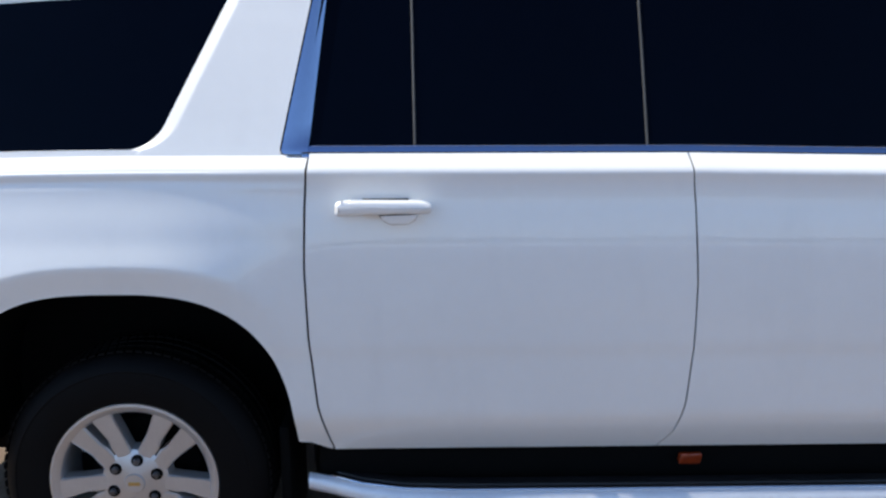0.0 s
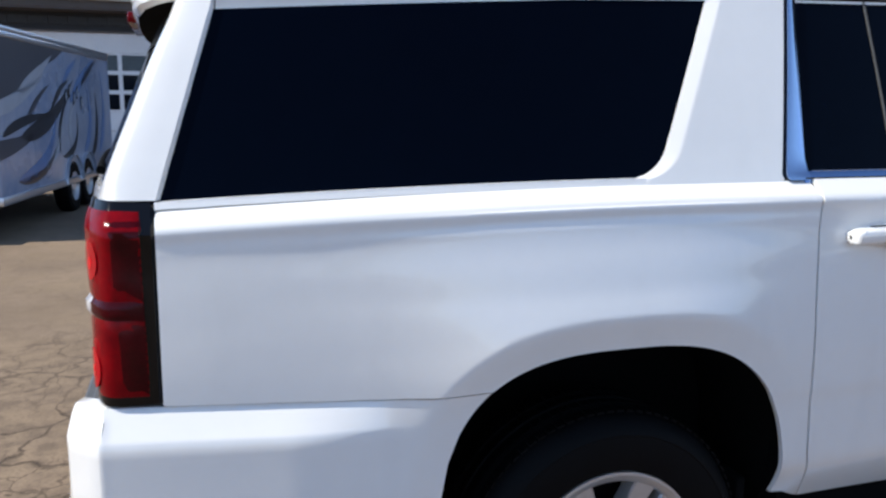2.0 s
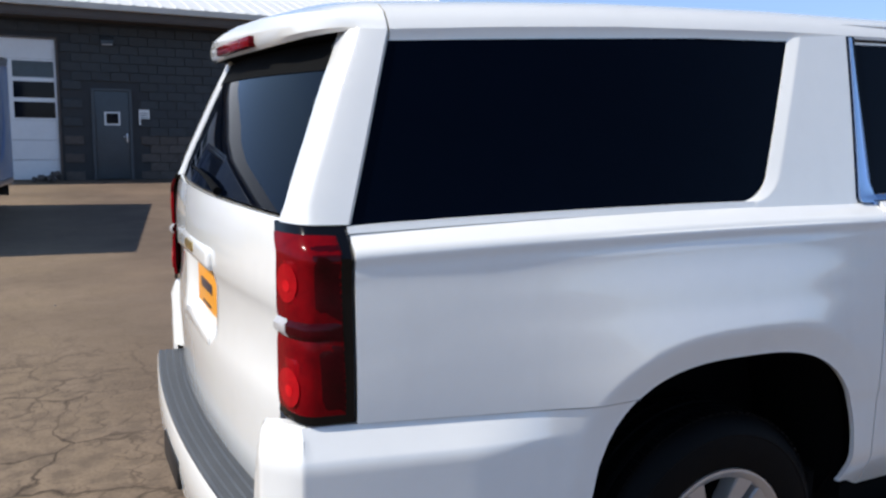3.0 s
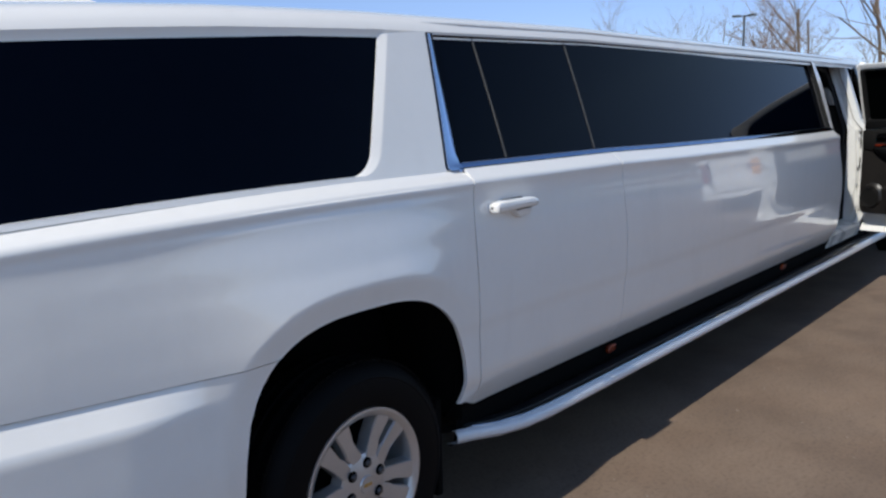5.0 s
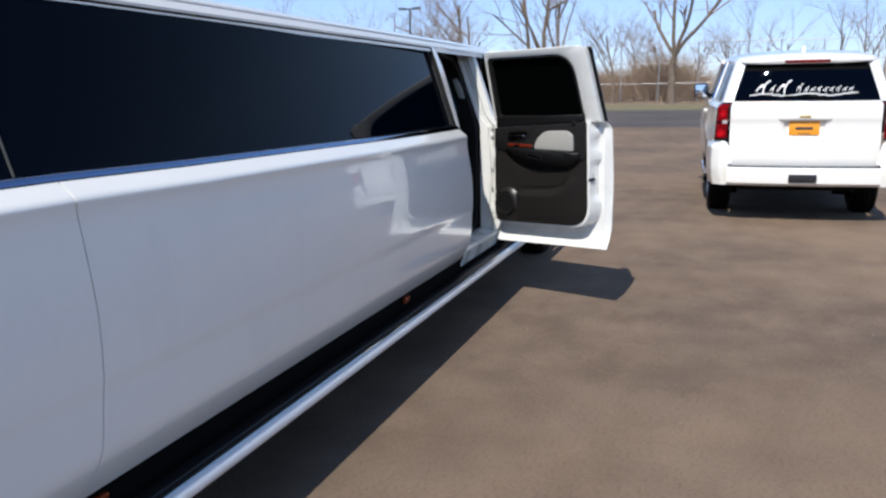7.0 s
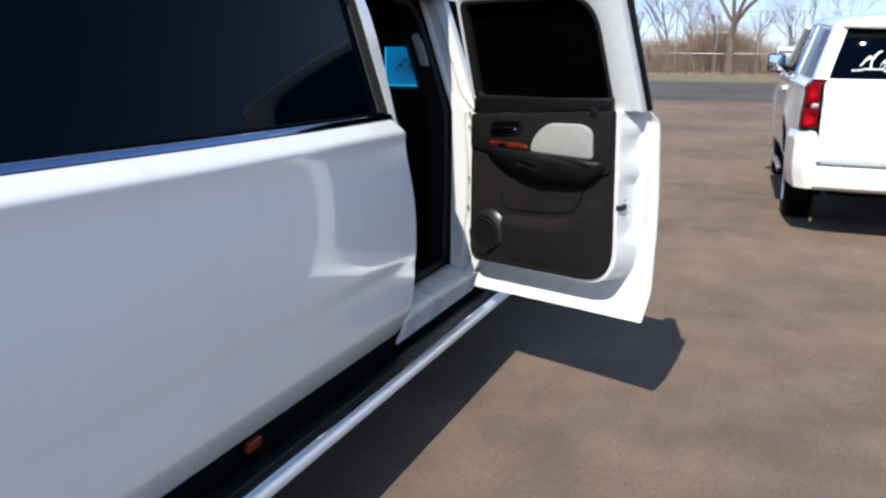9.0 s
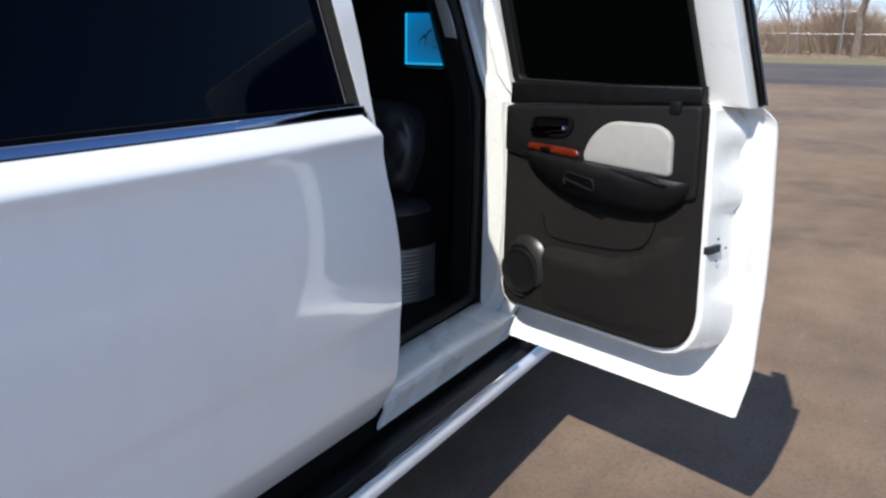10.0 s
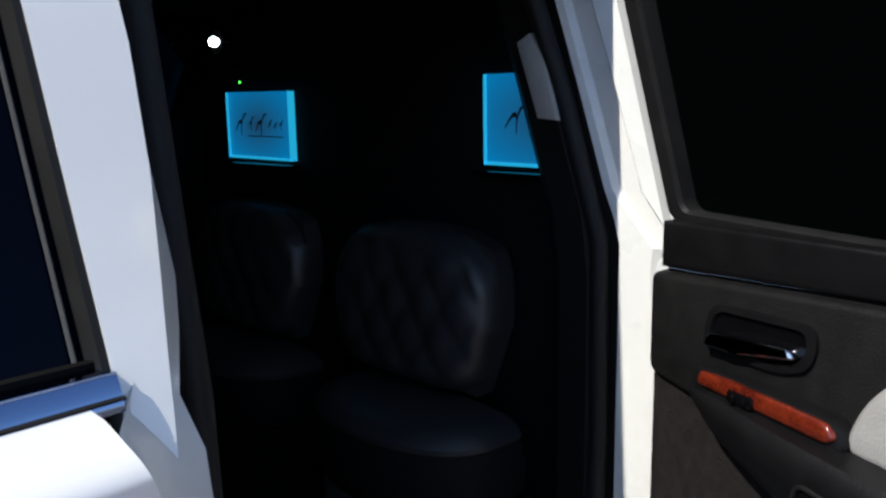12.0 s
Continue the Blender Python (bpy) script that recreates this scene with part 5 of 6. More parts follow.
dpart("speaker", moved(lathe([(0.0, 0.002), (0.05, 0.003), (0.073, 0.002), (0.077, 0.004), (0.083, 0.002), (0.087, -0.006), (0.088, -0.025)], 40), Matrix.Translation((0.136, 0.133, 0.714)) @ Matrix.Diagonal((0.93, 1, 0.93, 1))), TRIM, "round black door speaker")
cres = []
for d in lin(-28, 122, 28):
    a, w = radians(d), max(0.0, math.sin(math.pi * (d + 28) / 150)) ** 0.7
    cres.append([Vector((0.136 + r * math.cos(a), n, 0.714 + r * 1.04 * math.sin(a))) for r, n in ((0.079, 0.122), (0.080, 0.133 + 0.005 * w), (0.081 + 0.012 * w, 0.134 + 0.010 * w), (0.082 + 0.026 * w, 0.133 + 0.005 * w), (0.083 + 0.040 * w, 0.128), (0.085 + 0.048 * w, 0.116))])
dpart("speaker_surround", rows_mesh(cres), SHEEN, "grey speaker surround")
dpart("speaker_lip", tube([(0.136 + 0.085 * math.cos(radians(d)), 0.130, 0.714 + 0.087 * math.sin(radians(d))) for d in lin(165, 285, 16)], [0.001] + [0.0035] * 14 + [0.001], 6), SHEEN)
dpart("arm_grip", poly([(0.50, 0.150, 1.085), (0.515, 0.150, 1.110), (0.64, 0.150, 1.106), (0.70, 0.150, 1.085)], (0, 0.040, 0), 0.010, 3), TRIM_BLACK)
dpart("lock_tab", box(0.665, 0.700, 0.110, 0.140, 1.270, 1.305, 0.006), TRIM_BLACK)
dpart("latch", poly([(0.790, 0.1078, 0.905), (0.8068, 0.1078, 0.905), (0.8135, 0.064, 0.910), (0.797, 0.064, 0.910)], (0, 0, 0.020), 0.001), BLACK, "black door latch")
for n, z in ((0.073, 0.946), (0.040, 0.917), (0.074, 0.884)):
    dpart("latch_screw", moved(lathe([(0.0, 0.0015), (0.0028, 0.001), (0.0036, -0.003)], 10, "x"), Matrix.Translation((0.807 + 0.13 * (0.106 - n), n, z))), NUT)

# ---------------------------------------------------------------- the second vehicle
suv = thing("white_suv", "white full-size estate car with a dark rear window, parked ahead", "car")
vehicle(suv, 0.0, False)
for flip in (False, True):
    fx = mirrored if flip else (lambda b: b)
    part("rear_door_window", fx(side_sheet(lambda z: CHROME_IN(z), const(3.18), const(1.318), lambda x: gutter(x, 0) - 0.014, 0, 14, 10, fn=glass_y, off=0.004, depth=0.01)), GLASS, suv)
    part("running_board", fx(flange(rows_mesh([[Vector((x, y, z)) for x in lin(2.3, 4.35, 10)] for y, z in ((2.08, 0.35), (2.0, 0.365), (1.96, 0.362), (1.945, 0.345), (1.96, 0.32), (2.08, 0.31))]), 0.01)), CHROME, suv, "bright silver running board")
part("roof_fin", poly([(1.02, YC - 0.018, 1.79), (1.20, YC - 0.018, 1.79), (1.05, YC - 0.018, 1.86), (1.02, YC - 0.018, 1.86)], (0, 0.036, 0), 0.01), PAINT, suv, "white roof antenna fin")
pane_x = lambda yy, zz: 0.559 + 0.317 * (zz - 1.286) + 0.018 * smooth_step(1.30, 1.55, zz) - 0.050 * (1 - ((yy - YC) / 0.72) ** 2) + 0.006
strokes = [(0.50, 0.15, 0.12, 0.015), (0.36, 0.06, 0.07, 0.010), (0.29, 0.15, 0.12, 0.015), (0.10, 0.07, 0.085, 0.010)]
strokes += [(0.03 - 0.062 * k, 0.058, (0.05, 0.045, 0.055, 0.045, 0.05, 0.06, 0.045, 0.05)[k], 0.007) for k in range(8)]
for k, (a, w, h, thin) in enumerate(strokes):
    z, up, lo = 1.375 + 0.3 * h, [], []
    for q in range(17):
        u = q / 16
        yy, zz = YC + a - w * (u + 0.24 * math.sin(2 * math.pi * u)), z + h * ((u - 0.5) * 0.5 + 0.45 * math.sin(2.5 * math.pi * u))
        r = thin * (0.4 + 0.9 * math.sin(math.pi * u))
        up.append(Vector((pane_x(yy, zz + r) - 0.002, yy, zz + r)))
        lo.append(Vector((pane_x(yy, zz - r) - 0.002, yy, zz - r)))
    part("script_stroke", flange(rows_mesh([up, lo]), 0.002, (-1, 0, 0)), DECAL, suv, "", False)
under = bmesh.new()
for k in range(14):
    a = 0.56 - 0.075 * k
    z = 1.340 + 0.012 * math.sin(k * 1.1)
    under = join(under, poly([(pane_x(YC + a, z) - 0.002, YC + a, z), (pane_x(YC + a, z) - 0.002, YC + a, z + 0.012), (pane_x(YC + a - 0.08, z) - 0.002, YC + a - 0.08, z + 0.016), (pane_x(YC + a - 0.08, z) - 0.002, YC + a - 0.08, z + 0.004)], (-0.002, 0, 0)))
part("script_underline", under, DECAL, suv, "", False)
suv.matrix_basis = pose(11.45, -0.37, 0.0, 0, 0, 2.5) @ Matrix.Diagonal((1.0, 1.04, 1.055, 1.0)) @ Matrix.Translation((-0.5, -YC, 0))


# ---------------------------------------------------------------- ground
def ground_material(name, light, dark, crack, scale=1.0, patch=None):
    m = bpy.data.materials.new(name)
    m.use_nodes = True
    nodes, links = m.node_tree.nodes, m.node_tree.links
    b = nodes["Principled BSDF"]
    b.inputs["Roughness"].default_value = 0.85
    b.inputs["Specular IOR Level"].default_value = 0.12
    co = nodes.new("ShaderNodeTexCoord").outputs["Object"]

    def tex(kind, sc, detail=4.0):
        n = nodes.new(kind)
        n.inputs["Scale"].default_value = sc
        if kind == "ShaderNodeTexNoise":
            n.inputs["Detail"].default_value = detail
        links.new(co, n.inputs["Vector"])
        return n

    def mix(a, bb, fac, mode="MIX", amount=None):
        n = nodes.new("ShaderNodeMix")
        n.data_type, n.blend_type = "RGBA", mode
        for sock, v in ((n.inputs[6], a), (n.inputs[7], bb)):
            if isinstance(v, tuple):
                sock.default_value = (*v, 1)
            else:
                links.new(v, sock)
        if fac is None:
            n.inputs[0].default_value = amount
        else:
            links.new(fac, n.inputs[0])
        return n.outputs[2]

    def ramp(src, a, b2, lo=0.0, hi=1.0):
        n = nodes.new("ShaderNodeMapRange")
        n.inputs[1].default_value, n.inputs[2].default_value, n.inputs[3].default_value, n.inputs[4].default_value = a, b2, lo, hi
        links.new(src, n.inputs[0])
        return n.outputs[0]

    broad = ramp(tex("ShaderNodeTexNoise", 0.33 * scale, 6).outputs["Fac"], 0.36, 0.66)
    mid = ramp(tex("ShaderNodeTexNoise", 2.6 * scale, 6).outputs["Fac"], 0.38, 0.66)
    fine = ramp(tex("ShaderNodeTexNoise", 55 * scale, 4).outputs["Fac"], 0.34, 0.68)
    stone = tex("ShaderNodeTexVoronoi", 95 * scale)
    base = mix(tuple(c * 0.88 for c in dark), tuple(c * k for c, k in zip(light, (1.06, 1.0, 0.93))), broad)
    base = mix(base, tuple(c * 0.72 for c in dark), ramp(tex("ShaderNodeTexNoise", 0.9 * scale, 5).outputs["Fac"], 0.52, 0.72, 0, 0.55))
    shift = nodes.new("ShaderNodeVectorMath")
    shift.operation, shift.inputs[1].default_value = "ADD", (31.0, 17.0, 5.0)
    links.new(co, shift.inputs[0])
    drag = nodes.new("ShaderNodeVectorMath")
    drag.operation, drag.inputs[1].default_value = "MULTIPLY", (0.8, 1.15, 1.0)
    links.new(shift.outputs[0], drag.inputs[0])
    blotch = tex("ShaderNodeTexNoise", 2.4 * scale, 9)
    blotch.inputs["Roughness"].default_value = 0.74
    links.new(drag.outputs[0], blotch.inputs["Vector"])
    base = mix(base, tuple(c * k for c, k in zip(light, (1.22, 1.10, 1.04))), ramp(blotch.outputs["Fac"], 0.50, 0.66, 0, 0.30))
    base = mix(base, tuple(c * k for c, k in zip(dark, (0.92, 0.97, 1.06))), ramp(blotch.outputs["Fac"], 0.48, 0.36, 0, 0.28))
    sep = nodes.new("ShaderNodeSeparateXYZ")
    links.new(co, sep.inputs[0])
    if patch:
        base = mix(base, patch, ramp(sep.outputs["X"], 1.2, 0.0, 0.0, 0.8))
    half = mix(base, tuple(c * 1.25 for c in light), ramp(mid, 0.0, 1.0, 0, 0.35))
    grit = mix(half, tuple(c * 0.45 for c in dark), ramp(fine, 0.0, 0.5, 0.30, 0.0))
    grit = mix(grit, tuple(min(1, c * 1.9) for c in light), ramp(stone.outputs["Distance"], 0.10, 0.02, 0.0, 0.10))
    if patch:
        rough_spots = ramp(tex("ShaderNodeTexNoise", 8.0 * scale, 9).outputs["Fac"], 0.42, 0.62)
        old = nodes.new("ShaderNodeMath")
        old.operation = "MULTIPLY"
        links.new(ramp(sep.outputs["X"], 1.3, 0.2, 0.0, 0.75), old.inputs[0])
        links.new(ramp(sep.outputs["Y"], 6.4, 4.6, 0.2, 1.0), old.inputs[1])
        spots = nodes.new("ShaderNodeMath")
        spots.operation = "MULTIPLY"
        links.new(old.outputs[0], spots.inputs[0])
        links.new(rough_spots, spots.inputs[1])
        grit = mix(grit, (0.13, 0.098, 0.070), spots.outputs[0])
        stain_and_shade = nodes.new("ShaderNodeMath")       # darker tone along the parking strip: old stains, and shade deepened in the colour
        stain_and_shade.operation = "MULTIPLY"
        links.new(ramp(tex("ShaderNodeTexNoise", 0.55 * scale, 7).outputs["Fac"], 0.36, 0.62, 0.05, 0.40), stain_and_shade.inputs[0])
        links.new(ramp(sep.outputs["X"], 7.2, 4.6, 0.0, 1.0), stain_and_shade.inputs[1])
        grit = mix(grit, tuple(c * 0.62 for c in dark), stain_and_shade.outputs[0])
    # cracks: warped cell borders, broken up by a second pattern
    warp = tex("ShaderNodeTexNoise", 1.7 * scale, 5)
    wv = nodes.new("ShaderNodeVectorMath")
    wv.operation = "MULTIPLY_ADD"
    wv.inputs[1].default_value = (0.9, 0.9, 0.9)
    links.new(warp.outputs["Color"], wv.inputs[0])
    links.new(co, wv.inputs[2])
    cell = nodes.new("ShaderNodeTexVoronoi")
    cell.feature = "DISTANCE_TO_EDGE"
    cell.inputs["Scale"].default_value = 2.1 * scale
    links.new(wv.outputs[0], cell.inputs["Vector"])
    line = ramp(cell.outputs["Distance"], 0.0, 0.040, 1.0, 0.0)
    keep = ramp(tex("ShaderNodeTexNoise", 0.45 * scale, 3).outputs["Fac"], 0.36, 0.48)
    near = ramp(sep.outputs["Y"], 6.4, 4.6, 0.18, 1.0)
    aged_x = ramp(sep.outputs["X"], 1.3, 0.2, 0.10, 1.0)
    aged_n = nodes.new("ShaderNodeMath")
    aged_n.operation = "MULTIPLY"
    links.new(near, aged_n.inputs[0])
    links.new(aged_x, aged_n.inputs[1])
    aged = aged_n.outputs[0]
    fine_cell = nodes.new("ShaderNodeTexVoronoi")
    fine_cell.feature = "DISTANCE_TO_EDGE"
    fine_cell.inputs["Scale"].default_value = 5.2 * scale
    links.new(wv.outputs[0], fine_cell.inputs["Vector"])
    craze = ramp(fine_cell.outputs["Distance"], 0.0, 0.050, 0.8, 0.0)
    craze_keep = ramp(tex("ShaderNodeTexNoise", 1.3 * scale, 4).outputs["Fac"], 0.40, 0.54)
    craze_cut = nodes.new("ShaderNodeMath")
    craze_cut.operation = "MULTIPLY"
    links.new(craze, craze_cut.inputs[0])
    links.new(craze_keep, craze_cut.inputs[1])
    both_lines = nodes.new("ShaderNodeMath")
    both_lines.operation = "MAXIMUM"
    links.new(line, both_lines.inputs[0])
    links.new(craze_cut.outputs[0], both_lines.inputs[1])
    worn = nodes.new("ShaderNodeMath")
    worn.operation = "MULTIPLY"
    links.new(both_lines.outputs[0], worn.inputs[0])
    links.new(aged, worn.inputs[1])
    cut = nodes.new("ShaderNodeMath")
    cut.operation = "MULTIPLY"
    links.new(worn.outputs[0], cut.inputs[0])
    links.new(keep, cut.inputs[1])
    amount = ramp(cut.outputs[0], 0, 1, 0, crack)
    links.new(mix(grit, tuple(c * 0.25 for c in dark), amount), b.inputs["Base Color"])
    bp = nodes.new("ShaderNodeBump")
    bp.inputs["Strength"].default_value, bp.inputs["Distance"].default_value = 0.35, 0.004
    hsum = nodes.new("ShaderNodeMath")
    hsum.operation = "SUBTRACT"
    links.new(fine, hsum.inputs[0])
    links.new(amount, hsum.inputs[1])
    links.new(hsum.outputs[0], bp.inputs["Height"])
    links.new(bp.outputs[0], b.inputs["Normal"])
    return m


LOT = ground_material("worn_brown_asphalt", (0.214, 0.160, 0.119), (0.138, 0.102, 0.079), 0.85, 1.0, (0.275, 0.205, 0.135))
ROAD = ground_material("dark_asphalt", (0.112, 0.100, 0.098), (0.076, 0.069, 0.069), 0.25, 0.6)
PALE_GROUND = material("pale_reflected_ground", (0.52, 0.50, 0.46), 0.9, grain=0.25, scale=0.15, bump=0.3, bump_scale=40)
GRASS = material("dry_verge_grass", (0.135, 0.130, 0.055), 0.95, second=(0.19, 0.150, 0.085), scale=1.2, bump=0.6, bump_scale=30)
FIELD = material("brown_scrub_ground", (0.16, 0.12, 0.075), 0.95, second=(0.09, 0.075, 0.045), scale=0.4, bump=0.6, bump_scale=20)


def flat(x0, x1, y0, y1, z, nx=2, ny=2):
    return rows_mesh([[Vector((x, y, z)) for x in lin(x0, x1, nx)] for y in lin(y0, y1, ny)])


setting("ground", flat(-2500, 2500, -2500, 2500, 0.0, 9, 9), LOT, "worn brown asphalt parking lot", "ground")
setting("road", flat(36, 66, -400, 120, 0.004), ROAD, "dark newer asphalt drive", "road")
setting("verge", rows_mesh([[Vector((66 + dx, y, z)) for dx, z in ((0, 0.0), (0.4, 0.06), (3, 0.10), (14, 0.10), (30, 0.06), (31, 0.0))] for y in lin(-400, 200, 30)]), GRASS, "dry yellow-green grass verge", "grass")
setting("far_road", flat(112, 124, -500, 400, 0.03), ROAD, "grey road behind the verge", "road")
setting("scrubland", flat(126, 1500, -1500, 1500, 0.05, 4, 12), FIELD, "brown scrubland in the distance", "field")

# Unseen strip and bank behind the camera, added for reflections in the paint
setting("pale_lane", rows_mesh([[Vector((x, y, z)) for x in lin(-260, 260, 40)] for y, z in ((-64, 0.0), (-62, 0.05), (-44, 0.05), (-43, 0.0))]), PALE_GROUND, "pale strip added behind the camera to reflect in the paint", "road")
setting("verge_bank", rows_mesh([[Vector((x, y + 1.5 * math.sin(x * 0.11), z + 0.25 * math.sin(x * 0.23))) for x in lin(-300, 300, 80)] for y, z in ((-74, 0.0), (-80, 0.9), (-110, 1.3), (-160, 0.0))]), GRASS, "grass bank added unseen behind the camera", "grass")


def scatter_pebbles():
    rnd = random.Random(5)
    verts, faces = [], []
    for _ in range(1500):
        x, y = rnd.uniform(-3, 12), rnd.uniform(-2.5, 1.85) if rnd.random() < 0.8 else rnd.uniform(5, 14)
        if y > 4 and x > 0.3:
            x = rnd.uniform(-3, 0.2)
        r = rnd.uniform(0.002, 0.007) * (2.2 if rnd.random() < 0.04 else 1)
        b = len(verts)
        a0 = rnd.uniform(0, 6.28)
        verts += [(x + r * math.cos(a0 + k * 2.1) * rnd.uniform(0.7, 1.3), y + r * math.sin(a0 + k * 2.1) * rnd.uniform(0.7, 1.3), 0.0) for k in range(3)] + [(x, y, r * 0.9)]
        faces += [(b, b + 1, b + 3), (b + 1, b + 2, b + 3), (b + 2, b, b + 3)]
    data = bpy.data.meshes.new("pebbles")
    data.from_pydata(verts, [], faces)
    data.materials.append(material("pale_grit", (0.17, 0.145, 0.12), 0.9, grain=0.4, scale=3))
    tagged(new("loose_grit", data), "loose pale grit scattered on the asphalt", "gravel", "", "stuff")


scatter_pebbles()

# ---------------------------------------------------------------- workshop building
BLOCK = material("dark_grey_block", (0.044, 0.049, 0.053), 0.85, grain=0.3, scale=9, bump=0.5, bump_scale=60, spread=0.08)
BLOCK_LOW = material("brown_grey_block", (0.085, 0.072, 0.064), 0.85, grain=0.3, scale=9, bump=0.5, bump_scale=60, spread=0.13)
MORTAR = material("dark_mortar", (0.036, 0.038, 0.041), 0.95, grain=0.2, scale=20)
WHITE_METAL = material("white_coated_metal", (0.74, 0.75, 0.76), 0.4, grain=0.04, scale=2)
ROOF_METAL = material("pale_metal_roofing", (0.74, 0.73, 0.70), 0.4, grain=0.06, scale=3)
FASCIA = material("brown_fascia", (0.075, 0.058, 0.048), 0.5, grain=0.15, scale=4)
STEEL = material("grey_steel_door_paint", (0.055, 0.066, 0.075), 0.45, grain=0.12, scale=5)
PAPER = material("white_notice", (0.75, 0.75, 0.73), 0.6, grain=0.04, scale=20)
YB = 20.5


def wall_piece(bm, x0, x1, z0, z1):
    return join(bm, box(x0, x1, YB + 0.03, YB + 0.25, z0, z1))


wall = bmesh.new()
for a, b, c, d in ((-16, -2.95, 0, 3.5), (-2.95, 0.72, 3.07, 3.5), (0.72, 1.38, 0, 3.5), (1.38, 2.23, 2.05, 3.5), (2.23, 12, 0, 3.5)):
    wall = wall_piece(wall, a, b, c, d)
wall = join(wall, box(-16, 12, 32, 32.2, 0, 3.5), box(-16, -15.8, YB + 0.25, 32, 0, 3.5), box(11.8, 12, YB + 0.25, 32, 0, 3.5))
workshop_wall = setting("wall_workshop", wall, MORTAR, "dark grey concrete block workshop wall", "wall")
setting("roof", rows_mesh([[Vector((x + dx, y, z + dz)) for x in lin(-16.6, 12.4, 97) for dx, dz in ((0.0, 0.0), (0.10, 0.0), (0.12, 0.016), (0.18, 0.016), (0.20, 0.0))] for y, z in ((YB - 0.75, 3.74), (YB - 0.76, 3.80), (YB + 5.8, 5.5), (YB + 12.2, 3.7))]), ROOF_METAL, "pale ribbed metal roof", "roof")
GUTTER = material("beige_gutter", (0.55, 0.51, 0.45), 0.5, grain=0.08, scale=3)
setting("trim_gutter", join(box(-16.5, 12.4, YB - 0.84, YB - 0.725, 3.66, 3.70, 0.01), box(-16.5, 12.4, YB - 0.85, YB - 0.82, 3.66, 3.79, 0.01)), GUTTER, "beige metal rain gutter", "trim")
setting("trim_fascia", join(box(-16.4, 12.4, YB - 0.72, YB - 0.66, 3.50, 3.76, 0.01), box(-16.4, 12.4, YB - 0.70, YB + 0.2, 3.47, 3.51)), FASCIA, "brown metal eaves fascia", "trim")


def overhead_door(name, x0, x1):
    d = tagged(new(name), "white sectional overhead door with rows of windows", "garage door", "", "structure")
    n = 7
    for k in range(n):
        z0, z1 = 0.02 + 3.04 * k / n, 0.02 + 3.04 * (k + 1) / n
        if k in (2, 3, 4, 5) and k != 2:
            bars = [box(x0, x1, YB + 0.08, YB + 0.12, z0, z0 + 0.045), box(x0, x1, YB + 0.08, YB + 0.12, z1 - 0.045, z1)]
            m = 4
            w = (x1 - x0) / m
            for j in range(m + 1):
                c = x0 + w * j
                bars.append(box(max(x0, c - 0.045), min(x1, c + 0.045), YB + 0.081, YB + 0.119, z0 + 0.045, z1 - 0.045))
            part("section", join(*bars), WHITE_METAL, d, "", False)
            for j in range(m):
                part("pane", box(x0 + w * j + 0.045, x0 + w * (j + 1) - 0.045, YB + 0.095, YB + 0.103, z0 + 0.045, z1 - 0.045), PANE_SKY if k == 5 else PANE, d, "", False)
        else:
            part("section", box(x0, x1, YB + 0.08, YB + 0.12, z0 + 0.004, z1 - 0.004, 0.006, 1), WHITE_METAL, d, "", False)
    part("door_frame", join(box(x0 - 0.07, x0, YB - 0.0, YB + 0.10, 0, 3.10), box(x1, x1 + 0.05, YB, YB + 0.10, 0, 3.10), box(x0, x1, YB, YB + 0.10, 3.06, 3.10)), FASCIA, d, "", False)


PANE = material("dusky_window_pane", (0.006, 0.008, 0.012), 0.08, spec=0.2, grain=0.2, scale=2)
# Top row of panes: the pale sky reflection is put into the colour
PANE_SKY = material("sky_reflection_pane", (0.075, 0.095, 0.105), 0.25, spec=0.3, grain=0.15, scale=2)
overhead_door("door_1", -2.88, 0.70)
steel = tagged(new("door_2"), "dark grey steel side door with a small square window", "door", "", "structure")
part("leaf", box(1.44, 2.17, YB + 0.02, YB + 0.07, 0.02, 2.0, 0.006), STEEL, steel)
part("door_frame", join(box(1.38, 1.44, YB - 0.01, YB + 0.10, 0, 2.05), box(2.17, 2.23, YB - 0.01, YB + 0.10, 0, 2.05), box(1.44, 2.17, YB - 0.01, YB + 0.10, 2.0, 2.05)), STEEL, steel, "", False)
part("window_frame", join(box(1.64, 1.97, YB, YB + 0.03, 1.235, 1.270), box(1.64, 1.97, YB, YB + 0.03, 1.50, 1.535), box(1.64, 1.675, YB, YB + 0.03, 1.27, 1.50), box(1.935, 1.97, YB, YB + 0.03, 1.27, 1.50)), WHITE_METAL, steel, "white window frame", False)
part("pane", box(1.675, 1.935, YB + 0.005, YB + 0.02, 1.27, 1.50), PANE, steel, "", False)
part("door_handle", join(box(2.085, 2.125, YB - 0.01, YB + 0.02, 0.85, 1.05, 0.006), tube([(2.105, YB - 0.01, 0.98), (2.105, YB - 0.05, 0.98), (2.02, YB - 0.055, 0.98)], 0.012)), BRUSHED, steel, "worn metal lever handle")
notice = thing("notice", "white paper notice fixed to the block wall", "sign")
part("sheet", box(2.37, 2.60, YB - 0.006, YB + 0.0, 1.25, 1.60, 0.002), PAPER, notice, "", False)
for k in range(5):
    part("text_bar", box(2.40, 2.57 - 0.03 * (k % 2), YB - 0.008, YB - 0.006, 1.31 + 0.05 * k, 1.325 + 0.05 * k), STEEL, notice, "", False)
board_w = thing("notice_board", "small white sign fixed high on the block wall", "sign")
part("sheet", box(4.90, 5.09, YB - 0.012, YB, 1.80, 2.22, 0.003), PAPER, board_w, "", False)
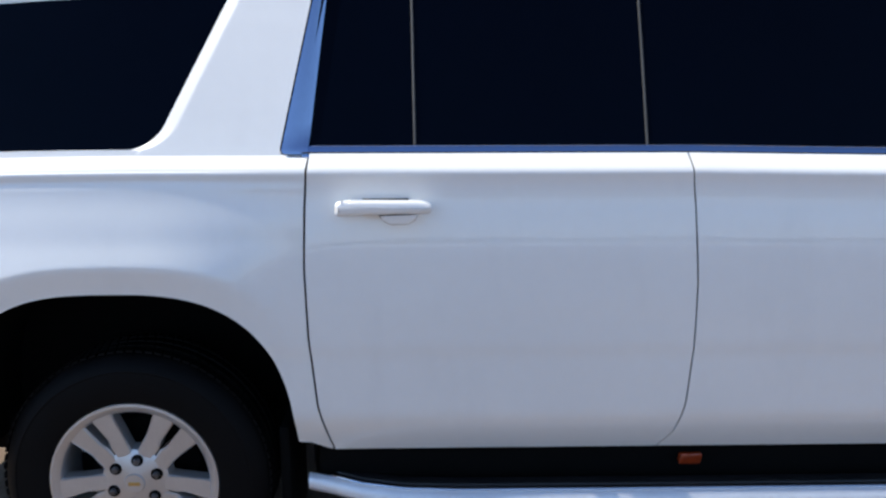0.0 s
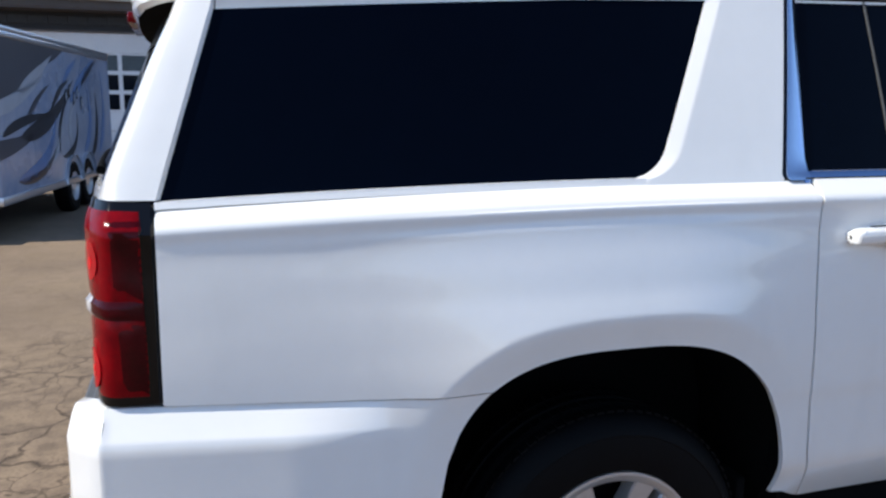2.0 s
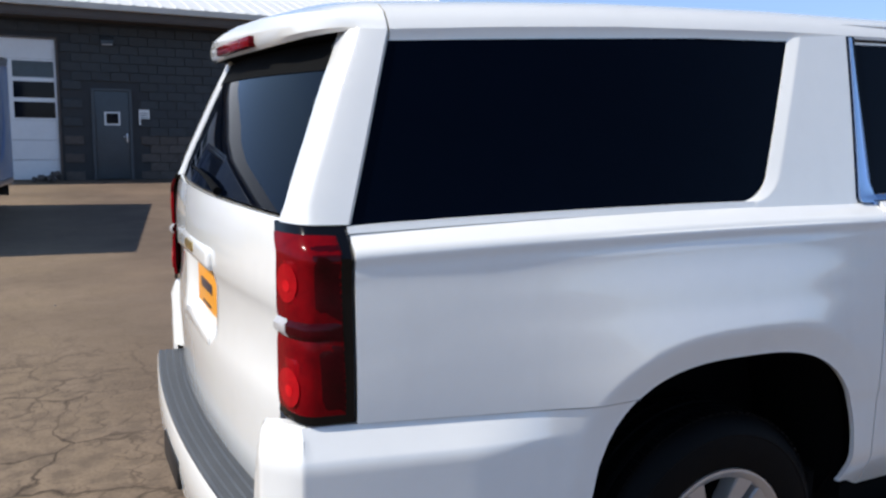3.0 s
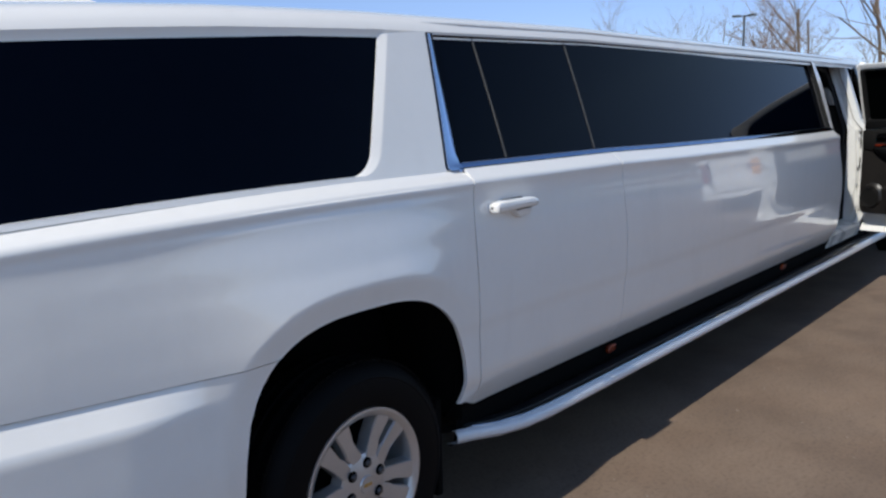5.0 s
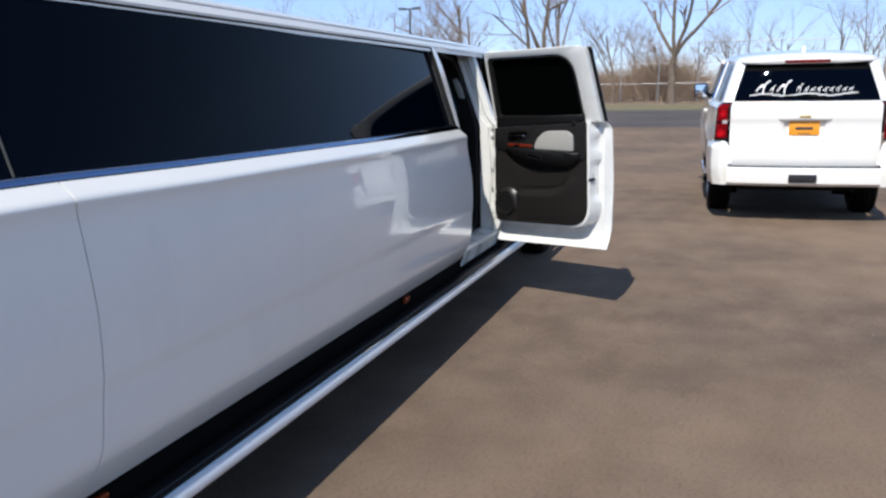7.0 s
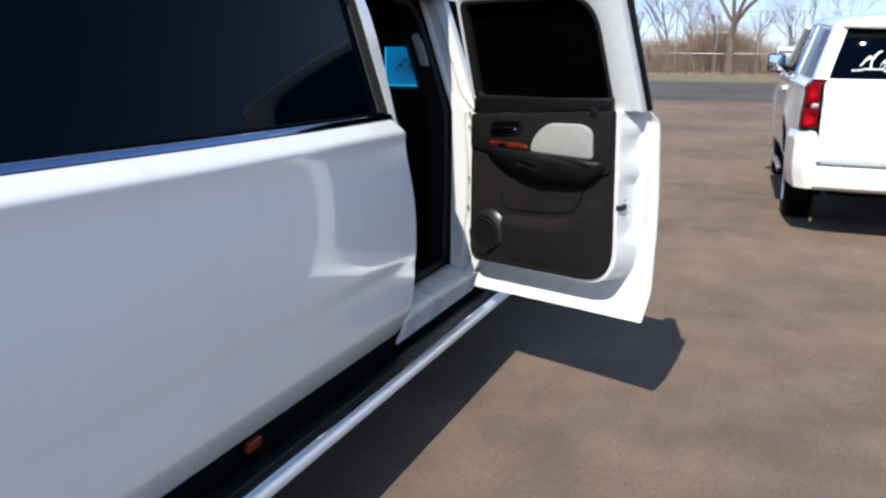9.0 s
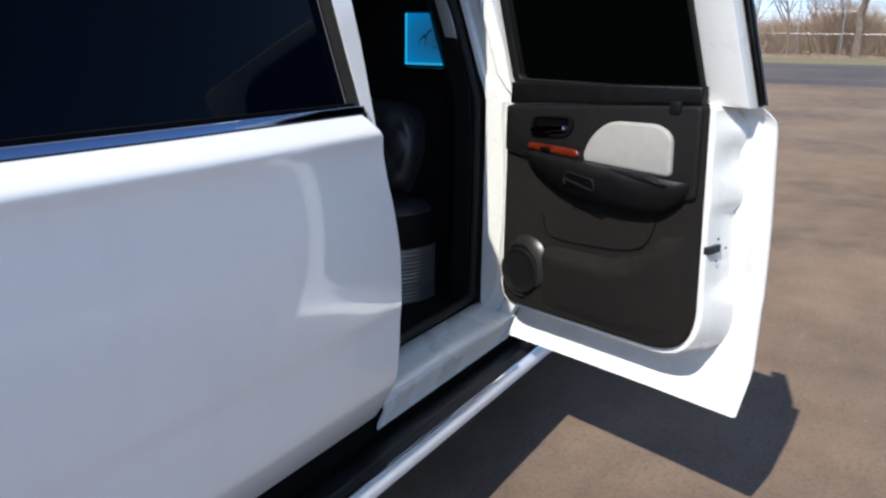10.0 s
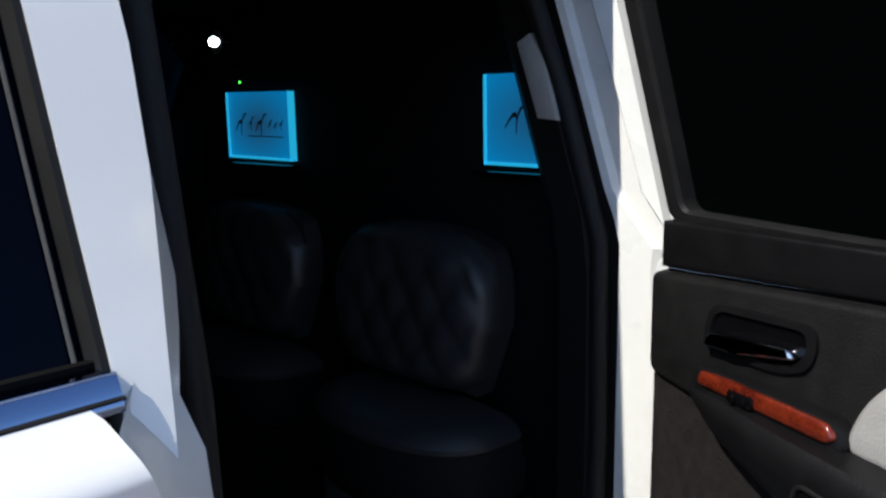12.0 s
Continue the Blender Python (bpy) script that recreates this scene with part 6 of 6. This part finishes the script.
for k in range(4):
    part("text_bar", box(4.93, 5.06, YB - 0.014, YB - 0.012, 1.88 + 0.08 * k, 1.905 + 0.08 * k), STEEL, board_w, "", False)
lamp = thing("wall_light", "dark grey box light high on the workshop wall", "wall lamp")
part("housing", poly([(1.62, YB, 3.0), (1.62, YB - 0.16, 3.02), (1.62, YB - 0.16, 3.08), (1.62, YB, 3.20)], (0.26, 0, 0), 0.01), STEEL, lamp)
part("lens", box(1.64, 1.86, YB - 0.13, YB - 0.02, 2.985, 3.01, 0.006), CLEAR, lamp)
debris = thing("rubble_heap", "low dark heap of rubble beside the workshop door", "rubble")
rb = random.Random(3)
for k in range(26):
    r = rb.uniform(0.03, 0.09)
    bm = bmesh.new()
    bmesh.ops.create_icosphere(bm, subdivisions=1, radius=r)
    for v in bm.verts:
        v.co *= rb.uniform(0.7, 1.2)
    q = rb.random()
    part("lump", moved(bm, Matrix.Translation((0.15 + 0.55 * q, YB - 0.25 + rb.uniform(-0.15, 0.12), r * 0.6 + 0.16 * q * rb.random()))), BLOCK_LOW, debris, "", False)

for ob in list(scene.objects):
    if ob.parent is None and ob.name.split('.')[0] in ('wall_workshop', 'roof', 'trim_fascia', 'trim_gutter', 'door_1', 'door_2', 'notice', 'notice_board', 'wall_light', 'rubble_heap'):
        ob.location.x = -0.30

# ---------------------------------------------------------------- enclosed trailer
trailer = thing("enclosed_trailer", "silver and blue enclosed trailer with swirling graphics and twin axles", "trailer")
TX, TW, TY0, TY1, TZ0, TZ1 = -0.47, 2.35, 11.45, 16.6, 0.42, 2.28


def graphic_material():
    m = material("printed_vinyl_wrap", (0.40, 0.44, 0.52), 0.28, coat=0.4, second=(0.20, 0.27, 0.42), scale=0.7)
    return m


WRAP = graphic_material()
part("body", box(TX - TW, TX, TY0, TY1, TZ0, TZ1, 0.04, 3), WRAP, trailer, "blue and grey swirl-wrapped trailer body")
part("top_rail", join(box(TX - 0.05, TX + 0.02, TY0, TY1 + 0.01, TZ1 - 0.10, TZ1 - 0.03, 0.01), box(TX - 0.04, TX + 0.03, TY0, TY1 + 0.015, TZ1 - 0.03, TZ1 + 0.02, 0.01)), BRUSHED, trailer, "bright aluminium roof rail")
part("bottom_rail", box(TX - 0.04, TX + 0.015, TY0, TY1, TZ0 - 0.03, TZ0 + 0.06, 0.008), BRUSHED, trailer, "bright aluminium bottom rail")
part("rear_frame", join(box(TX - TW, TX + 0.01, TY1 - 0.02, TY1 + 0.03, TZ0 - 0.05, TZ0 + 0.08), box(TX - 0.09, TX + 0.012, TY1 - 0.02, TY1 + 0.03, TZ0, TZ1), box(TX - TW, TX, TY1 - 0.02, TY1 + 0.03, TZ1 - 0.1, TZ1)), WRAP, trailer)
part("corner_lamp", box(TX - 0.02, TX + 0.02, TY1 - 0.10, TY1 - 0.03, TZ1 - 0.085, TZ1 - 0.055, 0.004), AMBER, trailer)


W_LIGHT = material("pale_grey_vinyl", (0.40, 0.44, 0.50), 0.3, grain=0.1, scale=3)
W_BLUE = material("steel_blue_vinyl", (0.13, 0.22, 0.42), 0.3, grain=0.2, scale=3)
W_DARK = material("slate_vinyl", (0.035, 0.040, 0.050), 0.3, grain=0.2, scale=3)
W_GREY = material("charcoal_vinyl", (0.075, 0.080, 0.098), 0.3, grain=0.1, scale=2)


def swoosh(p0, p1, p2, width, mat, lift=0.004, blunt=0.0):
    """A flame-like blade along a bent line p0, p1, p2 in (y, z) on the trailer's side."""
    a, b, c = Vector(p0), Vector(p1), Vector(p2)
    up, lo = [], []
    for k in range(21):
        t = k / 20
        q = a * (1 - t) ** 2 + b * 2 * t * (1 - t) + c * t * t
        d = ((b - a) * (1 - t) + (c - b) * t).normalized()
        w = width * max(blunt * (1 - t), math.sin(math.pi * t ** 0.75) ** 0.8 * (1 - 0.35 * t))
        for side, row in ((1, up), (-1, lo)):
            z = min(TZ1 - 0.10, max(TZ0 + 0.06, q.y + side * d.x * w))
            row.append(Vector((TX + lift, max(TY0 + 0.03, q.x - side * d.y * w), z)))
    part("swoosh", flange(rows_mesh([up, lo]), 0.003, (-1, 0, 0)), mat, trailer)


upper = [(TY0 + 0.02, TZ1 - 0.10), (14.10, TZ1 - 0.10), (13.75, 2.06), (13.2, 1.93), (12.6, 1.75), (12.0, 1.52), (TY0 + 0.02, 1.38)]
part("dark_field", poly([(TX + 0.001, y, z) for y, z in upper], (0.002, 0, 0)), W_GREY, trailer, "charcoal grey upper front of the wrap")
for args in (((12.2, 1.60), (12.9, 1.80), (13.55, 2.08), 0.09, W_LIGHT), ((11.0, 1.36), (12.2, 1.45), (13.2, 1.85), 0.10, W_LIGHT), ((11.6, 1.12), (12.2, 1.34), (13.7, 1.34), 0.07, W_DARK),
             ((12.2, 1.10), (13.4, 1.15), (14.5, 1.80), 0.13, W_DARK), ((10.6, 0.95), (11.8, 0.95), (12.9, 1.15), 0.12, W_GREY), ((12.4, 1.25), (12.8, 1.55), (13.4, 1.72), 0.05, W_GREY),
             ((12.0, 0.62), (13.4, 0.66), (13.6, 1.38), 0.10, W_BLUE), ((12.0, 0.60), (13.1, 0.52), (13.55, 0.95), 0.06, W_DARK), ((13.0, 0.66), (13.9, 0.90), (13.95, 1.50), 0.07, W_LIGHT),
             ((13.7, 0.84), (13.6, 1.30), (14.3, 1.60), 0.06, W_DARK), ((13.8, 0.78), (14.7, 0.80), (14.6, 1.35), 0.06, W_DARK), ((14.3, 0.90), (14.0, 1.30), (14.6, 1.50), 0.07, W_LIGHT),
             ((14.3, 1.50), (14.9, 1.85), (15.8, 2.18), 0.10, W_BLUE), ((14.9, 1.75), (15.3, 1.95), (15.9, 2.16), 0.06, W_DARK), ((14.9, 0.80), (15.6, 1.10), (15.2, 1.75), 0.10, W_BLUE),
             ((15.3, 0.70), (15.9, 1.00), (15.7, 1.65), 0.09, W_DARK), ((15.8, 0.75), (16.4, 1.20), (16.1, 2.0), 0.10, W_BLUE), ((14.0, 1.75), (14.3, 1.95), (14.8, 2.12), 0.06, W_BLUE),
             ((13.4, 1.40), (13.9, 1.75), (14.3, 1.80), 0.05, W_DARK)):
    swoosh(*args)
for k, (y, z) in enumerate(((14.02, 1.58), (14.22, 1.66), (14.42, 1.56), (14.60, 1.64), (14.80, 1.50))):
    part("lettering_bar", poly([(TX + 0.008, p.x, p.y) for p in rounded([(y, z - 0.10), (y + 0.04, z + 0.08), (y + 0.13, z + 0.10), (y + 0.09, z - 0.08)], 0.03)], (0.004, 0, 0)), W_DARK, trailer)
    part("lettering_bar", poly([(TX + 0.010, p.x, p.y) for p in rounded([(y + 0.03, z - 0.06), (y + 0.05, z + 0.05), (y + 0.10, z + 0.06), (y + 0.08, z - 0.05)], 0.02)], (0.004, 0, 0)), W_LIGHT, trailer)
for y in (14.26, 15.02):
    w = new("wheel")
    w.parent = trailer
    part("tyre", moved(lathe([(0.20, 0.01), (0.30, -0.01), (0.345, 0.02), (0.355, 0.06), (0.355, 0.16), (0.34, 0.2), (0.20, 0.21)], 40, "x"), Matrix.Translation((TX - 0.20, y, 0.352))), TYRE, w)
    part("tyre_face", moved(lathe([(0.355, 0.14), (0.345, 0.19), (0.30, 0.215), (0.21, 0.20)], 40, "x"), Matrix.Translation((TX - 0.20, y, 0.352))), TYRE, w)
    part("rim", moved(lathe([(0.215, 0.205), (0.205, 0.21), (0.19, 0.17), (0.10, 0.15), (0.06, 0.19), (0.0, 0.19)], 32, "x"), Matrix.Translation((TX - 0.20, y, 0.352))), ALLOY, w)
    part("fender", moved(rows_mesh([[Vector((dx, 0.43 * math.cos(a), 0.43 * math.sin(a))) for a in lin(0.15, math.pi - 0.15, 17)] for dx in (0.0, 0.05, 0.06)]), Matrix.Translation((TX - 0.02, y, 0.352))), BRUSHED, trailer)
part("axle_frame", box(TX - TW + 0.2, TX - 0.2, TY0 - 0.2, TY1 - 0.1, 0.34, 0.46), VOID, trailer)
part("mudflap", box(TX - 0.32, TX - 0.02, TY1 - 0.25, TY1 - 0.23, 0.2, 0.46), BLACK, trailer)
trailer.matrix_basis = pose(-0.378, 15.13, 0, 0, 0, -8.13) @ Matrix.Translation((-TX, -TY1, 0))

# ---------------------------------------------------------------- trees, brush, lamp, distant van
BARK = material("grey_brown_bark", (0.15, 0.115, 0.088), 0.9, grain=0.3, scale=3, bump=0.5, bump_scale=12)
TWIG = material("brown_twig", (0.25, 0.18, 0.14), 0.9, grain=0.3, scale=2)
BRUSH = material("dry_brown_brush", (0.30, 0.215, 0.155), 0.95, second=(0.19, 0.135, 0.095), scale=0.5)


class Twigs:
    """Collects tapered prisms for one mesh."""

    def __init__(self):
        self.v, self.f = [], []

    def limb(self, pts, radii, n):
        base = len(self.v)
        for i, (p, r) in enumerate(zip(pts, radii)):
            d = (pts[min(i + 1, len(pts) - 1)] - pts[max(i - 1, 0)]).normalized()
            u = d.orthogonal().normalized()
            w = d.cross(u)
            for k in range(n):
                a = 2 * math.pi * k / n
                self.v.append(p + (u * math.cos(a) + w * math.sin(a)) * r)
        for i in range(len(pts) - 1):
            for k in range(n):
                a, b = base + i * n + k, base + i * n + (k + 1) % n
                self.f.append((a, b, b + n, a + n))

    def make(self, name, mat, parent, label=""):
        data = bpy.data.meshes.new(name)
        data.from_pydata(self.v, [], self.f)
        data.materials.append(mat)
        ob = new(name, data)
        ob.parent = parent
        if label:
            ob["label"] = label
        return ob


def grow(rnd, trunk, twigs, p, d, length, radius, level, deepest):
    steps = 5 if level < 2 else 3
    pts, radii = [p.copy()], [radius]
    q = p.copy()
    for k in range(steps):
        d = (d + Vector((rnd.gauss(0, 0.10), rnd.gauss(0, 0.10), rnd.gauss(0.04, 0.06)))).normalized()
        q = q + d * length / steps
        pts.append(q.copy())
        radii.append(radius * (1 - 0.45 * (k + 1) / steps))
    (trunk if level < 2 else twigs).limb(pts, radii, 7 if level == 0 else (5 if level < 2 else 3))
    if level >= deepest:
        return
    for k in range(rnd.randint(3, 5) if level else rnd.randint(5, 8)):
        t = rnd.uniform(0.35, 1.0) if level else rnd.uniform(0.28, 1.0)
        i = min(steps - 1, int(t * steps))
        a = pts[i].lerp(pts[i + 1], t * steps - i)
        side = Vector((rnd.gauss(0, 1), rnd.gauss(0, 1), rnd.gauss(0.25, 0.45))).normalized()
        nd = (d * rnd.uniform(0.5, 1.0) + side * rnd.uniform(0.45, 0.95)).normalized()
        grow(rnd, trunk, twigs, a, nd, length * rnd.uniform(0.45, 0.72), radii[i] * rnd.uniform(0.42, 0.66), level + 1, deepest)


def bare_tree(x, y, height, girth, seed, fork=False, deepest=4):
    rnd = random.Random(seed)
    t = thing("bare_tree", "tall leafless tree with fine spreading branches", "tree", "bare trees beyond the verge")
    trunk, twigs = Twigs(), Twigs()
    if fork:
        base = Vector((0, 0, 0))
        pts = [Vector((0.05 * k * rnd.uniform(-1, 1), 0.05 * k * rnd.uniform(-1, 1), height * 0.36 * k / 4)) for k in range(5)]
        trunk.limb(pts, [girth * (1.2 - 0.1 * k) for k in range(5)], 8)
        for dy, l in ((-0.55, 0.6), (0.18, 0.62), (-0.15, 0.55), (0.6, 0.4)):
            grow(rnd, trunk, twigs, pts[-1].copy(), Vector((rnd.uniform(-0.2, 0.2), dy, 1)).normalized(), height * l, girth * 0.6, 1, deepest)
    else:
        grow(rnd, trunk, twigs, Vector((0, 0, 0)), Vector((rnd.uniform(-0.06, 0.06), rnd.uniform(-0.06, 0.06), 1)).normalized(), height * 0.72, girth, 0, deepest)
    trunk.make("trunk", BARK, t, "grey-brown bare trunk and limbs")
    twigs.make("crown", TWIG, t, "thin leafless twigs")
    t.matrix_basis = pose(x, y, 0.05)


for k, (x, y, h, g, fork) in enumerate(((88, 27.5, 15, 0.20, False), (86, 26.0, 13, 0.16, False), (90, 20.5, 17, 0.22, False), (88, 18.4, 17, 0.26, False), (87, 17.2, 16, 0.20, False), (92, 12.0, 10, 0.14, False), (86, 5.6, 13, 0.34, True),
                                       (104, 37, 12, 0.16, False), (108, 45, 12, 0.16, False), (106, 58, 14, 0.18, False), (98, 0.5, 7, 0.10, False), (104, -6, 8, 0.12, False), (108, -16, 9, 0.14, False), (100, 32, 11, 0.14, False), (110, 9, 9, 0.12, False), (130, -30, 12, 0.2, False), (128, -55, 13, 0.2, False))):
    bare_tree(x, y, h, g, 40 + k, fork, 4 if h > 9 else 3)


rt = random.Random(77)
for k in range(26):
    bare_tree(rt.uniform(128, 165), -22 + 3.9 * k + rt.uniform(-1.5, 1.5), rt.uniform(10, 15), rt.uniform(0.10, 0.17), 300 + k, False, 4)


def brushwood(name, areas, seed, label):
    """Tangled dry undergrowth: thin upright blades in clumps."""
    rnd = random.Random(seed)
    v, f = [], []
    for x0, x1, y0, y1, h, n in areas:
        for _ in range(n):
            cx, cy, hh = rnd.uniform(x0, x1), rnd.uniform(y0, y1), h * rnd.uniform(0.45, 1.1)
            for _ in range(9):
                b = len(v)
                x, y = cx + rnd.gauss(0, 0.5), cy + rnd.gauss(0, 0.6)
                lx, ly = rnd.gauss(0, 0.35) * hh, rnd.gauss(0, 0.35) * hh
                w = rnd.uniform(0.012, 0.035)
                z1 = hh * rnd.uniform(0.5, 1.0)
                v += [(x, y - w, 0), (x, y + w, 0), (x + lx * 0.5, y + ly * 0.5 + w * 0.8, z1 * 0.55), (x + lx * 0.5, y + ly * 0.5 - w * 0.8, z1 * 0.55), (x + lx, y + ly, z1)]
                f += [(b, b + 1, b + 2, b + 3), (b + 3, b + 2, b + 4)]
    data = bpy.data.meshes.new(name)
    data.from_pydata(v, [], f)
    data.materials.append(BRUSH)
    tagged(new(name, data), label, "bushes", "", "stuff")


brushwood("brushwood", [(128, 150, -90, 110, 3.4, 5200), (118, 130, 3.0, 30, 3.8, 900), (117, 123, 6.2, 11.4, 7.6, 460), (120, 132, 12, 20.5, 5.8, 380), (126, 134, -60, 80, 1.8, 1500), (150, 175, -120, 160, 7.2, 3000)], 9, "tangle of dry brown brush beyond the road")
brushwood("tall_grass", [(79, 95, -30, 40, 0.45, 900)], 10, "tufts of dry yellow grass on the verge")

pole = thing("street_lamp", "dark metal parking lot lamp on a tall pole", "street lamp")
part("pole", tube([(60, 22.9, 0), (60, 22.9, 4), (60, 22.9, 7.7)], [0.10, 0.085, 0.07], 10), STEEL, pole)
part("base", lathe([(0.0, 0.55), (0.24, 0.55), (0.26, 0.5), (0.26, 0.0)], 20, "z", (60, 22.9, 0)), MORTAR, pole)
part("arm", tube([(60, 22.45, 7.62), (60, 23.35, 7.62)], 0.05, 8), STEEL, pole)
for y in (22.35, 23.45):
    part("lamp_head", box(59.8, 60.2, y - 0.28, y + 0.28, 7.60, 7.74, 0.03), STEEL, pole)

fence = thing("wire_fence", "tall thin grey wire fence beyond the verge", "fence")
WIRE = material("grey_galvanised_wire", (0.30, 0.30, 0.31), 0.5, metal=0.5, grain=0.15, scale=3)
for k in range(12):
    part("post", tube([(98, -30 + 4.2 * k, 0), (98, -30 + 4.2 * k, 6.6)], 0.055, 6), WIRE, fence)
for z in (2.2, 4.4, 6.5):
    part("rail", tube([(98, -30, z), (98, 16.2, z)], 0.035, 5), WIRE, fence)

van = thing("teal_van", "small teal van on the far road", "van")
TEAL = material("teal_paint", (0.02, 0.40, 0.36), 0.3, coat=0.6, grain=0.05, scale=2)
side = rounded([(8.2, 0.35), (8.2, 1.25), (8.55, 1.95), (10.9, 1.95), (11.9, 1.20), (12.9, 1.0), (13.0, 0.35)], [0.1, 0.2, 0.2, 0.25, 0.2, 0.15, 0.1], 4)
part("body", poly([(114.0, p.x, p.y) for p in side], (1.8, 0, 0), 0.06, 2), TEAL, van)
for pts in ([(8.55, 1.25), (8.75, 1.78), (9.55, 1.78), (9.55, 1.25)], [(9.65, 1.25), (9.65, 1.78), (10.8, 1.78), (11.5, 1.25)]):
    part("window", poly([(113.99, p.x, p.y) for p in rounded(pts, 0.08)], (-0.01, 0, 0)), GLASS, van)
for y in (9.1, 12.0):
    part("wheel", moved(lathe([(0.0, 0.03), (0.20, 0.02), (0.33, 0.0), (0.34, 0.2), (0.0, 0.2)], 24, "x"), Matrix.Translation((113.95, y, 0.37))), TYRE, van)
van.matrix_basis = Matrix.Translation((0, -10.6, 0))
board_sign = thing("roadside_sign", "pale roadside sign board on two posts far off", "sign")
part("board", box(95.0, 95.1, 0.1, 1.6, 1.3, 2.9, 0.02), WHITE_METAL, board_sign)
part("bar", box(94.97, 95.0, 0.2, 1.5, 2.3, 2.5), STEEL, board_sign, "", False)
for y in (0.2, 1.5):
    part("post", tube([(95.2, y, 0), (95.2, y, 2.9)], 0.06), STEEL, board_sign)

# ---------------------------------------------------------------- wall blocks, piece by piece
bm = box(-0.195, 0.195, 0.0, 0.04, 0.0, 0.19, 0.006, 1)
block_mesh, block_low = mesh("block", bm.copy(), BLOCK, False), mesh("block_low", bm, BLOCK_LOW, False)
for r in range(17):
    z = 0.005 + 0.2 * r
    for c in range(26):
        x = -3.4 + 0.4 * c + (0.2 if r % 2 else 0.0)
        lo, hi = x - 0.195, x + 0.195
        if hi < -2.98 or lo > 7.2:
            continue
        if any(lo < b and hi > a and z < top for a, b, top in ((-2.95, 0.76, 3.10), (1.37, 2.24, 2.05))):
            continue
        ob = new("block", block_low if z < 0.85 else block_mesh)
        ob.parent = workshop_wall
        ob.matrix_basis = pose(x, YB - 0.008, z)
